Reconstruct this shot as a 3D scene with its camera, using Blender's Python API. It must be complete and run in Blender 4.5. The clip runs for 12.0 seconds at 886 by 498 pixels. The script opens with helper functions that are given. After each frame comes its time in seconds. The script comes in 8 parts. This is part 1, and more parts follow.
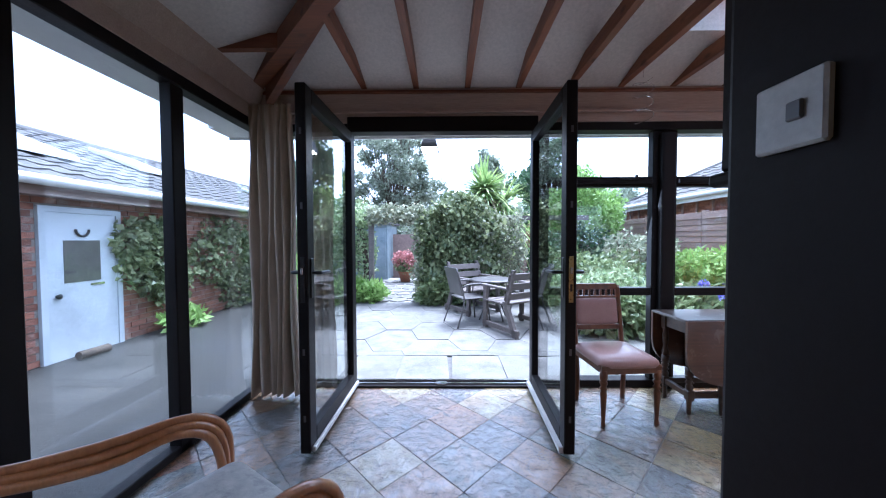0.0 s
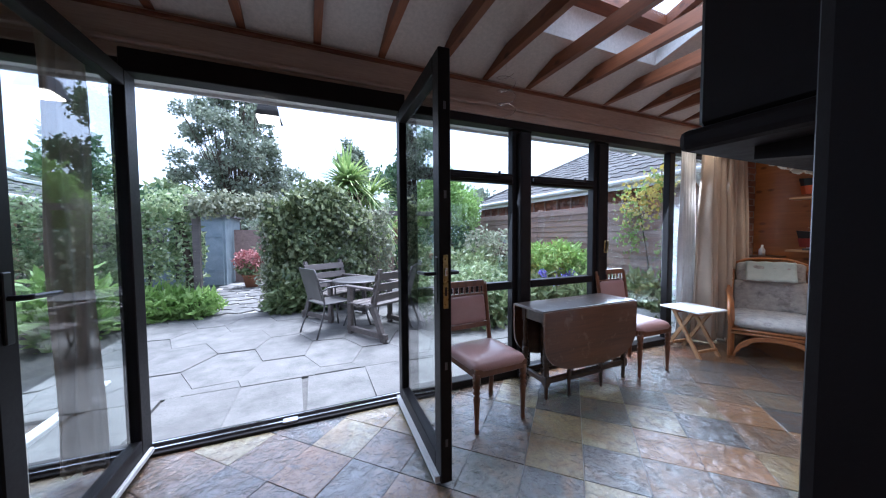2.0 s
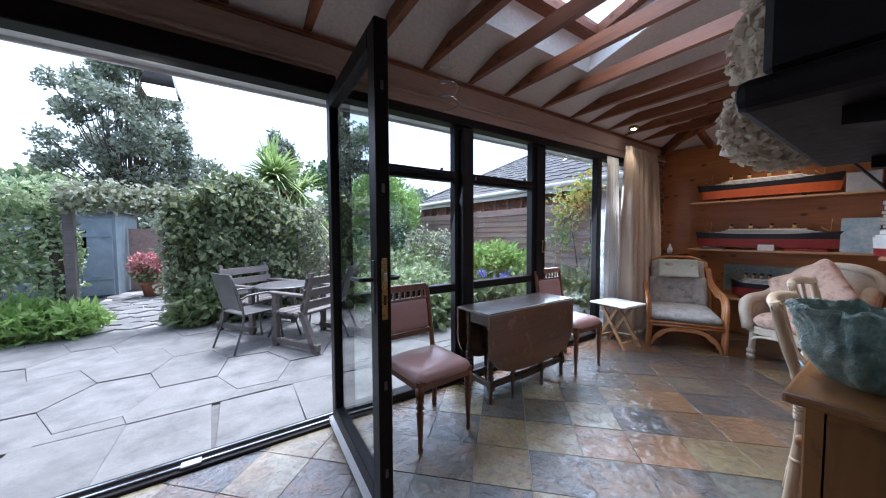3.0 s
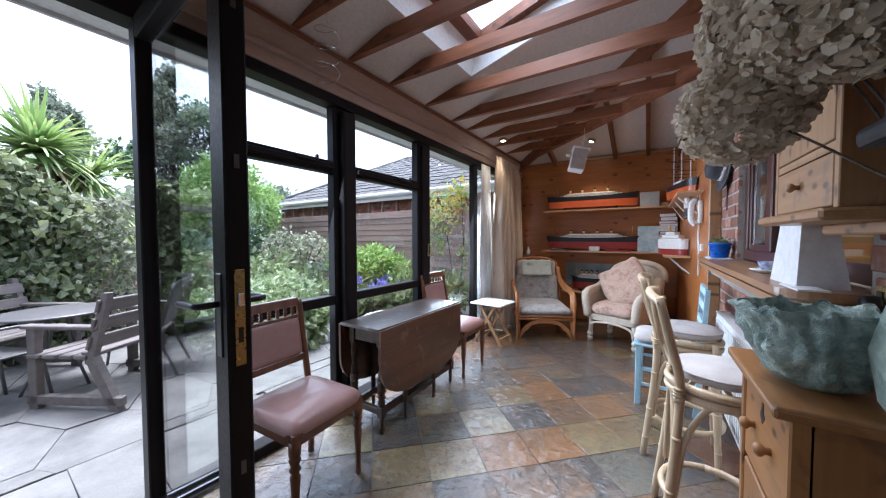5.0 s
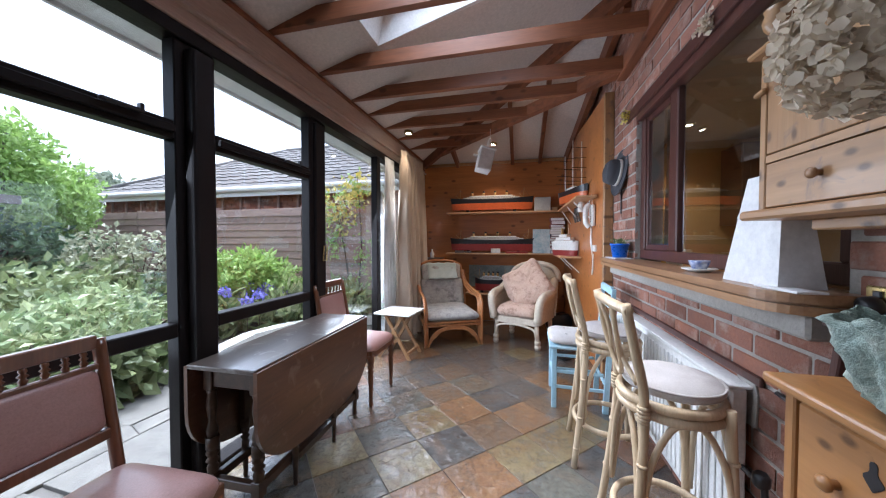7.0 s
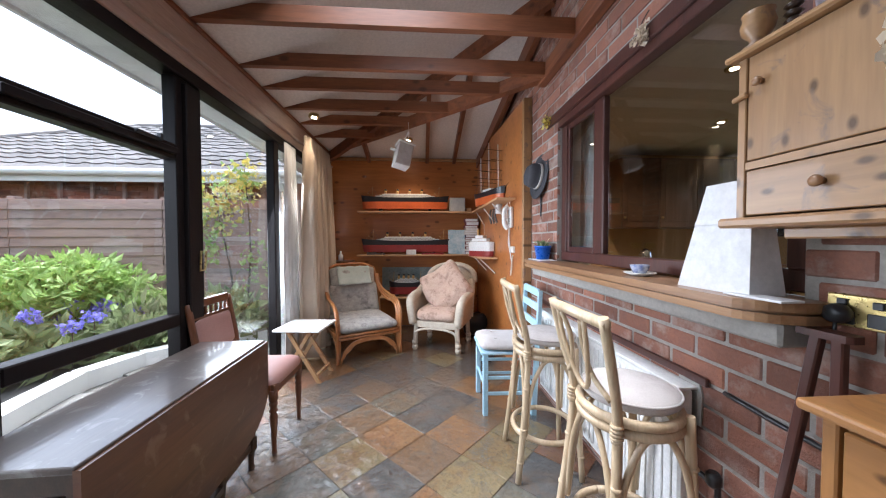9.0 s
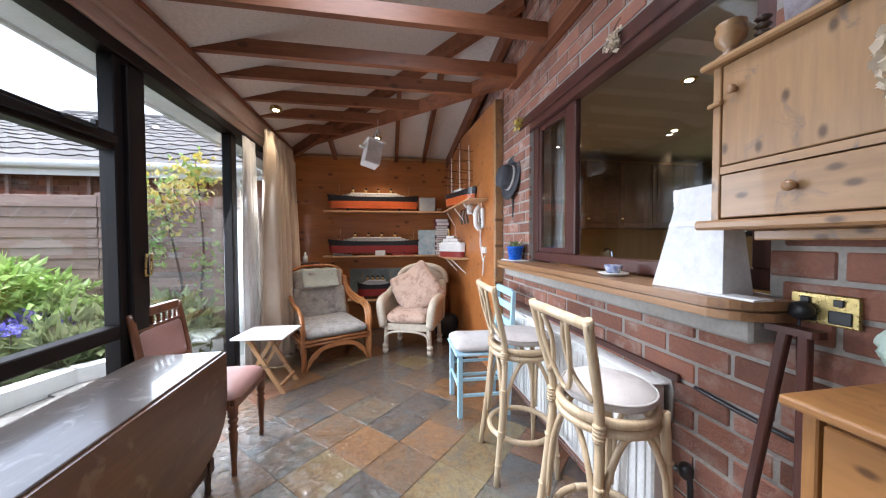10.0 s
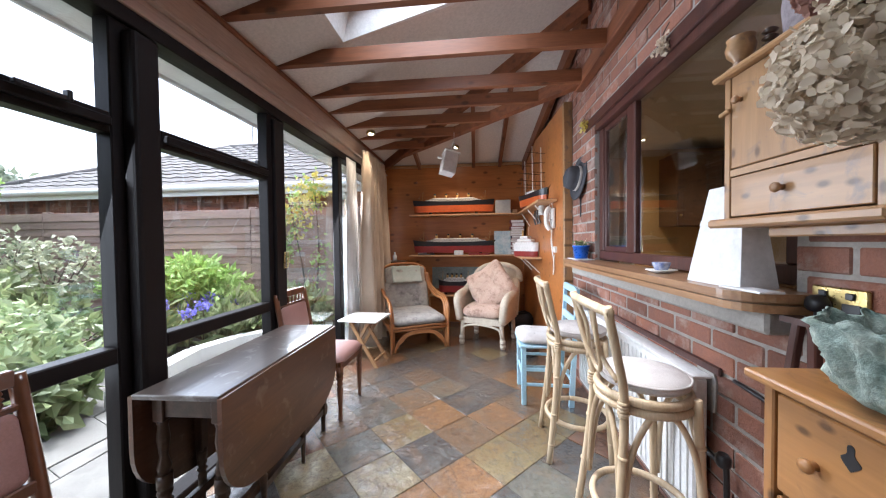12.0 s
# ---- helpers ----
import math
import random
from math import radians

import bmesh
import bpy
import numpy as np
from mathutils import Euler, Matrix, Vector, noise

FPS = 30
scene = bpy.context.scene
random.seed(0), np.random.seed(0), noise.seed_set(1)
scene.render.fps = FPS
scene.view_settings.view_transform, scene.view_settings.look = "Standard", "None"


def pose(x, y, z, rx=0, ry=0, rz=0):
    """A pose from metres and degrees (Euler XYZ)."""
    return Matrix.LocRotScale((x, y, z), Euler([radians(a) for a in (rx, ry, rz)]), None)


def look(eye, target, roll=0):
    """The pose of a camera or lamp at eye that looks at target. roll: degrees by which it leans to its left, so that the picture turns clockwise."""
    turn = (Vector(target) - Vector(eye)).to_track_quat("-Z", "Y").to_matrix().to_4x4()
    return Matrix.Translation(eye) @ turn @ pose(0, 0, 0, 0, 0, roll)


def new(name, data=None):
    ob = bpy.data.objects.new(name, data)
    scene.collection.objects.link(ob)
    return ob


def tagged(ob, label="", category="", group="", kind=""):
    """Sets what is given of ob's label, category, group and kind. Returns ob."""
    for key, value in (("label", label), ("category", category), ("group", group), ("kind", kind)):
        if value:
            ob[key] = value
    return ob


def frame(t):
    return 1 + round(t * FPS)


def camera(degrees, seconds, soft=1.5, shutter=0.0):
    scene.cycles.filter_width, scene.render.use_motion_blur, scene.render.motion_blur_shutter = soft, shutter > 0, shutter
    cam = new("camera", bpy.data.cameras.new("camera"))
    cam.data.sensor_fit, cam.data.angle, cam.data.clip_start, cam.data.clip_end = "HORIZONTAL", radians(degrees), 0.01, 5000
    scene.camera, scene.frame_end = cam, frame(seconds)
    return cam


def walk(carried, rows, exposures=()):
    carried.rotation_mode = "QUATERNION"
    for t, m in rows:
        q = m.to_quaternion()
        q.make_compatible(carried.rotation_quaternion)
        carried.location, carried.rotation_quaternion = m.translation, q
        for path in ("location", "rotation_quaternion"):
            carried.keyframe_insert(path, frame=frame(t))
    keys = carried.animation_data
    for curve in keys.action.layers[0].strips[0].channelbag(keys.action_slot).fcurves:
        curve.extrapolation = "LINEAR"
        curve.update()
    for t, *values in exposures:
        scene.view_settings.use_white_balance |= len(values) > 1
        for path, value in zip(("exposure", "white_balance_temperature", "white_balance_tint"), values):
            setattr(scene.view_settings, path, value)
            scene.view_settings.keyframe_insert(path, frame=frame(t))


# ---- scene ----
cam = camera(108.8, 12.0, 1.15)
PATH = [
    (0, (0.169, 0.041, 1.218), (0.147, 2.04, 1.157), -0.2),
    (0.5, (0.178, 0.132, 1.212), (0.337, 2.125, 1.147), -0.4),
    (1, (0.205, 0.219, 1.213), (0.576, 2.183, 1.144), -0.3),
    (1.5, (0.223, 0.315, 1.228), (0.797, 2.228, 1.139), -0.3),
    (2, (0.259, 0.409, 1.218), (1.039, 2.249, 1.128), -0.4),
    (2.5, (0.291, 0.485, 1.234), (1.238, 2.244, 1.136), -0.5),
    (3, (0.329, 0.565, 1.218), (1.442, 2.224, 1.126), -0.3),
    (5, (0.439, 0.861, 1.205), (2.117, 1.947, 1.136), -0.1),
    (5.5, (0.498, 0.937, 1.197), (2.262, 1.879, 1.134), 0.1),
    (6, (0.583, 1.017, 1.197), (2.424, 1.795, 1.14), -0.0),
    (6.5, (0.656, 1.077, 1.193), (2.554, 1.706, 1.138), 0.1),
    (7, (0.743, 1.147, 1.185), (2.685, 1.621, 1.137), 0.0),
    (9, (0.977, 1.342, 1.209), (2.972, 1.209, 1.155), -0.1),
    (9.5, (1.005, 1.366, 1.209), (2.988, 1.115, 1.152), -0.2),
    (10, (1.027, 1.385, 1.214), (2.997, 1.044, 1.16), -0.2),
    (10.5, (1.028, 1.401, 1.22), (2.986, 0.997, 1.169), -0.4),
    (11, (0.976, 1.382, 1.213), (2.94, 1.007, 1.158), -0.7),
    (11.5, (0.88, 1.323, 1.218), (2.872, 1.149, 1.167), -0.8),
    (12, (0.749, 1.26, 1.209), (2.739, 1.459, 1.164), -0.7),
]
EXPOSURES = [(0, 2.44, 4850, 14), (0.5, 2.36, 4850, 14), (1.0, 2.28, 4850, 14), (1.5, 2.12, 4950, 14), (2.5, 1.82, 5150, 14), (3.2, 1.86, 5250, 14), (5, 2.14, 5400, 14), (7, 2.18, 5550, 14), (9, 2.35, 5800, 14), (11, 2.5, 5850, 14), (12, 2.54, 5850, 14)]
walk(cam, [(t, look(eye, target, roll)) for t, eye, target, roll in PATH], EXPOSURES)

# ---- world, sun and lamps ----
world = bpy.data.worlds.new("overcast_sky")
scene.world = world
world.use_nodes = True
wn, wl = world.node_tree.nodes, world.node_tree.links
sky = wn.new("ShaderNodeTexSky")
sky.sky_type, sky.sun_disc = "NISHITA", False
sky.sun_elevation, sky.sun_rotation = radians(74), radians(31)
sky.air_density, sky.dust_density, sky.ozone_density = 1.0, 4.0, 1.0
soft_sky = wn.new("ShaderNodeHueSaturation")
soft_sky.inputs["Saturation"].default_value = 0.45
wl.new(sky.outputs[0], soft_sky.inputs["Color"])
wl.new(soft_sky.outputs[0], wn["Background"].inputs["Color"])
wn["Background"].inputs["Strength"].default_value = 0.15
sun = new("sun", bpy.data.lights.new("sun", "SUN"))
sun.data.energy, sun.data.angle, sun.data.color = 1.5, radians(18), (1.0, 0.97, 0.92)
sun.matrix_basis = look((1.75, 2.9, 12), (0, 0, 0))


def lamp(x, y, z, watts, colour, size=0.04, aim=None, cone=110):
    data = bpy.data.lights.new("spot_bulb", "SPOT")
    data.energy, data.color, data.shadow_soft_size = watts, colour, size
    data.spot_size, data.spot_blend = radians(cone), 0.6
    ob = new("spot_bulb", data)
    ob.matrix_basis = look((x, y, z), aim or (x, y - 0.01, z - 1))
    return ob


WARM = (1.0, 0.76, 0.5)


def sky_lamp(at, target, w, h, watts):
    """Stands in for the sky's light in a window's opening."""
    data = bpy.data.lights.new("sky_light", "AREA")
    data.shape, data.size, data.size_y, data.energy, data.color = "RECTANGLE", w, h, watts, (0.93, 0.97, 1.0)
    data.spread = radians(130)
    ob = new("sky_light", data)
    ob.matrix_basis = look(at, target)
    return ob


sky_lamp((3.9, 2.73, 1.2), (3.6, 0, 0.35), 1.6, 1.2, 15)
sky_lamp((1.9, 2.73, 1.2), (3.0, 0, 0.3), 1.7, 1.2, 2.5)
sky_lamp((2.13, 1.5, 3.1), (2.5, 1.2, 0), 0.9, 0.8, 5)

# ---- materials ----


def nodes_of(name):
    m = bpy.data.materials.new(name)
    m.use_nodes = True
    nt = m.node_tree
    return m, nt.nodes, nt.links, nt.nodes["Principled BSDF"]


def coords(n, l, stretch, shift=True):
    tc, mp = n.new("ShaderNodeTexCoord"), n.new("ShaderNodeMapping")
    mp.inputs["Scale"].default_value = stretch
    l.new(tc.outputs["Object"], mp.inputs["Vector"])
    if shift:
        info, mul = n.new("ShaderNodeObjectInfo"), n.new("ShaderNodeMath")
        mul.operation, mul.inputs[1].default_value = "MULTIPLY", 37.0
        l.new(info.outputs["Random"], mul.inputs[0])
        l.new(mul.outputs[0], mp.inputs["Location"])
    return mp.outputs[0]


def noise_tex(n, l, vec, scale, detail=4, rough=0.55, distort=0.0):
    t = n.new("ShaderNodeTexNoise")
    t.inputs["Scale"].default_value, t.inputs["Detail"].default_value = scale, detail
    t.inputs["Roughness"].default_value, t.inputs["Distortion"].default_value = rough, distort
    l.new(vec, t.inputs["Vector"])
    return t.outputs["Fac"]


def ramp(n, l, fac, stops, how="LINEAR"):
    r = n.new("ShaderNodeValToRGB")
    r.color_ramp.interpolation = how
    e = r.color_ramp.elements
    while len(e) < len(stops):
        e.new(0.5)
    for el, (p, c) in zip(e, stops):
        el.position, el.color = p, (*c, 1) if len(c) == 3 else c
    l.new(fac, r.inputs["Fac"])
    return r.outputs["Color"]


def mix(n, l, a, b, fac, mode="MIX"):
    m = n.new("ShaderNodeMix")
    m.data_type, m.blend_type = "RGBA", mode
    for k, v in ((6, a), (7, b), (0, fac)):
        if isinstance(v, (int, float)):
            m.inputs[k].default_value = v
        elif isinstance(v, tuple):
            m.inputs[k].default_value = (*v, 1)
        else:
            l.new(v, m.inputs[k])
    return m.outputs[2]


def bump(n, l, b, height, strength, dist=0.01):
    k = n.new("ShaderNodeBump")
    k.inputs["Strength"].default_value, k.inputs["Distance"].default_value = strength, dist
    l.new(height, k.inputs["Height"])
    l.new(k.outputs[0], b.inputs["Normal"])
    if b.inputs["Coat Weight"].default_value > 0.3:
        l.new(k.outputs[0], b.inputs["Coat Normal"])


def mat(name, a, b=None, rough=0.6, scale=6, fine=60, bumps=0.15, metal=0.0, stretch=(1, 1, 1), vary=0.0, stain=None, coat=0.0, island=0.0, sheen=0.0, spec=0.5):
    """A surface with patches of a and b, fine grain, relief and, if asked, stains and differences from piece to piece."""
    m, n, l, s = nodes_of(name)
    vec = coords(n, l, stretch)
    b = b or tuple(c * 0.8 for c in a)
    big = noise_tex(n, l, vec, scale)
    small = noise_tex(n, l, vec, fine, 5, 0.65)
    col = ramp(n, l, big, [(0.3, a), (0.7, b)])
    grey = ramp(n, l, small, [(0.25, (0.78,) * 3), (0.75, (1.12,) * 3)])
    col = mix(n, l, col, grey, 0.8, "MULTIPLY")
    if stain:
        spots = ramp(n, l, noise_tex(n, l, vec, scale * 0.4, 6, 0.7), [(0.52, (0, 0, 0)), (0.68, (1, 1, 1))])
        col = mix(n, l, col, stain, spots)
    for amount, source in ((vary, "ShaderNodeObjectInfo"), (island, "ShaderNodeNewGeometry")):
        if amount:
            info = n.new(source)
            hsv, rng = n.new("ShaderNodeHueSaturation"), n.new("ShaderNodeMapRange")
            rng.inputs["To Min"].default_value, rng.inputs["To Max"].default_value = 1 - amount, 1 + amount
            l.new(info.outputs["Random" if source.endswith("Info") else "Random Per Island"], rng.inputs["Value"])
            l.new(rng.outputs[0], hsv.inputs["Value"])
            l.new(col, hsv.inputs["Color"])
            col = hsv.outputs[0]
    l.new(col, s.inputs["Base Color"])
    rr = ramp(n, l, small, [(0.2, (max(rough - 0.1, 0.03),) * 3), (0.8, (min(rough + 0.1, 1),) * 3)])
    l.new(rr, s.inputs["Roughness"])
    s.inputs["Metallic"].default_value = metal
    s.inputs["Coat Weight"].default_value = coat
    s.inputs["Sheen Weight"].default_value = sheen
    s.inputs["Specular IOR Level"].default_value = spec
    if bumps:
        bump(n, l, s, small, bumps)
    return m


def wood(name, a, b, rough=0.4, axis=0, knots=0.0, coat=0.0, ring=16, vary=0.08, smudge=None):
    """Timber with its grain along one axis, and knots where it has them."""
    m, n, l, s = nodes_of(name)
    st = [1.0, 1.0, 1.0]
    st[axis] = 0.09
    vec = coords(n, l, st)
    grain = noise_tex(n, l, vec, ring, 5, 0.6, 0.7)
    fibre = noise_tex(n, l, vec, ring * 8, 3, 0.6)
    col = ramp(n, l, grain, [(0.3, a), (0.52, tuple(x * 0.5 + y * 0.5 for x, y in zip(a, b))), (0.7, b)])
    col = mix(n, l, col, ramp(n, l, fibre, [(0.3, (0.8,) * 3), (0.7, (1.08,) * 3)]), 0.8, "MULTIPLY")
    if knots:
        st2 = [1.0, 1.0, 1.0]
        st2[axis] = 0.55
        v2 = coords(n, l, st2)
        vo = n.new("ShaderNodeTexVoronoi")
        vo.inputs["Scale"].default_value = 8.5
        if smudge:
            parts, pair = n.new("ShaderNodeSeparateXYZ"), n.new("ShaderNodeCombineXYZ")
            l.new(v2, parts.inputs[0])
            l.new(parts.outputs["X"], pair.inputs["X"])
            l.new(parts.outputs["Z"], pair.inputs["Y"])
            v2 = pair.outputs[0]
            vo.voronoi_dimensions = "2D"
            vo.inputs["Scale"].default_value = 13
        l.new(v2, vo.inputs["Vector"])
        k = ramp(n, l, vo.outputs["Distance"], [(0.05, (1, 1, 1)), (0.13, (0, 0, 0))] if smudge else [(0.10, (1, 1, 1)), (0.20, (0, 0, 0))])
        km = n.new("ShaderNodeMath")
        km.operation, km.inputs[1].default_value = "MULTIPLY", knots
        l.new(k, km.inputs[0])
        col = mix(n, l, col, tuple(c * 0.3 for c in b), km.outputs[0])
    if smudge:
        v3 = coords(n, l, (1, 1, 1))
        worn = ramp(n, l, noise_tex(n, l, v3, 13, 5, 0.6, 0.8), [(0.57, (0, 0, 0)), (0.68, (0.75, 0.75, 0.75))])
        col = mix(n, l, col, smudge, worn)
    info, hsv, rng = n.new("ShaderNodeObjectInfo"), n.new("ShaderNodeHueSaturation"), n.new("ShaderNodeMapRange")
    rng.inputs["To Min"].default_value, rng.inputs["To Max"].default_value = 1 - vary, 1 + vary
    l.new(info.outputs["Random"], rng.inputs["Value"])
    l.new(rng.outputs[0], hsv.inputs["Value"])
    l.new(col, hsv.inputs["Color"])
    l.new(hsv.outputs[0], s.inputs["Base Color"])
    s.inputs["Roughness"].default_value, s.inputs["Coat Weight"].default_value = rough, coat
    bump(n, l, s, fibre, 0.12, 0.004)
    return m


def slate(name):
    m, n, l, s = nodes_of(name)
    vec = coords(n, l, (1, 1, 1))
    info = n.new("ShaderNodeObjectInfo")
    tone = ramp(n, l, info.outputs["Random"], [
        (0.0, (0.088, 0.086, 0.081)), (0.16, (0.165, 0.106, 0.063)), (0.28, (0.232, 0.126, 0.060)), (0.40, (0.116, 0.114, 0.092)),
        (0.52, (0.213, 0.166, 0.086)), (0.64, (0.128, 0.094, 0.069)), (0.76, (0.076, 0.077, 0.074)), (0.86, (0.220, 0.106, 0.060)), (0.94, (0.287, 0.246, 0.144))], "CONSTANT")
    big = noise_tex(n, l, vec, 4.5, 3, 0.55, 0.9)
    rust = ramp(n, l, big, [(0.44, (0, 0, 0)), (0.72, (1, 1, 1))])
    km = n.new("ShaderNodeMath")
    km.operation, km.inputs[1].default_value = "MULTIPLY", 0.6
    l.new(rust, km.inputs[0])
    col = mix(n, l, tone, (0.20, 0.105, 0.04), km.outputs[0])
    cool = ramp(n, l, noise_tex(n, l, vec, 7, 4, 0.6, 1.2), [(0.5, (0, 0, 0)), (0.75, (0.6, 0.6, 0.6))])
    col = mix(n, l, col, (0.10, 0.105, 0.095), cool)
    fine = noise_tex(n, l, vec, 26, 8, 0.7, 1.4)
    col = mix(n, l, col, ramp(n, l, fine, [(0.32, (0.55,) * 3), (0.5, (0.98,) * 3), (0.7, (1.28,) * 3)]), 0.85, "MULTIPLY")
    l.new(col, s.inputs["Base Color"])
    l.new(ramp(n, l, fine, [(0.3, (0.10,) * 3), (0.75, (0.30,) * 3)]), s.inputs["Roughness"])
    s.inputs["Specular IOR Level"].default_value = 0.8
    s.inputs["Coat Weight"].default_value, s.inputs["Coat Roughness"].default_value, s.inputs["Coat IOR"].default_value = 0.9, 0.10, 1.55
    cleft = noise_tex(n, l, vec, 14, 9, 0.66, 1.1)
    bump(n, l, s, cleft, 0.7, 0.012)
    return m


def glass(name, gloss=1.0):
    m, n, l, s = nodes_of(name)
    n.remove(s)
    clear, shine, fres, mx = n.new("ShaderNodeBsdfTransparent"), n.new("ShaderNodeBsdfGlossy"), n.new("ShaderNodeLayerWeight"), n.new("ShaderNodeMixShader")
    clear.inputs["Color"].default_value = (0.95, 0.97, 0.965, 1)
    shine.inputs["Roughness"].default_value = 0.0
    pw, ad = n.new("ShaderNodeMath"), n.new("ShaderNodeMath")
    pw.operation, pw.inputs[1].default_value = "POWER", 3.0
    ad.operation, ad.inputs[1].default_value, ad.inputs[2].default_value = "MULTIPLY_ADD", 0.75, 0.04 * gloss
    l.new(fres.outputs["Facing"], pw.inputs[0])
    l.new(pw.outputs[0], ad.inputs[0])
    l.new(ad.outputs[0], mx.inputs[0])
    l.new(clear.outputs[0], mx.inputs[1])
    l.new(shine.outputs[0], mx.inputs[2])
    l.new(mx.outputs[0], n["Material Output"].inputs["Surface"])
    return m


def leafy(name, a, b, rough=0.5, thin=0.35):
    m, n, l, s = nodes_of(name)
    geo = n.new("ShaderNodeNewGeometry")
    col = ramp(n, l, geo.outputs["Random Per Island"], [(0.0, a), (0.6, tuple((x + y) / 2 for x, y in zip(a, b))), (1.0, b)])
    l.new(col, s.inputs["Base Color"])
    s.inputs["Roughness"].default_value = rough
    tr, mx = n.new("ShaderNodeBsdfTranslucent"), n.new("ShaderNodeMixShader")
    l.new(col, tr.inputs["Color"])
    mx.inputs[0].default_value = thin
    l.new(s.outputs[0], mx.inputs[1])
    l.new(tr.outputs[0], mx.inputs[2])
    l.new(mx.outputs[0], n["Material Output"].inputs["Surface"])
    return m


def glow(name, colour, strength):
    m, n, l, s = nodes_of(name)
    s.inputs["Base Color"].default_value = (*colour, 1)
    s.inputs["Emission Color"].default_value = (*colour, 1)
    s.inputs["Emission Strength"].default_value = strength
    return m


M_SLATE = slate("slate")
M_GROUT = mat("grout", (0.20, 0.185, 0.165), (0.26, 0.24, 0.21), 0.85, 20)
M_FRAME = mat("dark_frame", (0.012, 0.010, 0.010), (0.014, 0.011, 0.011), 0.45, 5, 90, 0.03, spec=0.18)
M_GLASS = glass("pane_glass")
M_BRICK = mat("brick", (0.285, 0.118, 0.072), (0.215, 0.102, 0.074), 0.88, 11, 90, 0.6, vary=0.30, stain=(0.36, 0.27, 0.23))
M_BRICKI = mat("brick_joined", (0.285, 0.118, 0.072), (0.215, 0.102, 0.074), 0.88, 11, 90, 0.6, island=0.30, stain=(0.36, 0.27, 0.23))
M_MORTAR = mat("mortar", (0.27, 0.245, 0.22), (0.36, 0.33, 0.295), 0.9, 12, 80, 0.5)
M_PLASTER = mat("plaster", (0.66, 0.60, 0.55), (0.70, 0.64, 0.59), 0.85, 2, 50, 0.06)
M_WHITE = mat("white_paint", (0.78, 0.78, 0.76), (0.72, 0.72, 0.70), 0.45, 4, 60, 0.04)
M_JOIST = wood("joist_timber", (0.29, 0.105, 0.042), (0.16, 0.055, 0.024), 0.5, 1, 0.7)
M_JOISTX = wood("beam_timber", (0.245, 0.085, 0.034), (0.13, 0.043, 0.02), 0.5, 0, 0.6)
M_TRIM = wood("trim_timber", (0.52, 0.395, 0.325), (0.45, 0.335, 0.27), 0.45, 0)
M_PLY = wood("pine_panel", (0.46, 0.175, 0.047), (0.35, 0.12, 0.032), 0.36, 1, 0.8, 0.15, 5)
M_PINE = wood("stripped_pine", (0.41, 0.238, 0.108), (0.32, 0.168, 0.07), 0.42, 0, 0.9, 0.1, 7, 0.08, (0.155, 0.112, 0.09))
M_PINEV = wood("stripped_pine_upright", (0.41, 0.24, 0.11), (0.325, 0.172, 0.073), 0.42, 2, 0.9, 0.1, 7, 0.08, (0.155, 0.112, 0.09))
M_ORPINE = wood("orange_pine", (0.38, 0.18, 0.057), (0.285, 0.125, 0.038), 0.4, 0, 0.9, 0.12, 7, 0.08, (0.16, 0.075, 0.03))
M_ORPINEV = wood("orange_pine_upright", (0.38, 0.18, 0.057), (0.285, 0.125, 0.038), 0.4, 2, 0.9, 0.12, 7, 0.08, (0.16, 0.075, 0.03))
M_SHELF = wood("shelf_board", (0.58, 0.36, 0.19), (0.48, 0.27, 0.13), 0.5, 1)
M_COUNTER = wood("counter_oak", (0.36, 0.20, 0.095), (0.25, 0.125, 0.055), 0.35, 0, 0, 0.2)
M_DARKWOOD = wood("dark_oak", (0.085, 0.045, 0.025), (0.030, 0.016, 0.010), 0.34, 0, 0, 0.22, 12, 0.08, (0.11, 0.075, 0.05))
M_TABLE = wood("worn_table_oak", (0.15, 0.064, 0.030), (0.06, 0.026, 0.014), 0.30, 0, 0, 0.5, 10, 0.08, (0.20, 0.125, 0.085))
# dark oak, greyed and lightened to put the windows' sheen into the colour
M_TABLETOP = wood("table_top_with_sheen", (0.10, 0.078, 0.064), (0.055, 0.042, 0.035), 0.36, 0, 0, 0.7, 10, 0.05, (0.20, 0.185, 0.17))
M_MAHOG = wood("mahogany", (0.20, 0.075, 0.03), (0.11, 0.037, 0.016), 0.28, 2, 0, 0.3)
M_WINFR = wood("hatch_frame_wood", (0.085, 0.030, 0.022), (0.05, 0.018, 0.014), 0.35, 2, 0, 0.2)
# dark paint on the door post; on the cupboard it stands for backlit shade
M_BLACKWOOD = mat("black_brown_paint_and_shade", (0.013, 0.009, 0.009), (0.017, 0.011, 0.011), 0.6, 4, 70, 0.05, spec=0.25)
M_PINK = mat("pink_leather", (0.40, 0.225, 0.20), (0.45, 0.27, 0.245), 0.34, 5, 160, 0.12, coat=0.15)
M_CANE = wood("varnished_rattan", (0.50, 0.22, 0.075), (0.36, 0.13, 0.04), 0.3, 2, 0, 0.4, 20)
M_BAMBOO = wood("pale_bamboo", (0.60, 0.47, 0.31), (0.47, 0.34, 0.20), 0.4, 2, 0, 0.15, 14)
M_WICKER = mat("cream_wicker", (0.66, 0.58, 0.46), (0.56, 0.47, 0.36), 0.6, 30, 150, 0.5)
M_GREYCUSH = mat("grey_floral_cloth", (0.50, 0.48, 0.44), (0.33, 0.32, 0.30), 0.9, 26, 220, 0.25, stain=(0.19, 0.18, 0.17), sheen=0.2)
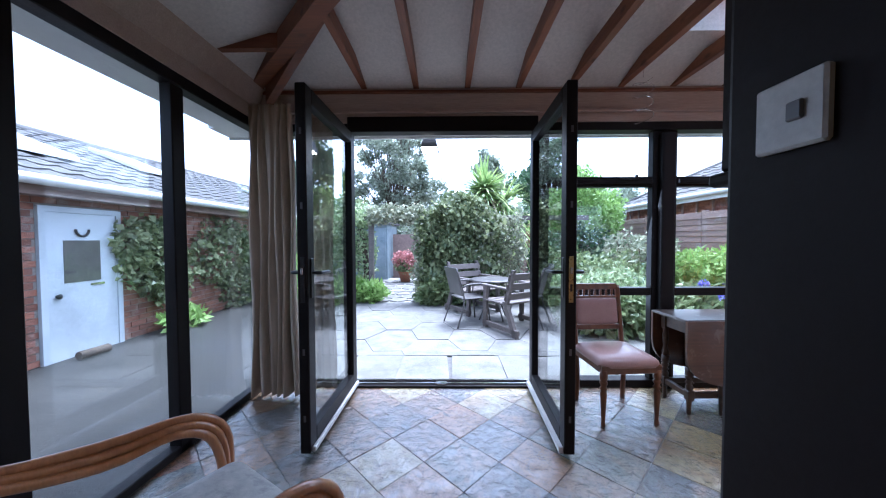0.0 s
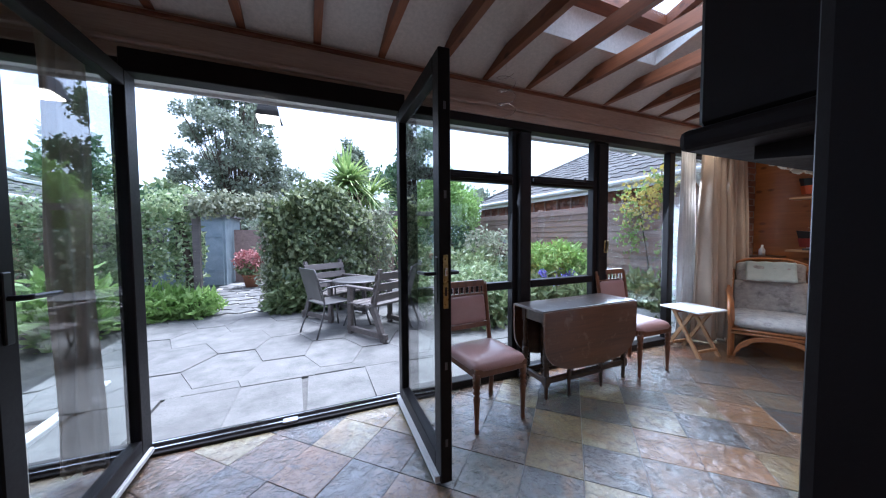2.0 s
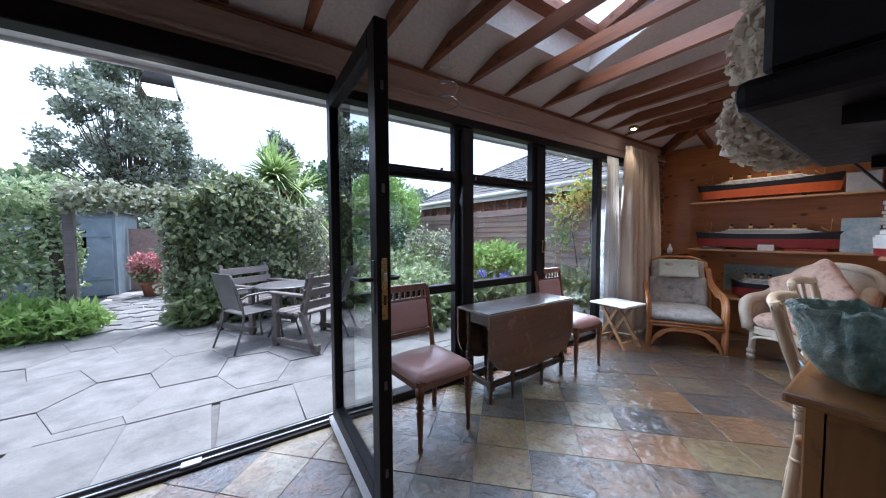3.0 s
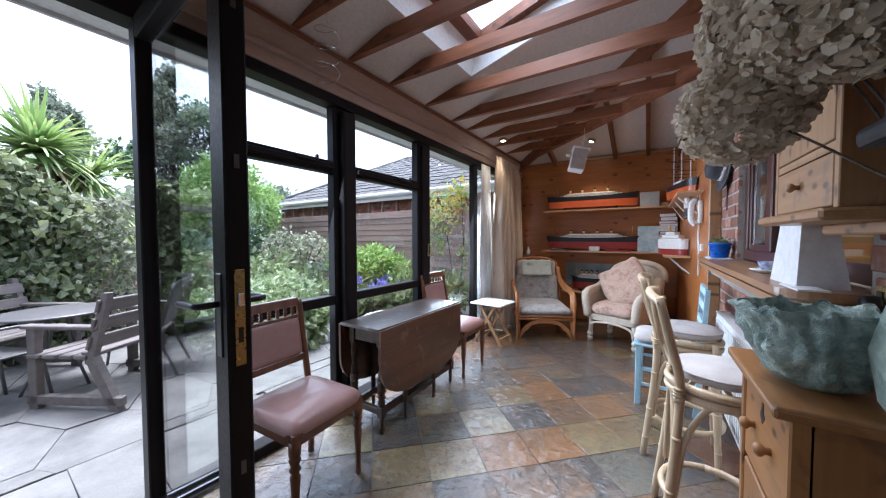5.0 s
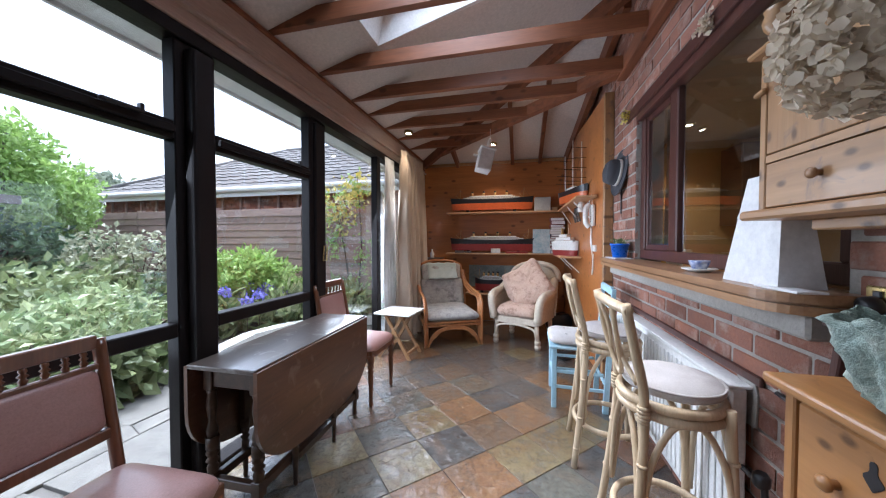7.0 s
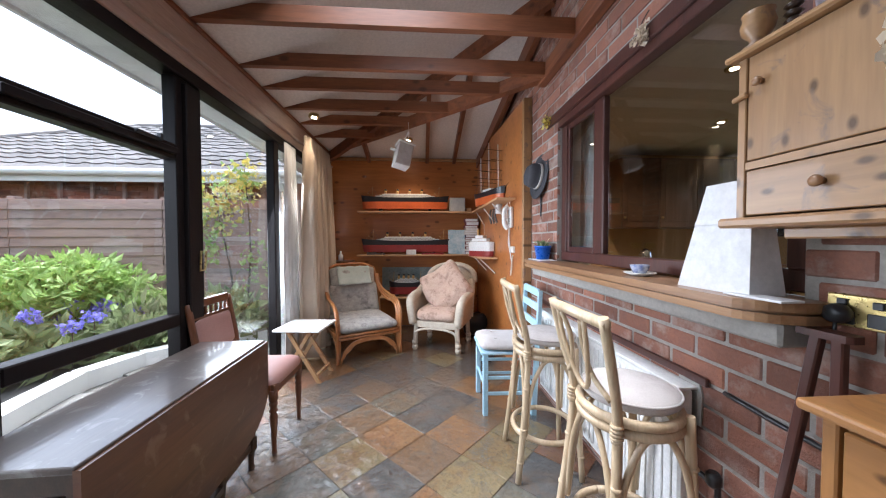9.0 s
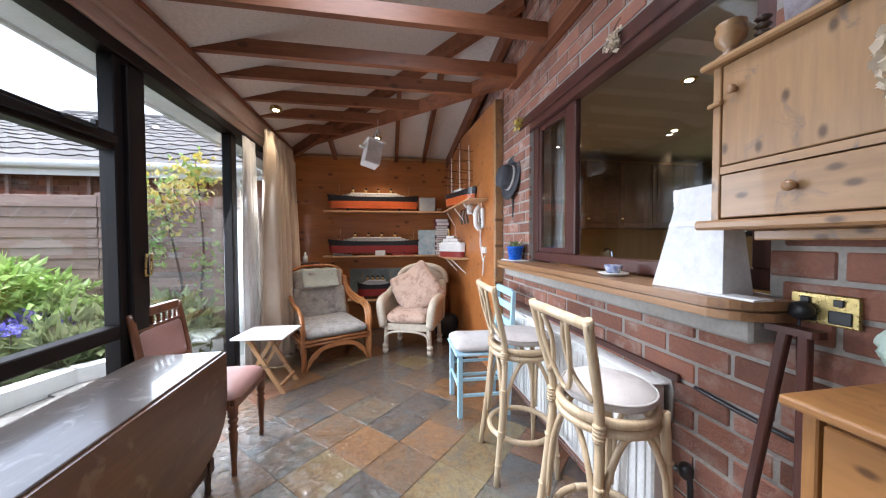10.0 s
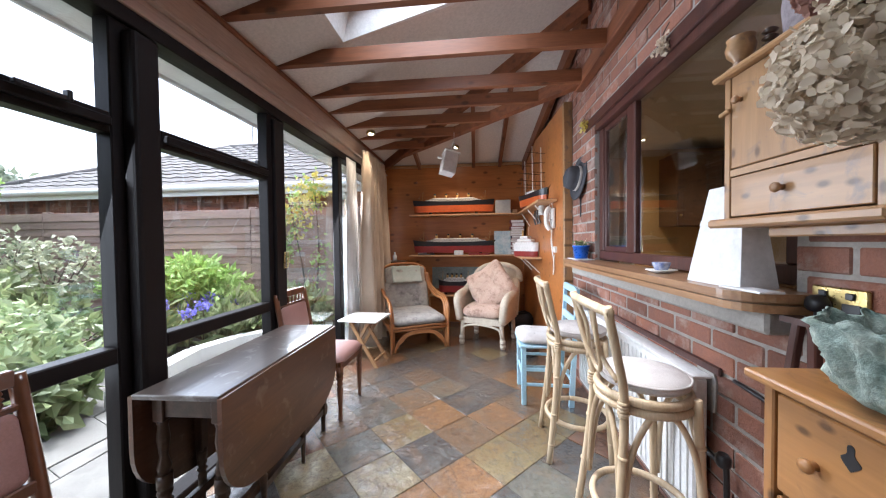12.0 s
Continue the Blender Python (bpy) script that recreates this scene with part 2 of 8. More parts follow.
M_PALECUSH = mat("pale_seat_cloth", (0.60, 0.56, 0.53), (0.50, 0.46, 0.43), 0.9, 9, 220, 0.3, stain=(0.40, 0.35, 0.33), sheen=0.2)
M_ROSECUSH = mat("rose_print_cloth", (0.60, 0.44, 0.34), (0.52, 0.35, 0.27), 0.9, 34, 220, 0.3, stain=(0.27, 0.16, 0.115), sheen=0.2)
M_TOWEL = mat("pale_blue_towel", (0.56, 0.62, 0.58), (0.46, 0.54, 0.50), 0.95, 10, 260, 0.5, sheen=0.3)
M_CURTAIN = mat("oatmeal_curtain", (0.60, 0.50, 0.39), (0.50, 0.41, 0.31), 0.95, 5, 240, 0.2, sheen=0.2)
M_BLUEPAINT = mat("pale_blue_paint", (0.34, 0.56, 0.68), (0.42, 0.62, 0.72), 0.45, 8, 70, 0.1, stain=(0.6, 0.7, 0.74))
M_CONCRETE = mat("concrete", (0.36, 0.34, 0.31), (0.28, 0.265, 0.24), 0.9, 6, 70, 0.4)
M_PAVE = mat("paving_stone", (0.20, 0.193, 0.178), (0.110, 0.107, 0.099), 0.85, 5, 45, 0.6, vary=0.12, stain=(0.15, 0.142, 0.132))
M_BED = mat("paving_joint", (0.15, 0.142, 0.132), (0.10, 0.095, 0.088), 0.95, 9, 60, 0.6)
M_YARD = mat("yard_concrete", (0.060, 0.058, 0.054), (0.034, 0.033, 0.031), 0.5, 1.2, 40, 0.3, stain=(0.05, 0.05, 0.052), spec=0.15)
M_SOIL = mat("soil", (0.07, 0.05, 0.035), (0.11, 0.085, 0.06), 0.95, 5, 40, 0.8)
M_GRASS = mat("lawn_ground", (0.06, 0.09, 0.03), (0.09, 0.10, 0.045), 0.95, 2, 40, 0.8)
M_FENCE = wood("fence_board", (0.35, 0.245, 0.205), (0.235, 0.16, 0.135), 0.8, 1, 0.3, 0, 10, 0.15)
M_ROOF = mat("roof_tile", (0.075, 0.07, 0.072), (0.115, 0.107, 0.103), 0.8, 3, 60, 0.5, island=0.25, stain=(0.07, 0.065, 0.06))
M_GARDENWOOD = wood("weathered_grey_wood", (0.16, 0.135, 0.12), (0.10, 0.085, 0.078), 0.7, 0, 0, 0, 12)
M_METALGREY = mat("grey_metal", (0.16, 0.15, 0.145), (0.12, 0.115, 0.11), 0.4, 6, 80, 0.03, 0.5)
M_BLACK = mat("black_plastic", (0.016, 0.016, 0.018), (0.024, 0.024, 0.026), 0.35, 6, 80, 0.04)
M_BRASS = mat("brass", (0.52, 0.40, 0.17), (0.42, 0.31, 0.12), 0.3, 10, 90, 0.05, 0.9)
M_CHROME = mat("chrome", (0.75, 0.75, 0.76), (0.68, 0.68, 0.69), 0.14, 8, 60, 0.0, 1.0)
M_WHITEPL = mat("white_plastic", (0.76, 0.75, 0.72), (0.70, 0.69, 0.66), 0.35, 8, 60, 0.02)
M_PAPER = mat("white_paper", (0.70, 0.70, 0.70), (0.64, 0.64, 0.64), 0.7, 3, 40, 0.08)
M_BLUEPOT = mat("blue_plastic", (0.012, 0.13, 0.62), (0.015, 0.11, 0.52), 0.3, 8, 60, 0.02)
M_FELT = mat("charcoal_felt", (0.035, 0.036, 0.042), (0.05, 0.05, 0.057), 0.9, 8, 200, 0.3)
M_HULLBLACK = mat("hull_black", (0.016, 0.016, 0.02), None, 0.35, 8, 60, 0.03)
M_HULLORANGE = mat("hull_orange", (0.62, 0.13, 0.03), None, 0.35, 8, 60, 0.03)
M_HULLRED = mat("hull_red", (0.30, 0.035, 0.03), None, 0.35, 8, 60, 0.03)
M_FUNNEL = mat("funnel_buff", (0.58, 0.36, 0.12), None, 0.4, 8, 60, 0.03)
M_YELLOW = mat("ochre_wall", (0.46, 0.31, 0.13), (0.40, 0.27, 0.11), 0.8, 3, 50, 0.05)
M_CREAM = mat("cream_ceiling", (0.62, 0.56, 0.45), (0.56, 0.50, 0.40), 0.85, 2, 50, 0.05)
M_GLAZE = mat("jade_glaze", (0.52, 0.60, 0.52), (0.20, 0.29, 0.25), 0.45, 26, 75, 0.9, stain=(0.08, 0.15, 0.13), coat=0.1)
M_HYDRA = leafy("dried_petals", (0.58, 0.475, 0.35), (0.80, 0.71, 0.57), 0.8, 0.3)
M_HYDRAP = leafy("dried_pink_petals", (0.28, 0.14, 0.11), (0.44, 0.26, 0.20), 0.8, 0.25)
M_IVY = leafy("ivy_leaves", (0.09, 0.125, 0.05), (0.35, 0.385, 0.19), 0.4)
M_IVYG = leafy("grey_ivy_leaves", (0.20, 0.225, 0.14), (0.47, 0.47, 0.33), 0.5)
M_TREE = leafy("evergreen_leaves", (0.14, 0.17, 0.115), (0.38, 0.42, 0.31), 0.5)
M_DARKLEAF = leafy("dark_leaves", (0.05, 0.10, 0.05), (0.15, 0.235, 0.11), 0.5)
M_LIME = leafy("lime_leaves", (0.21, 0.34, 0.075), (0.42, 0.57, 0.19), 0.5)
M_MIDLEAF = leafy("green_leaves", (0.13, 0.18, 0.075), (0.31, 0.36, 0.17), 0.45)
M_PALELEAF = leafy("pale_edged_leaves", (0.19, 0.28, 0.12), (0.52, 0.57, 0.33), 0.5)
M_PALM = leafy("strap_leaves", (0.150, 0.256, 0.074), (0.510, 0.600, 0.226), 0.45)
M_BLUEFL = leafy("blue_petals", (0.16, 0.15, 0.52), (0.32, 0.30, 0.74), 0.7)
M_PINKFL = leafy("pink_petals", (0.36, 0.13, 0.13), (0.52, 0.27, 0.24), 0.7)
M_YELLOWFL = leafy("yellow_petals", (0.56, 0.44, 0.08), (0.66, 0.56, 0.20), 0.7)
M_BARK = mat("bark", (0.12, 0.09, 0.065), (0.07, 0.052, 0.04), 0.95, 12, 60, 0.9, stretch=(1, 1, 0.3))
M_BULB = glow("lit_bulb", (1.0, 0.85, 0.6), 14)
M_DOORWHITE = mat("door_white", (0.62, 0.66, 0.70), (0.55, 0.60, 0.64), 0.45, 3, 60, 0.1, stain=(0.44, 0.47, 0.50))
M_SHEDBLUE = mat("shed_blue", (0.27, 0.32, 0.34), (0.17, 0.22, 0.24), 0.6, 4, 60, 0.2)
M_NET = mat("white_net", (0.78, 0.80, 0.80), None, 0.9, 6, 200, 0.1)

# ---- building tools ----


def part(name, bm, material, parent=None, label="", smooth=False):
    me = bpy.data.meshes.new(name)
    bmesh.ops.recalc_face_normals(bm, faces=bm.faces)
    bm.to_mesh(me)
    bm.free()
    me.materials.append(material)
    if smooth:
        for p in me.polygons:
            p.use_smooth = True
    ob = new(name, me)
    ob.parent = parent
    if label:
        ob["label"] = label
    return ob


def thing(name, label, category, m=None, group="", kind=""):
    ob = new(name)
    ob.empty_display_size = 0.1
    if m is not None:
        ob.matrix_basis = m
    return tagged(ob, label, category, group, kind)


def bm_new():
    return bmesh.new()


def join(bm, tmp, m=None):
    if m is not None:
        tmp.transform(m)
    made = [bm.verts.new(v.co) for v in tmp.verts]
    tmp.verts.index_update()
    for f in tmp.faces:
        try:
            bm.faces.new([made[v.index] for v in f.verts]).smooth = f.smooth
        except ValueError:
            pass
    tmp.free()
    return bm


def box(bm, x0, y0, z0, x1, y1, z1, bev=0.0, m=None, seg=1):
    tmp = bmesh.new()
    bmesh.ops.create_cube(tmp, size=1)
    for v in tmp.verts:
        v.co = Vector(((x0 + x1) / 2 + v.co.x * (x1 - x0), (y0 + y1) / 2 + v.co.y * (y1 - y0), (z0 + z1) / 2 + v.co.z * (z1 - z0)))
    if bev:
        bmesh.ops.bevel(tmp, geom=tmp.edges[:], offset=bev, segments=seg, affect="EDGES", profile=0.5)
    return join(bm, tmp, m)


def boxed(*a, **k):
    return box(bmesh.new(), *a, **k)


def smooth_line(pts, per=5):
    pts = [Vector(p) for p in pts]
    if len(pts) < 3:
        return pts
    out = []
    ext = [2 * pts[0] - pts[1], *pts, 2 * pts[-1] - pts[-2]]
    for i in range(1, len(ext) - 2):
        a, b, c, d = ext[i - 1:i + 3]
        for k in range(per):
            t = k / per
            out.append(0.5 * ((2 * b) + (c - a) * t + (2 * a - 5 * b + 4 * c - d) * t * t + (3 * b - a - 3 * c + d) * t ** 3))
    out.append(pts[-1])
    return out


def tube(bm, pts, r, n=8, per=5, flat=None):
    """A round rod along a smooth line; r is one radius or one at each end."""
    line = smooth_line(pts, per)
    r0, r1 = r if isinstance(r, tuple) else (r, r)
    rings, up = [], None
    for i, p in enumerate(line):
        d = (line[min(i + 1, len(line) - 1)] - line[max(i - 1, 0)]).normalized()
        if up is None:
            up = d.orthogonal().normalized()
        up = (up - d * up.dot(d)).normalized()
        side = d.cross(up)
        rr = r0 + (r1 - r0) * i / max(len(line) - 1, 1)
        rings.append([bm.verts.new(p + (up * math.cos(2 * math.pi * k / n) + side * math.sin(2 * math.pi * k / n)) * rr) for k in range(n)])
    for a, b in zip(rings, rings[1:]):
        for k in range(n):
            bm.faces.new((a[k], a[(k + 1) % n], b[(k + 1) % n], b[k])).smooth = True
    bm.faces.new(rings[0][::-1])
    bm.faces.new(rings[-1])
    return bm


def lathe(bm, prof, at=(0, 0, 0), n=16, m=None):
    tmp = bmesh.new()
    rings = [[tmp.verts.new((at[0] + r * math.cos(2 * math.pi * k / n), at[1] + r * math.sin(2 * math.pi * k / n), at[2] + z)) for k in range(n)] for r, z in prof]
    for a, b in zip(rings, rings[1:]):
        for k in range(n):
            tmp.faces.new((a[k], a[(k + 1) % n], b[(k + 1) % n], b[k])).smooth = True
    if prof[0][0] > 1e-4:
        tmp.faces.new(rings[0][::-1])
    if prof[-1][0] > 1e-4:
        tmp.faces.new(rings[-1])
    bmesh.ops.remove_doubles(tmp, verts=tmp.verts, dist=1e-5)
    return join(bm, tmp, m)


def pillow(bm, sx, sy, sz, m=None, e=0.35, wob=0.0, nu=28, nv=12, seed=0.0):
    """A stuffed form: a squarish rounded body, creased a little by wob."""
    tmp = bmesh.new()

    def p(c, k):
        return math.copysign(abs(c) ** k, c)
    rings = []
    for j in range(nv + 1):
        v = -math.pi / 2 + math.pi * j / nv
        ring = []
        for i in range(nu):
            u = 2 * math.pi * i / nu
            co = Vector((sx * p(math.cos(v), 0.5) * p(math.cos(u), e), sy * p(math.cos(v), 0.5) * p(math.sin(u), e), sz * p(math.sin(v), 0.9)))
            if wob:
                co *= 1 + wob * noise.noise(co * 9 + Vector((seed, seed, 0)))
                co.z += wob * 0.12 * noise.noise(co * 16 + Vector((0, seed, seed)))
            ring.append(tmp.verts.new(co))
        rings.append(ring)
    for a, b in zip(rings, rings[1:]):
        for k in range(nu):
            tmp.faces.new((a[k], a[(k + 1) % nu], b[(k + 1) % nu], b[k])).smooth = True
    bmesh.ops.remove_doubles(tmp, verts=tmp.verts, dist=1e-5)
    return join(bm, tmp, m)


def prism(bm, outline, z0, z1, m=None):
    """An outline in x and y, drawn up from z0 to z1."""
    tmp = bmesh.new()
    lo = [tmp.verts.new((x, y, z0)) for x, y in outline]
    hi = [tmp.verts.new((x, y, z1)) for x, y in outline]
    tmp.faces.new(lo[::-1])
    tmp.faces.new(hi)
    k = len(lo)
    for i in range(k):
        tmp.faces.new((lo[i], lo[(i + 1) % k], hi[(i + 1) % k], hi[i]))
    return join(bm, tmp, m)


def hexa(bm, corners):
    """A solid from its lower four and upper four corners."""
    v = [bm.verts.new(c) for c in corners]
    for f in ((3, 2, 1, 0), (4, 5, 6, 7), (0, 1, 5, 4), (1, 2, 6, 5), (2, 3, 7, 6), (3, 0, 4, 7)):
        bm.faces.new([v[i] for i in f])
    return bm


def beam(bm, a, b, w, h):
    """A straight timber from a to b, w wide and h high, its underside on the line."""
    a, b = Vector(a), Vector(b)
    d = (b - a).normalized()
    s = d.cross(Vector((0, 0, 1))).normalized() * w / 2
    u = Vector((0, 0, h))
    return hexa(bm, [a - s, a + s, b + s, b - s, a - s + u, a + s + u, b + s + u, b - s + u])


def leaves_mesh(name, centres, size, material, parent=None, seed=1, droop=0.3, aspect=1.6, kind="", label=""):
    """Many small folded leaves at the given places, each turned its own way."""
    rg = np.random.default_rng(seed)
    c = np.asarray(centres, float)
    k = len(c)
    d = rg.normal(size=(k, 3))
    d[:, 2] -= droop
    d /= np.linalg.norm(d, axis=1)[:, None]
    o = np.cross(d, rg.normal(size=(k, 3)))
    o /= np.linalg.norm(o, axis=1)[:, None] + 1e-9
    nrm = np.cross(d, o)
    s = size * rg.uniform(0.6, 1.35, k)[:, None]
    tip, side = d * s * aspect, o * s * 0.5
    fold = nrm * s * 0.18
    v = np.stack([c, c + tip * 0.5 + side + fold, c + tip, c + tip * 0.5 - side + fold], 1).reshape(-1, 3)
    idx = np.arange(k)[:, None] * 4
    f = np.concatenate([idx + [0, 1, 2], idx + [0, 2, 3]])
    me = bpy.data.meshes.new(name)
    me.from_pydata(v.tolist(), [], f.tolist())
    me.materials.append(material)
    ob = new(name, me)
    ob.parent = parent
    if kind:
        ob["kind"] = kind
    if label:
        ob["label"] = label
    return ob


def clumps(rg, blobs, count, shell=0.55):
    """Places of leaves in a set of uneven round clumps (x, y, z, rx, ry, rz)."""
    w = np.array([b[3] * b[4] + b[4] * b[5] + b[3] * b[5] for b in blobs])
    pick = rg.choice(len(blobs), count, p=w / w.sum())
    bb = np.array(blobs)[pick]
    d = rg.normal(size=(count, 3))
    d /= np.linalg.norm(d, axis=1)[:, None]
    r = shell + (1.12 - shell) * rg.random(count) ** 0.7
    ang = np.sin(d[:, 0] * 7 + pick) * np.sin(d[:, 1] * 6 + pick * 2) * 0.16
    return bb[:, :3] + d * bb[:, 3:] * (r + ang)[:, None]


def petals_mesh(name, centre, r, count, size, material, parent, seed, label=""):
    """A round flower head of cupped, rounded petals lying roughly over a ball."""
    rg = np.random.default_rng(seed)
    d = rg.normal(size=(count, 3))
    d /= np.linalg.norm(d, axis=1)[:, None]
    nrm = d + 0.55 * rg.normal(size=(count, 3))
    nrm /= np.linalg.norm(nrm, axis=1)[:, None]
    a = np.cross(nrm, rg.normal(size=(count, 3)))
    a /= np.linalg.norm(a, axis=1)[:, None]
    b = np.cross(nrm, a)
    c = np.array(centre) + d * r * rg.uniform(0.78, 1.05, (count, 1))
    s = size * rg.uniform(0.65, 1.25, (count, 1))
    ring = []
    for k in range(6):
        t = math.pi * k / 3
        ring.append(c + a * s * math.cos(t) + b * s * 0.8 * math.sin(t) + nrm * s * rg.uniform(-0.1, 0.45, (count, 1)))
    v = np.stack([c] + ring, 1).reshape(-1, 3)
    idx = np.arange(count)[:, None] * 7
    f = np.concatenate([idx + [0, k + 1, (k + 1) % 6 + 1] for k in range(6)])
    me = bpy.data.meshes.new(name)
    me.from_pydata(v.tolist(), [], f.tolist())
    me.materials.append(material)
    me.polygons.foreach_set("use_smooth", [True] * len(me.polygons))
    ob = new(name, me)
    ob.parent = parent
    if label:
        ob["label"] = label
    return ob

# ---- the large structure ----
YB, YW, XE, XL = 0.385, 2.66, 5.52, -1.40   # brick face, glazing, end wall, side glazing
SL = 0.28


def z_front(y):
    return 2.405 + SL * (2.585 - y)


def z_east(x):
    return 2.405 + SL * (5.40 - x)


def z_west(x):
    return 2.405 + SL * (x + 1.25)


def structure(name, bm, material, label, category="wall"):
    return tagged(part(name, bm, material), label, category, kind="structure")


floor = structure("floor", boxed(-1.45, -3.1, -0.12, 5.95, 2.70, -0.007), M_GROUT, "riven multicolour slate floor tiles laid on the diagonal", "floor")

# brick wall between sunroom and kitchen, with the doorway and the serving hatch
bm = bm_new()
H0, H1, HZ0, HZ1 = 1.71, 3.18, 1.04, 2.09
for x0, x1, z0, z1 in ((-1.45, -0.85, 0, 3.5), (-0.85, 0.60, 2.15, 3.5), (0.60, H0, 0, 3.5), (H0, H1, 0, HZ0), (H0, H1, HZ1, 3.5), (H1, 5.95, 0, 3.5)):
    box(bm, x0, 0.22, z0, x1, YB - 0.005, z1)
wall_south = structure("wall_south", bm, M_MORTAR, "red brick wall with pale mortar and a serving hatch")

bm = bm_new()
box(bm, XE, -3.1, -0.1, XE + 0.12, 2.78, 2.55)
wall_east = structure("wall_east", bm, M_MORTAR, "end wall lined with orange knotty pine")
bm = bm_new()
box(bm, 5.02, 2.60, -0.1, XE, 2.75, 2.125)
wall_north = structure("wall_north", bm, M_MORTAR, "short brick wall in the corner behind the curtain")
bm = bm_new()
box(bm, -1.45, -3.22, -0.1, 3.55, -3.1, 2.5)
box(bm, 4.7, -3.22, -0.1, 5.97, -3.1, 2.5)
box(bm, 3.55, -3.22, -0.1, 4.7, -3.1, 1.25)
box(bm, 3.55, -3.22, 2.15, 4.7, -3.1, 2.5)
box(bm, -1.57, -3.22, -0.1, -1.45, 0.37, 3.5)
structure("wall_kitchen", bm, M_YELLOW, "ochre painted kitchen walls")
structure("ceiling_kitchen", boxed(-1.57, -3.22, 2.33, 5.0, 0.22, 2.42), M_CREAM, "cream kitchen ceiling", "ceiling")
structure("wall_kitchen_end", boxed(5.0, -3.1, 0, 5.1, 0.22, 2.33), M_YELLOW, "ochre kitchen end wall above a worktop")

# sloping ceiling, hipped at both ends, with the roof window's opening
SX0, SX1, SY0, SY1 = 1.68, 2.80, 1.15, 2.11
bm = bm_new()


def slope(pts, f):
    t = 0.05
    if len(pts) == 3:
        pts = [*pts, pts[2]]
    low = [(x, y, f(x, y)) for x, y in pts]
    hexa(bm, low + [(x, y, z + t) for x, y, z in low])


def west_at(y):
    return 1.335 - y


def east_at(y):
    return 2.815 + y


ff = lambda x, y: z_front(y)
for y0, y1, a, b in ((SY1, 2.72, west_at, east_at), (SY0, SY1, west_at, lambda y: SX0), (SY0, SY1, lambda y: SX1, east_at), (YB - 0.05, SY0, west_at, east_at)):
    slope([(a(y0), y0), (b(y0), y0), (b(y1), y1), (a(y1), y1)], ff)
slope([(east_at(0.32), 0.32), (5.7, 0.32), (5.7, 2.885), (5.7, 2.8851)], lambda x, y: z_east(x))
slope([(west_at(0.32), 0.32), (-1.5, 0.32), (-1.5, 2.835), (-1.5, 2.8351)], lambda x, y: z_west(x))
bmesh.ops.remove_doubles(bm, verts=bm.verts, dist=1e-4)
structure("ceiling", bm, M_PLASTER, "off-white plaster ceiling sloping up between the timbers", "ceiling")

# roof window: splayed reveals, timber sash, pane
rw = thing("roof_window", "pine roof window with white splayed reveals in the sloping ceiling", "window", kind="structure")
bm = bm_new()
K = 0.20
for (xa, ya), (xb, yb), (xc, yc), (xd, yd) in (
        ((SX0, SY1), (SX1, SY1), (SX1 - 0.02, SY1 - 0.06), (SX0 + 0.02, SY1 - 0.06)), ((SX1, SY1), (SX1, SY0), (SX1 - 0.02, SY0), (SX1 - 0.02, SY1 - 0.06)),
        ((SX1, SY0), (SX0, SY0), (SX0 + 0.02, SY0), (SX1 - 0.02, SY0)), ((SX0, SY0), (SX0, SY1), (SX0 + 0.02, SY1 - 0.06), (SX0 + 0.02, SY0))):
    q = [(xa, ya, z_front(ya) - 0.002), (xb, yb, z_front(yb) - 0.002), (xc, yc, z_front(yc) + K), (xd, yd, z_front(yd) + K)]
    cx, cy = (SX0 + SX1) / 2, (SY0 + SY1) / 2
    out = [(x + (0.03 if x > cx else -0.03), y + (0.03 if y > cy else -0.03), z + 0.004) for x, y, z in q]
    hexa(bm, q + out)
part("reveal", bm, M_WHITE, rw, "white boarded reveal")


def on_slope(x0, y0, x1, y1, d0, d1):
    return [(x, y, z_front(y) + d) for d in (d0, d1) for x, y in ((x0, y0), (x1, y0), (x1, y1), (x0, y1))]


for x0, y0, x1, y1 in ((SX0, SY1 - 0.13, SX1, SY1 - 0.04), (SX0, SY0, SX1, SY0 + 0.08), (SX0, SY0 + 0.08, SX0 + 0.08, SY1 - 0.13), (SX1 - 0.08, SY0 + 0.08, SX1, SY1 - 0.13)):
    part("sash", hexa(bm_new(), on_slope(x0, y0, x1, y1, K - 0.03, K + 0.05)), M_JOISTX, rw, "stained pine sash")
pane = part("pane", hexa(bm_new(), on_slope(SX0 + 0.075, SY0 + 0.075, SX1 - 0.075, SY1 - 0.125, K + 0.01, K + 0.016)), M_GLASS, rw)
pane.visible_shadow = False

# timbers: joists, wall plate, diagonal ties and hips
JX = (-0.475, -0.065, 0.338, 0.738, 1.14, 1.535, 1.94, 2.34, 2.815, 3.27, 3.585, 3.975, 4.345, 4.765)
JZ, JH, JW = 2.405, 0.092, 0.044


def tie_y(x):
    """Where the diagonal ties cross, or the wall plate between them."""
    if x < 0.76:
        return max(0.45, 2.55 - (x + 1.33))
    if x > 3.36:
        return 0.45 + (x - 3.36) * 1.0
    return 0.45


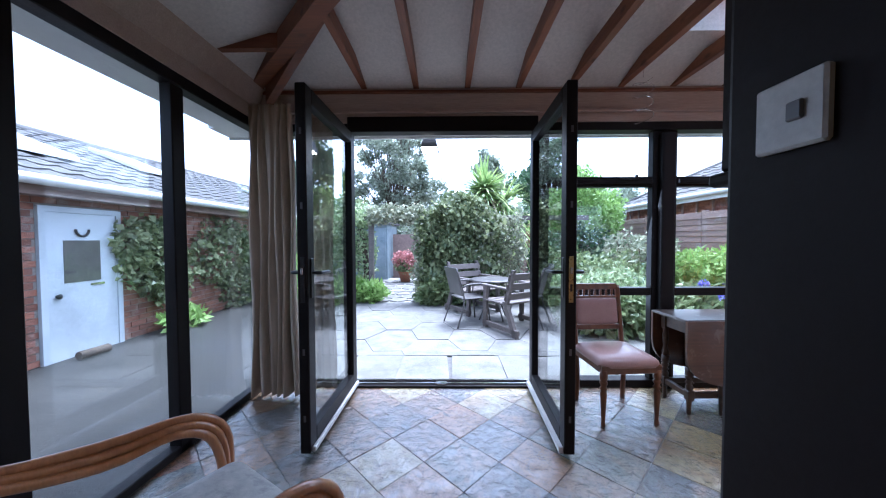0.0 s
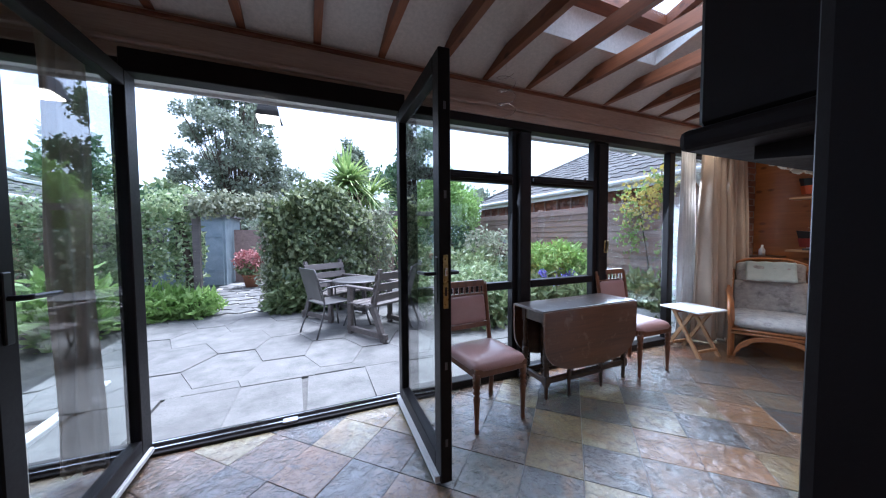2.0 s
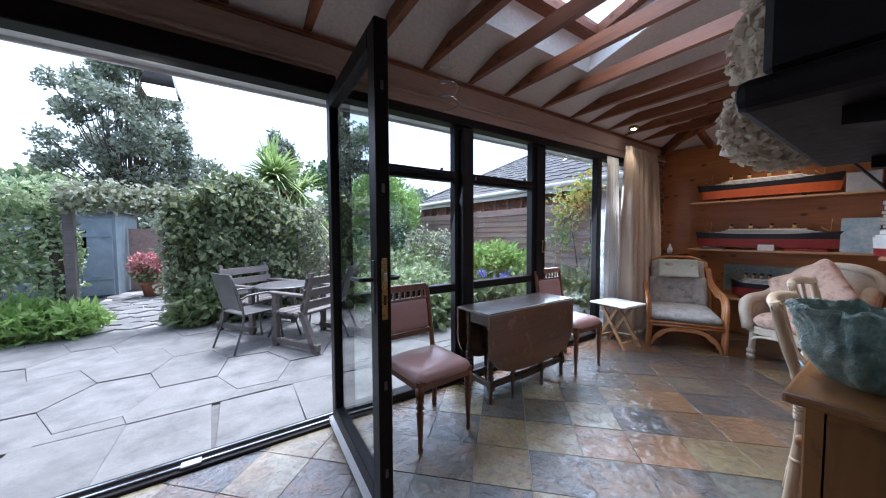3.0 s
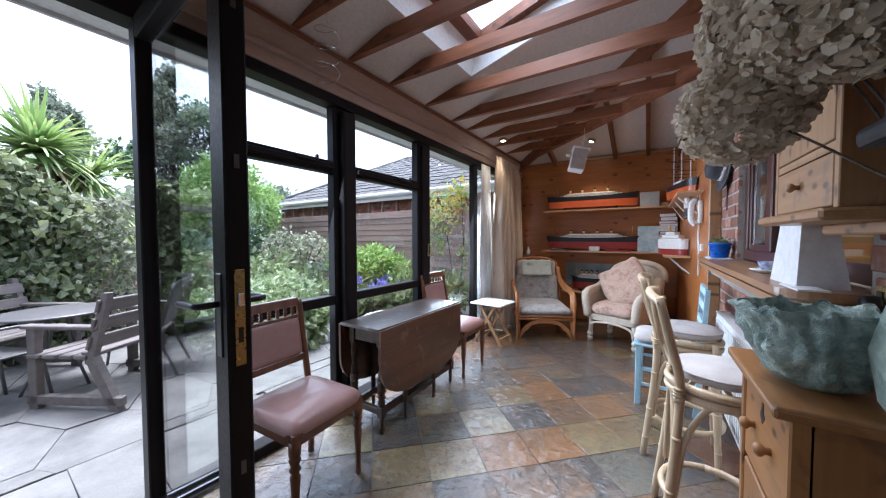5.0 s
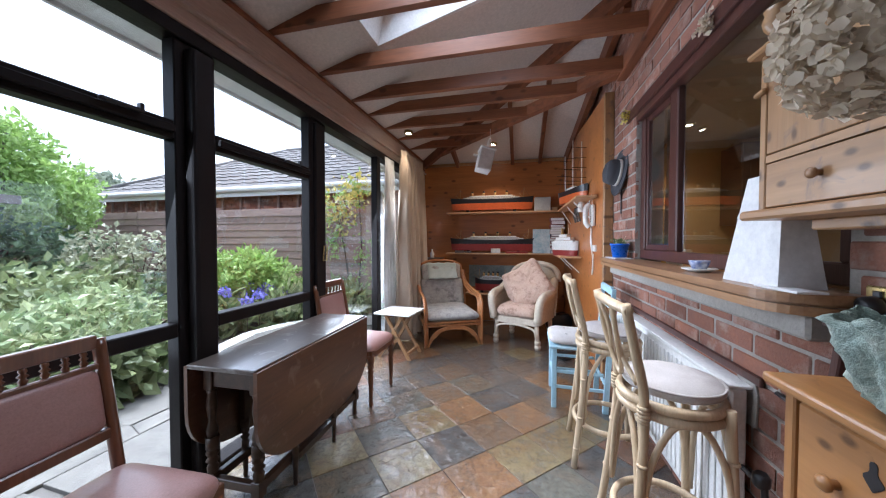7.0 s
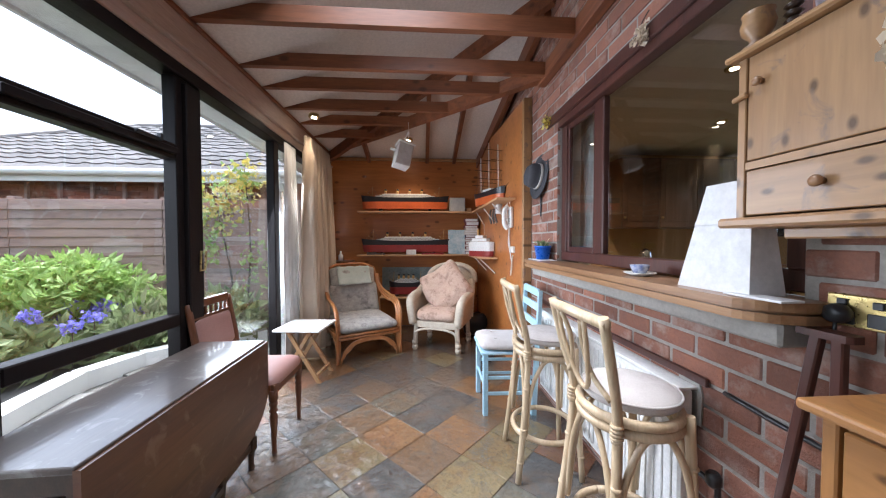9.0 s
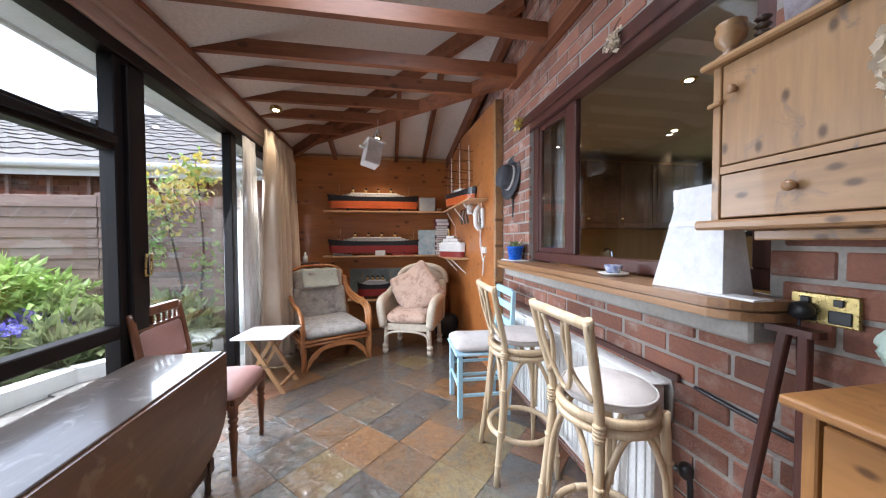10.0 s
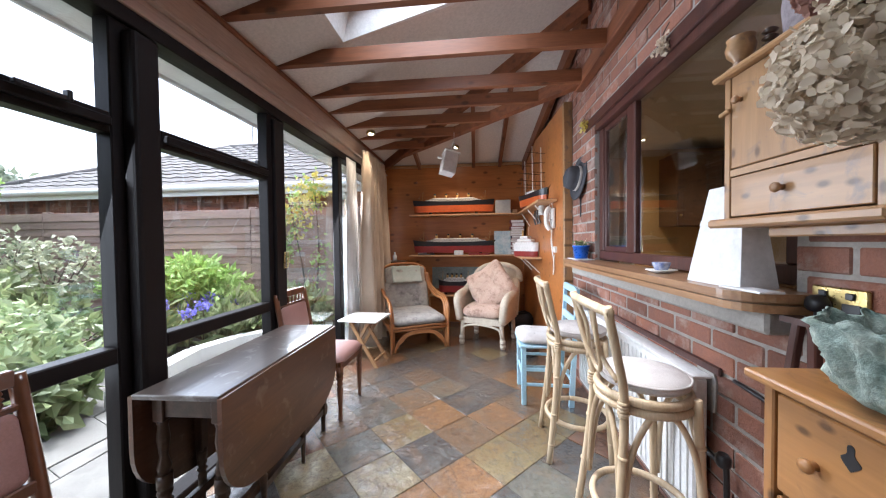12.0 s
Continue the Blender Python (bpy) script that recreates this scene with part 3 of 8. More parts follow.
def joist(x):
    y0 = tie_y(x) + (0.0 if 0.76 <= x <= 3.36 else 0.03)
    y1 = 2.585 - (JZ - 2.405) / SL
    y2 = 2.585 - (JZ + JH - 2.405) / SL
    b = bm_new()
    w = JW / 2
    hexa(b, [(x - w, y0, JZ), (x + w, y0, JZ), (x + w, y1 + 0.005, JZ), (x - w, y1 + 0.005, JZ),
             (x - w, y0, JZ + JH), (x + w, y0, JZ + JH), (x + w, y2 + 0.01, JZ + JH), (x - w, y2 + 0.01, JZ + JH)])
    return tagged(part("ceiling_joist", b, M_JOIST), "red-brown stained pine joist cut to the slope", "joist", "ceiling joists", "structure")


for x in JX:
    joist(x)
for y in (2.07, 1.265, 0.885):
    # rafters under the end slope, from the hip down to the boarding
    xa, w = 2.90 + y, JW / 2
    b = hexa(bm_new(), [(x, y + e, z_east(x) - d) for d in (0.085, -0.005) for x, e in ((xa, -w), (XE - 0.03, -w), (XE - 0.03, w), (xa, w))])
    tagged(part("ceiling_rafter", b, M_JOISTX), "dark stained rafter running down to the end wall", "rafter", "end rafters", "structure")
for y in (2.05, 1.5, 0.95):
    b = bm_new()
    w = JW / 2
    xb = 1.22 - y - 0.04
    x1, x2 = -1.25, -1.25 + JH / SL - 0.01
    hexa(b, [(x1, y - w, JZ), (xb, y - w, JZ), (xb, y + w, JZ), (x1, y + w, JZ), (x2, y - w, JZ + JH), (xb, y - w, JZ + JH), (xb, y + w, JZ + JH), (x2, y + w, JZ + JH)])
    tagged(part("ceiling_joist", b, M_JOISTX), "dark stained joist running to the side glazing", "joist", "side joists", "structure")
structure("wall_plate", boxed(-1.3, YB + 0.002, 2.385, 3.40, 0.45, 2.50, 0.004), M_JOISTX, "stained timber plate along the brick wall", "beam")
structure("tie_beam", beam(bm_new(), (3.34, 0.43, 2.405), (5.46, 2.55, 2.405), 0.07, 0.10), M_JOISTX, "diagonal stained tie across the corner", "beam")
structure("tie_beam_side", beam(bm_new(), (-1.29, 2.51, 2.395), (0.79, 0.43, 2.395), 0.09, 0.12), M_JOISTX, "diagonal stained tie across the corner", "beam")
structure("hip_rafter", beam(bm_new(), (5.38, 2.565, z_front(2.565) - 0.13), (3.215, 0.40, z_front(0.40) - 0.13), 0.055, 0.14), M_JOISTX, "dark hip rafter under the sloping ceiling", "beam")
structure("hip_rafter_side", beam(bm_new(), (-1.22, 2.555, z_front(2.555) - 0.13), (0.935, 0.40, z_front(0.40) - 0.13), 0.055, 0.14), M_JOISTX, "dark hip rafter under the sloping ceiling", "beam")
b = hexa(bm_new(), [(x, y, z_east(x) - d) for d in (0.14, 0.004) for x, y in ((3.30, YB + 0.002), (XE - 0.03, YB + 0.13), (XE - 0.03, YB + 0.18), (3.30, YB + 0.052))])
structure("wall_rafter", b, M_JOISTX, "dark stained rafter against the brickwork and boarding", "beam")

# fascia boards above the glazing
structure("trim_head", boxed(XL, 2.60, 2.15, XE - 0.02, 2.72, 2.218, 0.004), M_TRIM, "stained board above the glazing", "trim")
structure("trim_rail", boxed(XL, 2.572, 2.218, XE - 0.02, 2.64, 2.238, 0.003), M_TRIM, "narrow rail above the glazing", "trim")
structure("trim_cove", hexa(bm_new(), [(XL, 2.60, 2.238), (XE - 0.02, 2.60, 2.238), (XE - 0.02, 2.66, 2.238), (XL, 2.66, 2.238), (XL, 2.575, 2.415), (XE - 0.02, 2.575, 2.415), (XE - 0.02, 2.66, 2.42), (XL, 2.66, 2.42)]), M_TRIM, "board between the rail and the ceiling", "trim")
structure("trim_bead", boxed(XL, 2.556, 2.366, XE - 0.02, 2.5785, 2.388, 0.003), M_JOISTX, "thin moulded bead under the ceiling", "trim")
structure("trim_side", boxed(XL - 0.03, 0.385, 2.155, XL + 0.07, 2.60, 2.262, 0.004), M_TRIM, "stained board above the side glazing", "trim")
structure("trim_side_cove", hexa(bm_new(), [(XL + 0.02, 0.385, 2.262), (XL + 0.07, 0.385, 2.262), (XL + 0.07, 2.60, 2.262), (XL + 0.02, 2.60, 2.262), (XL + 0.04, 0.385, 2.42), (XL + 0.15, 0.385, 2.412), (XL + 0.15, 2.56, 2.412), (XL + 0.04, 2.6, 2.42)]), M_TRIM, "sloping board over the side glazing", "trim")
bm = bm_new()
box(bm, XL - 0.45, 2.74, 2.17, 5.95, 3.0, 2.20)
structure("eaves_soffit", bm, M_WHITE, "white soffit outside above the glazing", "eaves")
structure("eaves_fascia", boxed(XL - 0.45, 3.0, 2.15, 5.95, 3.02, 2.36), M_WHITE, "white fascia board", "eaves")
structure("eaves_soffit_side", boxed(XL - 0.40, -0.3, 2.17, XL - 0.05, 2.74, 2.20), M_WHITE, "white soffit outside the side glazing", "eaves")
bm = bm_new()
hexa(bm, [(XL - 0.5, 3.05, 2.37), (5.95, 3.05, 2.37), (5.95, 2.68, 2.37), (XL - 0.5, 2.68, 2.37), (XL - 0.5, 3.05, 2.39), (5.95, 3.05, 2.39), (5.95, 2.68, 2.50), (XL - 0.5, 2.68, 2.50)])
structure("roof_edge", bm, M_ROOF, "dark tiled roof edge", "roof")

# ---- glazing ----
FD0, FD1 = 2.63, 2.70


def pane_at(parent, x0, z0, x1, z1, y=2.668):
    p = part("pane", boxed(x0, y, z0, x1, y + 0.006, z1), M_GLASS, parent)
    p.visible_shadow = False
    return p


def bar(parent, name, *a, bev=0.005, label=""):
    return part(name, boxed(*a, bev=bev), M_FRAME, parent, label)


win = thing("window_1", "black-brown framed full-height glazing with opening top lights", "window", kind="structure")
bar(win, "head", XL, FD0 - 0.02, 2.085, 5.02, FD1 + 0.02, 2.15)
bar(win, "door_head", -0.62, FD0 - 0.045, 2.075, 0.90, FD0 + 0.01, 2.195)
bar(win, "sill", 0.97, FD0 - 0.01, 0.0, 5.02, FD1 + 0.02, 0.06)
bar(win, "post", 0.885, FD0, 0.0, 1.0, FD1, 2.085)
bar(win, "post", 1.833, FD0, 0.0, 2.028, FD1, 2.085)
part("cover_post", boxed(1.875, FD0 - 0.055, 0.0, 1.985, FD0 + 0.01, 2.06, bev=0.018, seg=3), M_FRAME, win)
bar(win, "post", 2.75, FD0, 0.0, 2.945, FD1, 2.085)
bar(win, "cover_post", 2.795, FD0 - 0.025, 0.0, 2.90, FD0 + 0.01, 2.06)
bar(win, "post", 3.865, FD0, 0.0, 3.955, FD1, 2.085)
bar(win, "post", 4.95, FD0, 0.0, 5.02, FD1, 2.085)
for a, b in ((1.0, 1.833), (2.028, 2.75)):
    bar(win, "rail", a, FD0, 0.755, b, FD1, 0.818)
    bar(win, "transom", a, FD0, 1.637, b, FD1, 1.718)
    sash = bar(win, "top_light", a + 0.01, FD0 - 0.022, 1.66, b - 0.01, FD0 + 0.01, 1.695, label="opening top light with a black stay")
    cx = b - 0.22
    part("stay", box(boxed(cx - 0.06, FD0 - 0.045, 1.69, cx + 0.08, FD0 - 0.026, 1.705, 0.003), cx + 0.06, FD0 - 0.05, 1.69, cx + 0.075, FD0 - 0.026, 1.725, 0.003), M_BLACK, sash)
    pane_at(win, a - 0.01, 0.05, b + 0.01, 0.765)
    pane_at(win, a - 0.01, 0.808, b + 0.01, 1.647)
    pane_at(win, a - 0.01, 1.708, b + 0.01, 2.095)
pane_at(win, 2.935, 0.05, 3.875, 2.095)
pane_at(win, 3.945, 0.05, 4.96, 2.095)

part("catch", tube(bm_new(), [(2.865, 2.60, 1.04), (2.865, 2.592, 1.15), (2.905, 2.592, 1.15), (2.905, 2.60, 1.04), (2.865, 2.60, 1.04)], 0.006, 6, 1), M_BRASS, win, "brass window catch")

wl2 = thing("window_2", "black-brown framed fixed glazing beside the curtain", "window", kind="structure")
bar(wl2, "post", -0.68, FD0, 0.0, -0.595, FD1, 2.085)
bar(wl2, "post", XL, FD0 - 0.03, 0.0, XL + 0.09, FD1 + 0.02, 2.085)
bar(wl2, "sill", XL + 0.09, FD0, 0.0, -0.68, FD1, 0.06)
pane_at(wl2, XL + 0.08, 0.05, -0.67, 2.095)

ws = thing("window_3", "black-brown framed floor-length glazing overlooking the yard", "window", kind="structure")
for y0, y1 in ((1.79, 1.875), (1.07, 1.155), (0.39, 0.47)):
    bar(ws, "post", XL - 0.01, y0, 0.0, XL + 0.06, y1, 2.085)
bar(ws, "head", XL - 0.02, 0.39, 2.085, XL + 0.07, 2.60, 2.155)
bar(ws, "sill", XL - 0.01, 0.47, 0.0, XL + 0.06, 2.60, 0.05)
for y0, y1 in ((0.46, 1.08), (1.145, 1.80), (1.865, 2.61)):
    p = part("pane", boxed(XL + 0.02, y0, 0.04, XL + 0.026, y1, 2.095), M_GLASS, ws)
    p.visible_shadow = False

# ---- glazed doors, both swung into the room ----


def door_leaf(name, hinge, turn, flip, label):
    """A leaf along its own x from the hinge; flip puts the inner side to the other face."""
    W, H, T = 0.865, 2.025, 0.058
    d = tagged(new(name), label, "door", kind="structure")
    d.matrix_basis = pose(hinge[0], hinge[1], 0.035, 0, 0, turn)
    s = -1 if flip else 1
    for a in ((0, 0, 0.085, H), (W - 0.085, 0, W, H)):
        part("stile", boxed(a[0], -T / 2, a[1], a[2], T / 2, a[3], 0.005), M_FRAME, d)
    part("rail", boxed(0.085, -T / 2, 0, W - 0.085, T / 2, 0.11, 0.004), M_FRAME, d)
    part("rail", boxed(0.085, -T / 2, H - 0.085, W - 0.085, T / 2, H, 0.004), M_FRAME, d)
    p = part("pane", boxed(0.08, -0.003, 0.1, W - 0.08, 0.003, H - 0.08), M_GLASS, d)
    p.visible_shadow = False
    part("weather_bar", boxed(0.01, s * (T / 2), 0.0, W - 0.02, s * (T / 2 + 0.02), 0.028, 0.004), M_WHITEPL, d, "white weather bar")
    h = bm_new()
    box(h, W - 0.060, -s * T / 2 - 0.008, 0.86, W - 0.028, -s * T / 2 + 0.004, 1.08, 0.003)
    tube(h, [(W - 0.044, -s * T / 2, 1.0), (W - 0.044, -s * (T / 2 + 0.045), 1.0), (W - 0.07, -s * (T / 2 + 0.055), 1.0), (W - 0.165, -s * (T / 2 + 0.055), 0.995)], 0.009)
    part("handle", h, M_BLACK, d, "black lever handle")
    h = bm_new()
    box(h, W - 0.060, s * T / 2 - 0.004, 0.86, W - 0.028, s * T / 2 + 0.008, 1.08, 0.003)
    tube(h, [(W - 0.044, s * T / 2, 1.0), (W - 0.044, s * (T / 2 + 0.045), 1.0), (W - 0.07, s * (T / 2 + 0.055), 1.0), (W - 0.165, s * (T / 2 + 0.055), 0.995)], 0.009)
    part("handle", h, M_BLACK, d, "black lever handle")
    lk = part("lock_plate", boxed(W - 0.001, -0.012, 0.84, W + 0.003, 0.012, 1.09, 0.001), M_BRASS if flip else M_BLACK, d, "brass lock plate on the edge" if flip else "dark lock plate on the edge")
    part("latch", boxed(W, -0.007, 0.995, W + 0.012, 0.007, 1.03, 0.002), M_CHROME, lk)
    part("keyhole", boxed(W + 0.002, -0.006, 0.90, W + 0.0045, 0.006, 0.94), M_BLACK, lk)
    for z in (0.18, 0.55, 1.35, 1.75):
        part("strike", boxed(W - 0.001, -0.006, z, W + 0.002, 0.006, z + 0.035), M_METALGREY, d, "small metal strike")
    return d


door_leaf("door_1", (-0.600, 2.612), 269.2, False, "open black-brown glazed door leaf swung into the room")
door_leaf("door_2", (0.872, 2.612), 267.8, True, "open black-brown glazed door leaf with brass lock plate")
th = thing("threshold", "aluminium and black door threshold", "threshold", kind="structure")
part("base", boxed(-0.60, 2.60, -0.01, 0.885, 2.74, 0.018, 0.003), M_FRAME, th)
part("track", boxed(-0.60, 2.63, 0.018, 0.885, 2.645, 0.03, 0.002), M_CHROME, th, "bright metal strip")
part("track", boxed(-0.60, 2.685, 0.018, 0.885, 2.70, 0.034, 0.002), M_CHROME, th, "bright metal strip")
part("keep", boxed(0.08, 2.615, 0.018, 0.17, 2.665, 0.032, 0.002), M_CHROME, th)

# doorway lining beside the camera's start
structure("door_post", boxed(0.578, 0.09, 0.0, 0.66, 0.515, 2.2, 0.010, seg=2), M_BLACKWOOD, "dark brown painted door post", "post")

# hatch window
hw = thing("window_4", "dark red-brown timber hatch window above the counter", "window", kind="structure")
FY0, FY1 = 0.31, 0.35
part("frame", boxed(H0, FY0, 2.0, H1, FY1 + 0.03, 2.09, 0.005), M_WINFR, hw)
part("frame", boxed(H0, FY0, 1.07, H1, FY1, 1.13, 0.005), M_WINFR, hw)
part("frame", boxed(H1 - 0.07, FY0, 1.13, H1, FY1, 2.0, 0.005), M_WINFR, hw)
part("frame", boxed(H0, FY0, 1.13, H0 + 0.07, FY1, 2.0, 0.005), M_WINFR, hw)
part("mullion", boxed(2.665, FY0, 1.13, 2.75, FY1, 2.0, 0.006), M_WINFR, hw)
for q in ((2.75, 1.13, 2.78, 2.0), (3.085, 1.13, 3.11, 2.0), (2.78, 1.13, 3.085, 1.165), (2.78, 1.965, 3.085, 2.0)):
    part("sash", boxed(q[0], FY0 + 0.005, q[1], q[2], FY1 - 0.01, q[3], 0.004), M_WINFR, hw)
for a, b in ((H0 + 0.06, 2.675), (2.77, 3.095)):
    p = part("pane", boxed(a, 0.325, 1.12, b, 0.331, 2.01), M_GLASS, hw)
    p.visible_shadow = False
structure("hatch_reveal", boxed(H1 - 0.010, 0.216, 1.07, H1 - 0.001, FY0 - 0.002, 2.08, 0.002), M_WHITE, "white painted reveal of the hatch", "reveal")
structure("lintel", boxed(H0 - 0.1, YB - 0.03, 2.045, 3.35, YB + 0.012, 2.116, 0.006), M_WINFR, "dark timber lintel over the hatch", "lintel")

# counter on its concrete ledge
ct = thing("serving_counter", "oak bar counter with moulded edge and rounded end under the hatch", "counter", kind="structure")
out = [(3.42, 0.352), (3.42, 0.50), (3.37, 0.555), (1.755, 0.555)]
out += [(1.755 - 0.115 * math.sin(a), 0.44 + 0.115 * math.cos(a)) for a in [i * math.pi / 16 for i in range(1, 9)]] + [(1.64, 0.392), (H0 + 0.004, 0.392), (H0 + 0.004, 0.352)]


def inset(o, k):
    c = (2.5, 0.40)
    return [(x + (k if x < 1.9 else -k if x > 3.5 else 0), y - (k if y > 0.43 else 0)) for x, y in o]


part("top", prism(bm_new(), out, 1.040, 1.063), M_COUNTER, ct)
part("moulding", prism(bm_new(), inset(out, 0.016), 1.0315, 1.0401), M_COUNTER, ct)
part("moulding", prism(bm_new(), inset(out, 0.003), 1.010, 1.0321), M_COUNTER, ct)
structure("concrete_ledge", boxed(1.68, YB - 0.01, 0.945, 3.40, 0.48, 1.0095, 0.008), M_CONCRETE, "rough concrete ledge beneath the counter", "ledge")

# pine lining of the far corner
def plank_panel(parent_name, plane, lo, hi, zlo, zhi, label, axis):
    """A boarded panel lo..hi by zlo..zhi on a wall."""
    host = structure(parent_name, boxed(*((plane, lo, zlo, plane + 0.012, hi, zhi) if axis == "x" else (lo, plane - 0.012, zlo, hi, plane, zhi))), M_PLY, label, "panelling")
    return host


def clip(poly, f):
    outp = []
    for i, p in enumerate(poly):
        q = poly[(i + 1) % len(poly)]
        a, b = f(p), f(q)
        if a >= 0:
            outp.append(p)
        if (a > 0 > b) or (a < 0 < b):
            t = a / (a - b)
            outp.append((p[0] + (q[0] - p[0]) * t, p[1] + (q[1] - p[1]) * t))
    return outp


def rect_clip(poly, x0, y0, x1, y1):
    for f in (lambda p: p[0] - x0, lambda p: x1 - p[0], lambda p: p[1] - y0, lambda p: y1 - p[1]):
        poly = clip(poly, f)
        if len(poly) < 3:
            return []
    return poly


end_panel = plank_panel("panel_end", XE - 0.014, 0.42, 2.60, 0.0, 2.37, "orange knotty pine boarding on the end wall", "x")


def side_y(x):
    """Face of the side boarding, which is packed out towards the corner."""
    return 0.452 + 0.05 * (x - 3.72)


b = hexa(bm_new(), [(x, y, z) for z in (0.0, 2.44) for x, y in ((3.74, YB + 0.012), (XE - 0.02, YB + 0.012), (XE - 0.02, side_y(XE)), (3.74, side_y(3.74)))])
side_panel = structure("panel_side", b, M_PLY, "orange knotty pine boarding beside the brickwork", "panelling")
structure("trim_post", boxed(3.69, YB + 0.001, 0.0, 3.74, YB + 0.075, 2.44, 0.004), M_PINEV, "upright pine edging of the boarding", "trim")
structure("trim_top", boxed(XE - 0.045, 0.53, 2.325, XE - 0.0145, 2.60, 2.362, 0.003), M_PINE, "pine rail along the top of the boarding", "trim")

# lamps that the room has
for x, y, z, w in ((4.10, 2.33, 2.365, 2.5), (4.95, 1.50, 2.43, 8)):
    lamp(x, y, z - 0.02, w, WARM)
for x, y in ((2.94, -0.69), (3.83, -1.49), (4.36, -0.45), (1.2, -1.5)):
    lamp(x, y, 2.29, 7, WARM, 0.04, None, 130)

# ---- furniture and things in the sunroom ----


def turned_leg(bm, x, y, z0, z1, r, n=10):
    h = z1 - z0
    lathe(bm, [(r * 0.5, 0), (r * 0.62, 0.05 * h), (r * 0.5, 0.09 * h), (r * 0.75, 0.45 * h), (r * 0.9, 0.60 * h), (r * 0.6, 0.64 * h), (r * 1.05, 0.68 * h), (r * 0.65, 0.72 * h),
               (r, 0.77 * h), (r, 0.80 * h), (r * 0.7, 0.82 * h), (r * 1.02, 0.84 * h), (r * 1.02, h)], (x, y, z0), n)
    return bm


def dining_chair(m):
    c = thing("dining_chair", "mahogany side chair with pink leather seat and spindled back", "chair", m, "dining chairs")
    w, d = 0.20, 0.20
    for x in (-w + 0.02, w - 0.02):
        part("leg", turned_leg(bm_new(), x, -d + 0.02, 0, 0.40, 0.024), M_MAHOG, c, "turned front leg")
        t = 0.03 if x > 0 else -0.03
        part("back_post", tube(tube(bm_new(), [(x, d - 0.02, 0.0), (x, d - 0.03, 0.22), (x, d - 0.01, 0.42)], 0.018, 6), [(x, d - 0.01, 0.41), (x, d + 0.03, 0.68), (x, d + 0.07, 0.92)], 0.019, 6), M_MAHOG, c)
    for x0, y0, x1, y1 in ((-w, -d, w, -d + 0.025), (-w, d - 0.035, w, d - 0.01), (-w, -d + 0.025, -w + 0.022, d - 0.03), (w - 0.022, -d + 0.025, w, d - 0.03)):
        part("seat_rail", boxed(x0, y0, 0.375, x1, y1, 0.435, 0.004), M_MAHOG, c)
    s = pillow(bm_new(), w + 0.005, d + 0.0, 0.06, pose(0, -0.005, 0.435), 0.22, 0.02)
    part("seat", s, M_PINK, c, "domed pink leather seat", True)

    def lean(z):
        return d + 0.03 + (z - 0.68) * 0.17
    for z0, z1, th in ((0.885, 0.935, 0.028), (0.815, 0.835, 0.02), (0.565, 0.605, 0.02)):
        y = lean((z0 + z1) / 2)
        part("crest_rail" if z0 > 0.85 else "back_rail", boxed(-w + 0.03, y - th / 2, z0, w - 0.03, y + th / 2, z1, 0.004), M_MAHOG, c)
    for i in range(7):
        x = -w + 0.065 + i * (2 * w - 0.13) / 6
        y = lean(0.86)
        part("spindle", lathe(bm_new(), [(0.007, 0), (0.011, 0.012), (0.006, 0.02), (0.0125, 0.027), (0.006, 0.034), (0.010, 0.042), (0.007, 0.052)], (x, y, 0.834), 8), M_MAHOG, c)
    b = pillow(bm_new(), w - 0.035, 0.11, 0.022, pose(0, lean(0.71), 0.71, 81), 0.2)
    part("back_pad", b, M_PINK, c, "pink leather back panel", True)
    return c


LOW = Matrix.Diagonal((1, 1, 0.93, 1))
dining_chair(pose(1.345, 2.26, 0, 0, 0, 4) @ LOW)
dining_chair(pose(2.98, 2.36, 0, 0, 0, 0) @ LOW)

# gateleg table with both leaves down
tb = thing("gateleg_table", "dark oak gateleg table with both leaves folded down", "table", pose(2.262, 2.352, 0, 0, 0, 1.5))
TL, TW, TZ = 0.49, 0.168, 0.668
part("tabletop", boxed(-TL, -TW, TZ - 0.02, TL, TW, TZ, 0.005, seg=2), M_TABLETOP, tb)
for s in (-1, 1):
    o = [(-TL, 0), (TL, 0), (TL, -0.20)]
    o += [(TL * math.cos(a) ** 0.6, -0.20 - 0.25 * math.sin(a) ** 0.8) for a in [i * math.pi / 24 for i in range(1, 12)]]
    o += [(0, -0.45)] + [(-x, y) for x, y in o[2:][::-1]]
    m = Matrix.Translation((0, s * (TW + 0.004), TZ - 0.008)) @ pose(0, 0, 0, 90) @ Matrix.Translation((0, 0, -0.009))
    part("drop_leaf", prism(bm_new(), o, 0, 0.018, m), M_TABLE, tb, "rounded hanging leaf")
for x in (-TL + 0.07, TL - 0.07):
    for y in (-TW + 0.05, TW - 0.05):
        b = turned_leg(bm_new(), x, y, 0.0, 0.33, 0.026)
        box(b, x - 0.022, y - 0.022, 0.10, x + 0.022, y + 0.022, 0.17, 0.003)
        lathe(b, [(0.02, 0.33), (0.024, 0.36), (0.014, 0.40), (0.022, 0.47), (0.017, 0.52), (0.022, 0.54)], (x, y, 0), 10)
        box(b, x - 0.022, y - 0.022, 0.54, x + 0.022, y + 0.022, TZ - 0.02, 0.003)
        part("leg", b, M_DARKWOOD, tb, "turned leg")
    part("stretcher", boxed(x - 0.015, -TW + 0.07, 0.115, x + 0.015, TW - 0.07, 0.155, 0.003), M_DARKWOOD, tb)
    part("apron", boxed(x - 0.012, -TW + 0.06, 0.555, x + 0.012, TW - 0.06, 0.65, 0.003), M_DARKWOOD, tb)
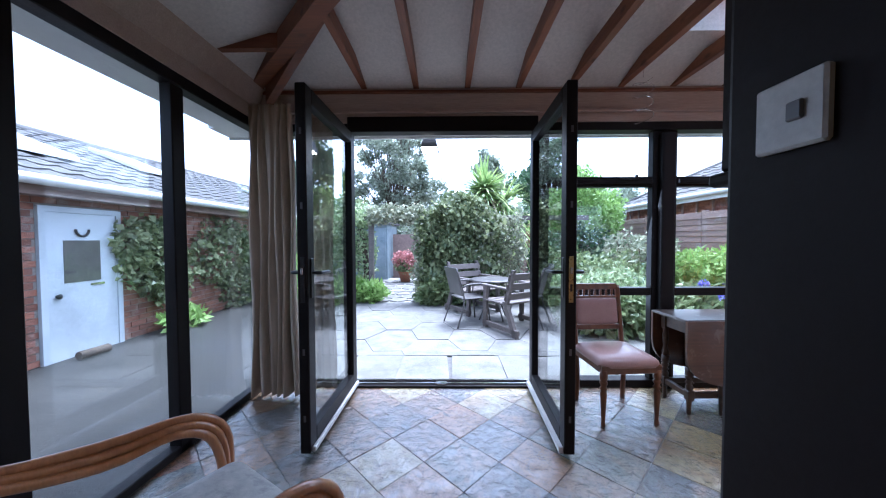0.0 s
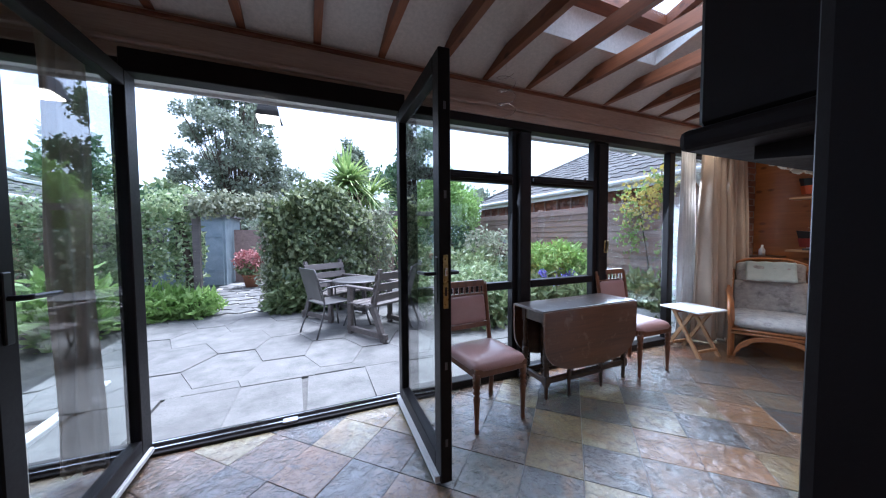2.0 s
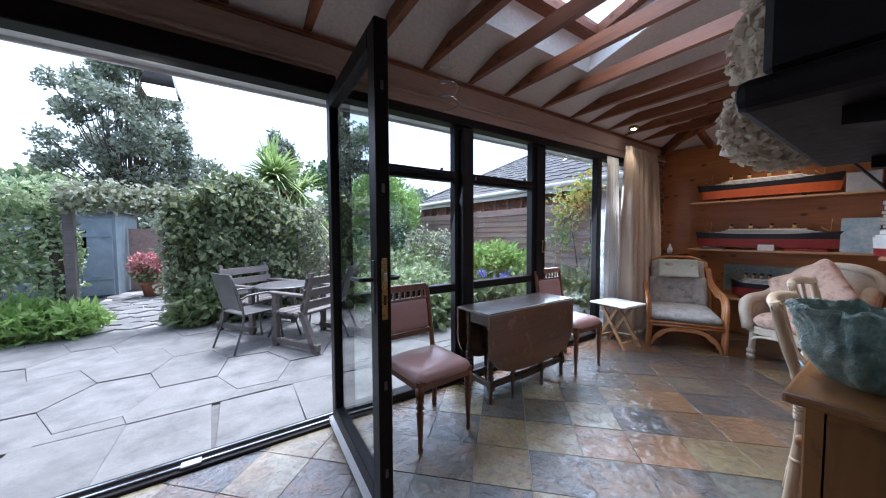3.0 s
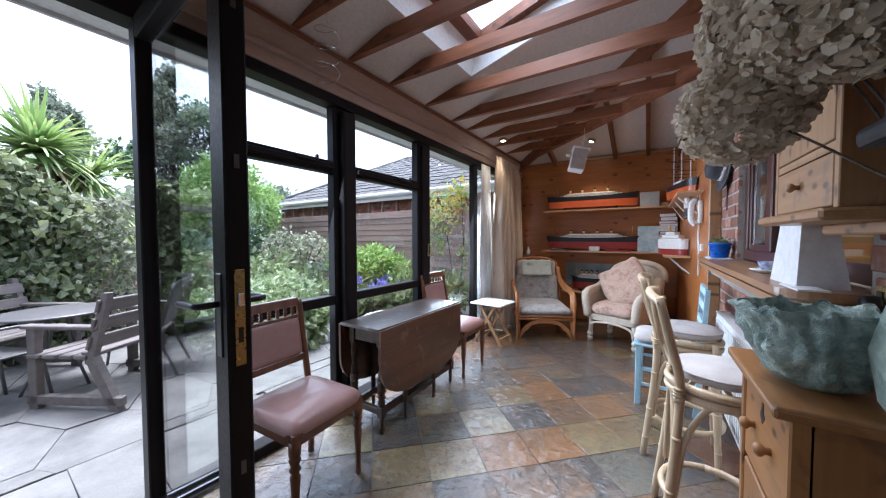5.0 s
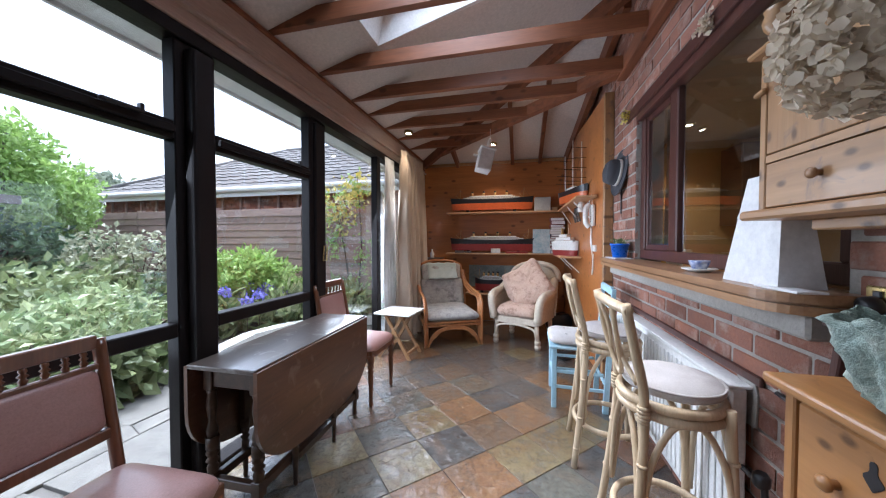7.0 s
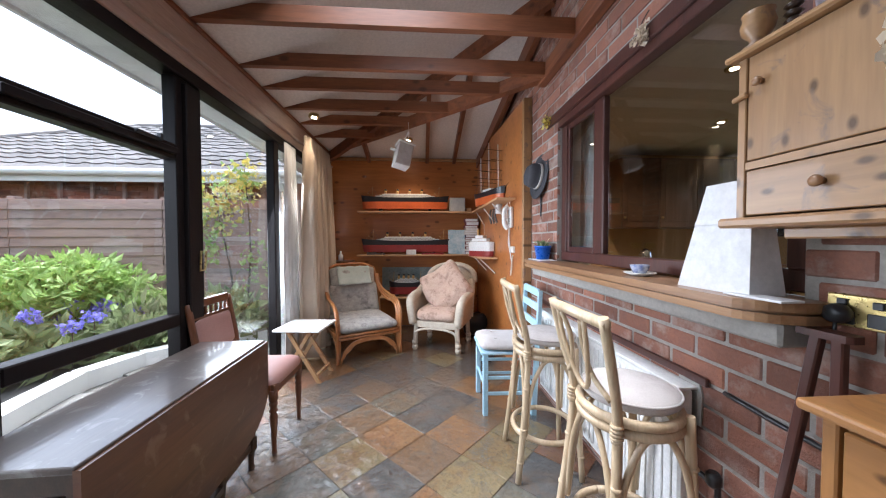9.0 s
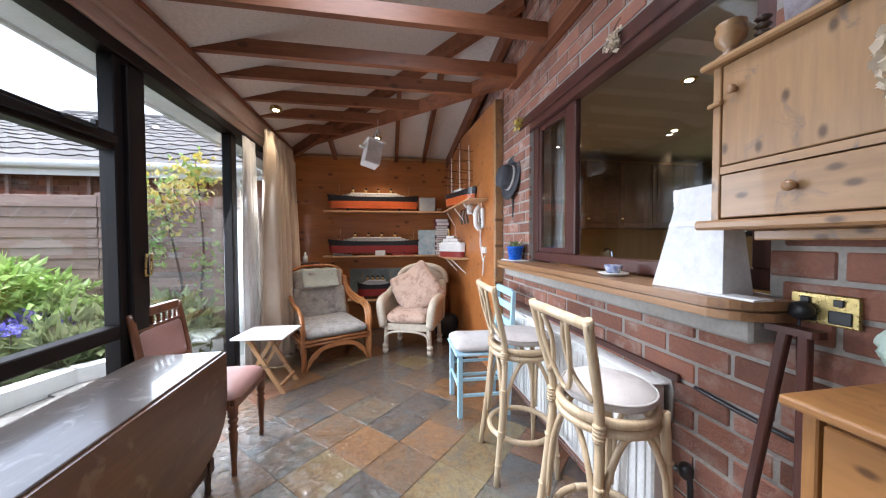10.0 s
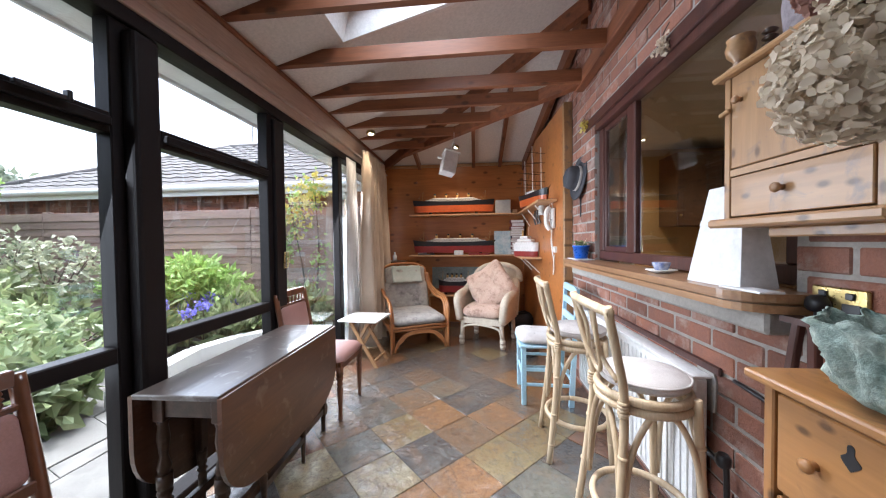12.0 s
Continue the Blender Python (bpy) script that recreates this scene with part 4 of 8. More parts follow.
for y in (-TW + 0.05, TW - 0.05):
    part("stretcher", boxed(-TL + 0.09, y - 0.014, 0.115, TL - 0.09, y + 0.014, 0.155, 0.003), M_DARKWOOD, tb)
    part("apron", boxed(-TL + 0.09, y - 0.011, 0.56, TL - 0.09, y + 0.011, 0.65, 0.003), M_DARKWOOD, tb)
    g = bm_new()
    for x in (-0.22, 0.12):
        turned_leg(g, x, y * 1.22, 0.0, 0.30, 0.02)
        box(g, x - 0.018, y * 1.22 - 0.018, 0.29, x + 0.018, y * 1.22 + 0.018, 0.63, 0.003)
    box(g, -0.22, y * 1.22 - 0.012, 0.12, 0.12, y * 1.22 + 0.012, 0.15)
    part("gate", g, M_DARKWOOD, tb, "hinged gate leg")


def bar_stool(m):
    c = thing("bar_stool", "pale bamboo bar stool with round cream cushion at the counter", "stool", m, "bar stools")
    R, Z = 0.185, 0.66

    def node(b, p, r):
        lathe(b, [(r * 1.0, -0.006), (r * 1.18, 0), (r * 1.0, 0.006)], p, 8)
    for sx in (-1, 1):
        b = tube(bm_new(), [(sx * 0.19, -0.17, 0), (sx * 0.165, -0.15, 0.35), (sx * 0.15, -0.14, Z)], 0.018, 8)
        for z in (0.12, 0.31, 0.5):
            node(b, (sx * (0.19 - 0.06 * z), -0.17 + 0.045 * z, z), 0.018)
        part("leg", b, M_BAMBOO, c)
        b = tube(bm_new(), [(sx * 0.205, 0.215, 0), (sx * 0.17, 0.165, 0.4), (sx * 0.155, 0.15, Z), (sx * 0.18, 0.19, 0.82), (sx * 0.195, 0.235, 0.985)], 0.0185, 8)
        for z, y in ((0.1, 0.202), (0.26, 0.182), (0.46, 0.16), (0.6, 0.154)):
            node(b, (sx * (0.205 - 0.08 * z), y, z), 0.0185)
        part("back_post", b, M_BAMBOO, c)
    for z, r in ((Z - 0.012, 0.017), (Z - 0.045, 0.016)):
        ring = [(R * math.cos(a), R * 0.98 * math.sin(a), z) for a in [i * math.pi / 8 for i in range(17)]]
        part("seat_ring", tube(bm_new(), ring, r, 8, 3), M_BAMBOO, c)
    ring = [(0.205 * math.cos(a), 0.2 * math.sin(a), 0.20) for a in [i * math.pi / 8 for i in range(17)]]
    part("foot_ring", tube(bm_new(), ring, 0.015, 8, 3), M_BAMBOO, c)
    for a in range(4):
        q = Matrix.Rotation(a * math.pi / 2, 4, "Z")
        pts = [q @ Vector(p) for p in ((-0.165, -0.17, 0.22), (-0.13, -0.165, 0.45), (-0.06, -0.165, 0.585), (0.0, -0.17, 0.605), (0.06, -0.165, 0.585), (0.13, -0.165, 0.45), (0.165, -0.17, 0.22))]
        part("arch_brace", tube(bm_new(), pts, 0.0125, 8, 4), M_BAMBOO, c)
    part("top_rail", tube(bm_new(), [(-0.205, 0.225, 0.965), (-0.1, 0.255, 0.975), (0, 0.262, 0.978), (0.1, 0.255, 0.975), (0.205, 0.225, 0.965)], 0.0185, 8), M_BAMBOO, c)
    for sx in (-1, 1):
        part("back_loop", tube(bm_new(), [(sx * 0.15, 0.175, 0.72), (sx * 0.07, 0.2, 0.78), (sx * 0.045, 0.225, 0.88), (sx * 0.075, 0.25, 0.955)], 0.010, 7), M_BAMBOO, c)
    part("back_loop", tube(bm_new(), [(-0.10, 0.252, 0.965), (-0.09, 0.232, 0.86), (-0.05, 0.20, 0.75), (0, 0.187, 0.71), (0.05, 0.20, 0.75), (0.09, 0.232, 0.86), (0.10, 0.252, 0.965)], 0.010, 7), M_BAMBOO, c)
    for sx in (-1, 1):
        b = bm_new()
        for k in range(4):
            lathe(b, [(0.022, -0.005), (0.0245, 0), (0.022, 0.005)], (sx * 0.157, 0.153, Z - 0.05 + k * 0.012), 10)
        part("binding", b, M_BAMBOO, c, "cane binding")
    cu = part("cushion", pillow(bm_new(), 0.183, 0.18, 0.032, pose(0, -0.008, Z + 0.032), 1.0, 0.02), M_PALECUSH, c, "round cream seat cushion", True)
    ring = [(0.181 * math.cos(a), -0.008 + 0.178 * math.sin(a), Z + 0.043) for a in [i * math.pi / 10 for i in range(21)]]
    part("piping", tube(bm_new(), ring, 0.005, 6, 2), M_PALECUSH, cu)
    return c


SLIM = Matrix.Diagonal((0.84, 0.84, 1, 1))
bar_stool(pose(2.02, 0.632, 0, 0, 0, 2) @ SLIM)
bar_stool(pose(2.655, 0.675, 0, 0, 0, -4) @ SLIM)


def rattan_armchair(m, label):
    c = thing("rattan_armchair", label, "armchair", m, "rattan armchairs")
    W, D = 0.30, 0.33
    for sx in (-1, 1):
        for k, off in enumerate((0.0, 0.028, 0.056)):
            x = sx * (W + 0.01 - off * 0.35)
            pts = [(x, -D + off * 0.4, 0.0), (x, -D + off * 0.5, 0.30), (x * 1.02, -D + 0.01 + off, 0.50), (x * 1.03, -D + 0.12 + off, 0.605 - off * 0.55), (x * 1.03, 0.02, 0.63 - off), (x * 0.98, 0.26, 0.70 - off * 0.5), (x * 0.93, 0.34 + off * 0.3, 0.86)]
            part("arm_rod", tube(bm_new(), pts, 0.016, 8, 4), M_CANE, c)
        part("back_leg", tube(bm_new(), [(sx * W, 0.36, 0), (sx * W * 0.98, 0.28, 0.35), (sx * W * 0.95, 0.33, 0.62), (sx * W * 0.9, 0.42, 0.93)], 0.018, 8), M_CANE, c)
        part("side_rail", tube(bm_new(), [(sx * W, -D, 0.27), (sx * W, 0.28, 0.25)], 0.017, 8), M_CANE, c)
        part("side_arch", tube(bm_new(), [(sx * W, -D + 0.02, 0.03), (sx * W, -0.2, 0.2), (sx * W, 0, 0.24), (sx * W, 0.2, 0.2), (sx * W, 0.33, 0.03)], 0.012, 8), M_CANE, c)
    for z in (0.255, 0.29):
        part("front_rail", tube(bm_new(), [(-W, -D, z), (W, -D, z)], 0.015, 8), M_CANE, c)
    for k in range(3):
        part("front_arch", tube(bm_new(), [(-W + 0.02 + 0.022 * k, -D, 0.0 + 0.05 * k), (-W + 0.06 + 0.02 * k, -D, 0.13), (-0.14, -D, 0.215 - 0.012 * k), (0, -D, 0.235 - 0.012 * k), (0.14, -D, 0.215 - 0.012 * k), (W - 0.06 - 0.02 * k, -D, 0.13), (W - 0.02 - 0.022 * k, -D, 0.0 + 0.05 * k)], 0.011, 7, 4), M_CANE, c)
    part("back_rail", tube(bm_new(), [(-W * 0.9, 0.42, 0.93), (-0.15, 0.44, 0.985), (0, 0.445, 0.995), (0.15, 0.44, 0.985), (W * 0.9, 0.42, 0.93)], 0.017, 8), M_CANE, c)
    part("seat_deck", boxed(-W + 0.01, -D + 0.01, 0.275, W - 0.01, 0.30, 0.295), M_CANE, c)
    part("seat_cushion", pillow(bm_new(), W - 0.015, 0.31, 0.07, pose(0, -0.04, 0.36, 2), 0.16, 0.03, seed=3), M_GREYCUSH, c, "grey floral box cushion", True)
    part("back_cushion", pillow(bm_new(), W - 0.03, 0.20, 0.065, pose(0, 0.265, 0.57, 74), 0.2, 0.05, seed=5), M_GREYCUSH, c, "grey floral back cushion", True)
    part("head_cushion", pillow(bm_new(), W - 0.05, 0.13, 0.075, pose(0, 0.335, 0.835, 76), 0.3, 0.05, seed=8), M_GREYCUSH, c, "grey floral head cushion", True)
    return c


ARM = pose(4.535, 2.02, 0, 0, 0, -63) @ Matrix.Diagonal((1.06, 1.0, 0.93, 1))
rattan_armchair(ARM, "varnished rattan armchair with grey floral cushions in the corner")
rattan_armchair(pose(-0.58, 0.81, 0, 0, 0, 150) @ Matrix.Diagonal((1, 1, 0.96, 1)), "varnished rattan armchair with grey cushions beside the yard glazing")


def cloth(bm, fn, nu, nv, thick=0.004):
    """A sheet fn(u, v) with thickness along its normal."""
    g = [[Vector(fn(i / nu, j / nv)) for i in range(nu + 1)] for j in range(nv + 1)]
    faces = []

    def nrm(i, j):
        a = g[j][min(i + 1, nu)] - g[j][max(i - 1, 0)]
        b = g[min(j + 1, nv)][i] - g[max(j - 1, 0)][i]
        return a.cross(b).normalized()
    top = [[bm.verts.new(g[j][i] + nrm(i, j) * thick / 2) for i in range(nu + 1)] for j in range(nv + 1)]
    bot = [[bm.verts.new(g[j][i] - nrm(i, j) * thick / 2) for i in range(nu + 1)] for j in range(nv + 1)]
    for j in range(nv):
        for i in range(nu):
            bm.faces.new((top[j][i], top[j][i + 1], top[j + 1][i + 1], top[j + 1][i])).smooth = True
            bm.faces.new((bot[j][i], bot[j + 1][i], bot[j + 1][i + 1], bot[j][i + 1])).smooth = True
    edge = [(0, i) for i in range(nu)] + [(j, nu) for j in range(nv)] + [(nv, nu - i) for i in range(nu)] + [(nv - j, 0) for j in range(nv)]
    for k, (j, i) in enumerate(edge):
        j2, i2 = edge[(k + 1) % len(edge)]
        bm.faces.new((top[j][i], bot[j][i], bot[j2][i2], top[j2][i2]))
    return bm


tw = bm_new()
cloth(tw, lambda u, v: ((u - 0.5) * 0.36, 0.205 + 0.10 * v + 0.03 * math.sin(v * 3.1) - 0.012 + (0.06 if v > 0.85 else 0), 0.76 + 0.205 * min(v / 0.85, 1) + 0.004 * math.sin(u * 19)), 16, 12, 0.008)
tw.transform(ARM)
tagged(part("chair_towel", tw, M_TOWEL), "pale blue towel draped over the rattan chair's back", "towel")

# wicker chair with its cushions
wc = thing("wicker_armchair", "cream wicker tub chair in the pine-lined corner", "armchair", pose(4.63, 1.10, 0, 0, 0, -112))
for sx in (-1, 1):
    for y, h in ((-0.24, 0.27), (0.22, 0.3)):
        b = tube(bm_new(), [(sx * 0.25, y, 0.0), (sx * 0.235, y, h)], 0.026, 8)
        for z in (0.01, 0.06):
            lathe(b, [(0.028, 0), (0.034, 0.01), (0.034, 0.03), (0.028, 0.04)], (sx * 0.249, y, z), 10)
        part("leg", b, M_WICKER, wc, "wrapped wicker leg")
    part("arm_roll", tube(bm_new(), [(sx * 0.26, -0.27, 0.30), (sx * 0.285, -0.28, 0.50), (sx * 0.30, -0.20, 0.57), (sx * 0.31, 0.05, 0.60), (sx * 0.28, 0.24, 0.72)], 0.048, 10), M_WICKER, wc, "thick woven arm")
    part("side", hexa(bm_new(), [(sx * 0.25, -0.26, 0.27), (sx * 0.28, -0.26, 0.27), (sx * 0.28, 0.24, 0.27), (sx * 0.25, 0.24, 0.27), (sx * 0.28, -0.24, 0.54), (sx * 0.305, -0.24, 0.54), (sx * 0.305, 0.24, 0.60), (sx * 0.28, 0.24, 0.60)]), M_WICKER, wc)
part("apron", boxed(-0.25, -0.27, 0.255, 0.25, -0.245, 0.33, 0.008), M_WICKER, wc, "woven front apron")
part("apron_edge", tube(bm_new(), [(-0.24, -0.262, 0.13), (-0.2, -0.262, 0.22), (0, -0.264, 0.25), (0.2, -0.262, 0.22), (0.24, -0.262, 0.13)], 0.013, 8), M_WICKER, wc)
part("seat_deck", boxed(-0.25, -0.25, 0.30, 0.25, 0.25, 0.325), M_WICKER, wc)
bk = bm_new()
cloth(bk, lambda u, v: (0.30 * math.cos(math.pi * u), 0.20 + 0.10 * math.sin(math.pi * u) + 0.13 * v, 0.30 + (0.40 + 0.20 * math.sin(math.pi * u) ** 0.7) * v), 22, 10, 0.022)
part("backrest", bk, M_WICKER, wc, "rounded woven back")
part("back_roll", tube(bm_new(), [(0.30 * math.cos(math.pi * u), 0.33 + 0.10 * math.sin(math.pi * u), 0.70 + 0.20 * math.sin(math.pi * u) ** 0.7) for u in [i / 12 for i in range(13)]], 0.036, 10, 3), M_WICKER, wc)
part("seat_cushion", pillow(bm_new(), 0.245, 0.25, 0.075, pose(0, -0.05, 0.40, 4), 0.35, 0.10, seed=2), M_ROSECUSH, wc, "puffy rose-print seat cushion", True)
p = pillow(bm_new(), 0.25, 0.25, 0.085, pose(4.63, 1.10, 0, 0, 0, -112) @ pose(0.03, 0.02, 0.66, 66, 0, 0) @ pose(0, 0, 0, 0, 0, 38), 0.26, 0.20, 44, 20, seed=7)
tagged(part("scatter_cushion", p, M_ROSECUSH, smooth=True), "square rose-print cushion propped in the wicker chair", "cushion")

# small white side table on crossed pine legs
st = thing("side_table", "small white-topped side table on crossed pine legs", "table", pose(3.85, 2.37, 0, 0, 0, -6) @ Matrix.Diagonal((1, 1, 0.9, 1)))
part("tabletop", boxed(-0.19, -0.20, 0.495, 0.19, 0.20, 0.515, 0.004), M_WHITE, st)
for x in (-0.13, 0.13):
    for s in (-1, 1):
        part("leg", hexa(bm_new(), [(x - 0.01, s * 0.17 - 0.018, 0), (x + 0.01, s * 0.17 - 0.018, 0), (x + 0.01, s * 0.17 + 0.018, 0), (x - 0.01, s * 0.17 + 0.018, 0), (x - 0.01 + 0.004 * s, -s * 0.10 - 0.018, 0.495), (x + 0.01 + 0.004 * s, -s * 0.10 - 0.018, 0.495), (x + 0.01 + 0.004 * s, -s * 0.10 + 0.018, 0.495), (x - 0.01 + 0.004 * s, -s * 0.10 + 0.018, 0.495)]), M_PINEV, st)
for y in (-0.15, 0.15):
    part("crossbar", boxed(-0.13, y - 0.012, 0.055, 0.13, y + 0.012, 0.085, 0.003), M_PINEV, st)
for y in (-0.09, 0.09):
    part("crossbar", boxed(-0.13, y - 0.012, 0.44, 0.13, y + 0.012, 0.47, 0.003), M_PINEV, st)

# blue chair
bc = thing("painted_chair", "pale blue painted chair with cream tie-on cushion", "chair", pose(3.28, 0.735, 0, 0, 0, 178))
for x in (-0.17, 0.17):
    part("leg", boxed(x - 0.017, -0.185, 0, x + 0.017, -0.15, 0.43, 0.004), M_BLUEPAINT, bc)
    part("back_post", hexa(bm_new(), [(x - 0.016, 0.15, 0), (x + 0.016, 0.15, 0), (x + 0.016, 0.185, 0), (x - 0.016, 0.185, 0), (x - 0.014, 0.20, 0.86), (x + 0.014, 0.20, 0.86), (x + 0.014, 0.225, 0.86), (x - 0.014, 0.225, 0.86)]), M_BLUEPAINT, bc)
    for z in (0.14, 0.25):
        part("stretcher", boxed(x - 0.008, -0.155, z, x + 0.008, 0.155, z + 0.022, 0.003), M_BLUEPAINT, bc)
for y in (-0.17, 0.165):
    part("stretcher", boxed(-0.155, y - 0.008, 0.19, 0.155, y + 0.008, 0.212, 0.003), M_BLUEPAINT, bc)
part("seat", boxed(-0.195, -0.20, 0.425, 0.195, 0.19, 0.445, 0.006), M_BLUEPAINT, bc)
for z in (0.60, 0.72, 0.82):
    part("back_slat", hexa(bm_new(), [(-0.155, 0.18 + (z - 0.5) * 0.05, z), (0.155, 0.18 + (z - 0.5) * 0.05, z), (0.155, 0.195 + (z - 0.5) * 0.05, z), (-0.155, 0.195 + (z - 0.5) * 0.05, z), (-0.155, 0.183 + (z - 0.5) * 0.05, z + 0.05), (0.155, 0.183 + (z - 0.5) * 0.05, z + 0.05), (0.155, 0.198 + (z - 0.5) * 0.05, z + 0.05), (-0.155, 0.198 + (z - 0.5) * 0.05, z + 0.05)]), M_BLUEPAINT, bc)
cu = part("cushion", pillow(bm_new(), 0.195, 0.19, 0.035, pose(0, -0.01, 0.475), 0.3, 0.05, seed=4), M_PALECUSH, bc, "cream buttoned seat cushion", True)
for x, y in ((-0.08, -0.08), (0.08, -0.08), (0.0, 0.07)):
    part("button", lathe(bm_new(), [(0.012, 0), (0.010, 0.008), (0.0, 0.010)], (x, y, 0.503), 10), M_PALECUSH, cu)

# radiator
ra = thing("radiator", "white panel radiator on the brick wall under the counter", "radiator")
part("panel", boxed(2.0, 0.405, 0.12, 3.30, 0.455, 0.69, 0.008), M_WHITE, ra)
for i in range(30):
    x = 2.03 + i * 0.0425
    part("rib", boxed(x, 0.455, 0.15, x + 0.02, 0.461, 0.66, 0.003), M_WHITE, ra)
part("top_grille", boxed(2.0, 0.385, 0.69, 3.30, 0.46, 0.70, 0.002), M_WHITE, ra)
vb = tube(bm_new(), [(1.98, 0.43, 0.44), (1.91, 0.43, 0.44), (1.88, 0.43, 0.42), (1.88, 0.43, 0.0)], 0.009)
lathe(vb, [(0.016, 0), (0.022, 0.01), (0.022, 0.035), (0.014, 0.045)], (1.895, 0.43, 0.435), 12)
part("valve", vb, M_BLACK, ra, "dark radiator valve and pipe")
tagged(part("batten", boxed(1.96, YB + 0.001, 0.715, 3.4, 0.40, 0.745, 0.003), M_WINFR), "dark timber batten fixed along the brick wall", "batten")
tagged(part("wall_rod", tube(bm_new(), [(1.905, 0.39, 0.725), (1.76, 0.39, 0.715), (1.60, 0.39, 0.708)], 0.007, 6), M_BLACK), "thin black rod hung on the brick wall", "rod")

b = prism(bm_new(), [(-0.045, -0.09), (0.02, -0.10), (0.035, -0.03), (0.05, 0.05), (0.02, 0.085), (-0.03, 0.075), (-0.05, 0.02)], 0, 0.006, Matrix.Translation((2.03, YB + 0.008, 0.66)) @ pose(0, 0, 0, 90))
structure("cement_patch", b, M_CONCRETE, "rough cement patch smeared on the brickwork", "patch")


def knob(bm, x, y, z, r=0.018):
    return lathe(bm, [(r * 0.6, 0), (r * 0.5, r * 0.55), (r * 0.95, r), (r, r * 1.4), (r * 0.7, r * 1.8), (0, r * 1.9)], (0, 0, 0), 12, Matrix.Translation((x, y, z)) @ pose(0, 0, 0, -90))


# pine wall cabinet
wcb = thing("wall_cabinet", "stripped pine wall cabinet with one door and a drawer", "cabinet")
X0, X1, YF = 1.36, 1.723, 0.558
part("side", boxed(X0, YB + 0.004, 1.262, X0 + 0.02, YF, 1.648, 0.002), M_PINEV, wcb)
part("side", boxed(X1 - 0.02, YB + 0.004, 1.262, X1, YF, 1.648, 0.002), M_PINEV, wcb)
part("back_panel", boxed(X0 + 0.02, YB + 0.004, 1.262, X1 - 0.02, YB + 0.016, 1.648), M_PINE, wcb)
part("top", boxed(X0 - 0.02, YB + 0.003, 1.648, X1 + 0.022, YF + 0.02, 1.664, 0.005), M_PINE, wcb, "overhanging top board")
part("base", boxed(X0 - 0.02, YB + 0.003, 1.238, X1 + 0.022, YF + 0.03, 1.262, 0.006), M_PINE, wcb, "moulded base board")
part("cleat", boxed(X0 + 0.03, YB + 0.003, 1.212, X1 - 0.04, YF - 0.08, 1.238, 0.004), M_PINE, wcb)
part("mid_rail", boxed(X0 + 0.02, YF - 0.02, 1.378, X1 - 0.02, YF - 0.002, 1.396), M_PINE, wcb)
dr = part("door", boxed(X0 + 0.024, YF - 0.018, 1.399, X1 - 0.024, YF, 1.645, 0.002), M_PINEV, wcb, "plain knotty door")
part("knob", knob(bm_new(), X1 - 0.055, YF, 1.575, 0.011), M_COUNTER, dr, "turned wooden knob")
part("turn_catch", box(bm_new(), -0.018, 0, -0.006, 0.018, 0.012, 0.006, 0.003, pose(X1 - 0.012, YF + 0.001, 1.555, 0, 8)), M_PINE, dr, "wooden turn catch")
dw = part("drawer", boxed(X0 + 0.024, YF - 0.018, 1.268, X1 - 0.024, YF, 1.374, 0.002), M_PINE, wcb, "knotty drawer front")
part("knob", knob(bm_new(), (X0 + X1) / 2 + 0.01, YF, 1.325, 0.012), M_COUNTER, dw, "turned wooden knob")
b = lathe(bm_new(), [(0.028, 0), (0.03, 0.008), (0.016, 0.018), (0.016, 0.028), (0.030, 0.045), (0.033, 0.062), (0.028, 0.08), (0.031, 0.088), (0.026, 0.09)], (1.70, 0.535, 1.664), 18)
tagged(part("wooden_goblet", b, M_PINE), "turned pine egg cup standing on the wall cabinet", "ornament")
b = bm_new()
for k in range(5):
    lathe(b, [(0.008, 0), (0.017, 0.008), (0.008, 0.016)], (1.655, 0.50, 1.664 + k * 0.017), 10)
tagged(part("bead_ornament", b, M_DARKWOOD), "dark beaded ornament standing on the wall cabinet", "ornament")
b = lathe(bm_new(), [(0.04, 0), (0.055, 0.03), (0.06, 0.09), (0.05, 0.16), (0.03, 0.2), (0.034, 0.22)], (1.56, 0.48, 1.664), 18)
tagged(part("stone_jar", b, mat("mottled_stone", (0.34, 0.30, 0.32), (0.20, 0.17, 0.19), 0.6, 40, 120, 0.4)), "mottled grey stone jar on the wall cabinet", "jar")

# hanging cupboard by the doorway, its backlit shade put into the near-black colour
hc = thing("hanging_cupboard", "hanging cupboard with moulded base by the doorway, backlit shade in its colour", "cupboard")
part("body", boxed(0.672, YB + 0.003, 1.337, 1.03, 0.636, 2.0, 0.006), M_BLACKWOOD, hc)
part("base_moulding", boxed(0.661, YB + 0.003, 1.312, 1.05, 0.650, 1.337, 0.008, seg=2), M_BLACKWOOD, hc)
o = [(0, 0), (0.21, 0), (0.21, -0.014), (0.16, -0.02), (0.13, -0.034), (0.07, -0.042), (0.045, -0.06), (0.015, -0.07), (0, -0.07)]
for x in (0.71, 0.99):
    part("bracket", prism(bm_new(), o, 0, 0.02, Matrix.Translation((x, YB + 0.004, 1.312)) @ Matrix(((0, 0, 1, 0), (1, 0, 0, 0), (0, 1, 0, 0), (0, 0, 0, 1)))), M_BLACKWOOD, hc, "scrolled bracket")

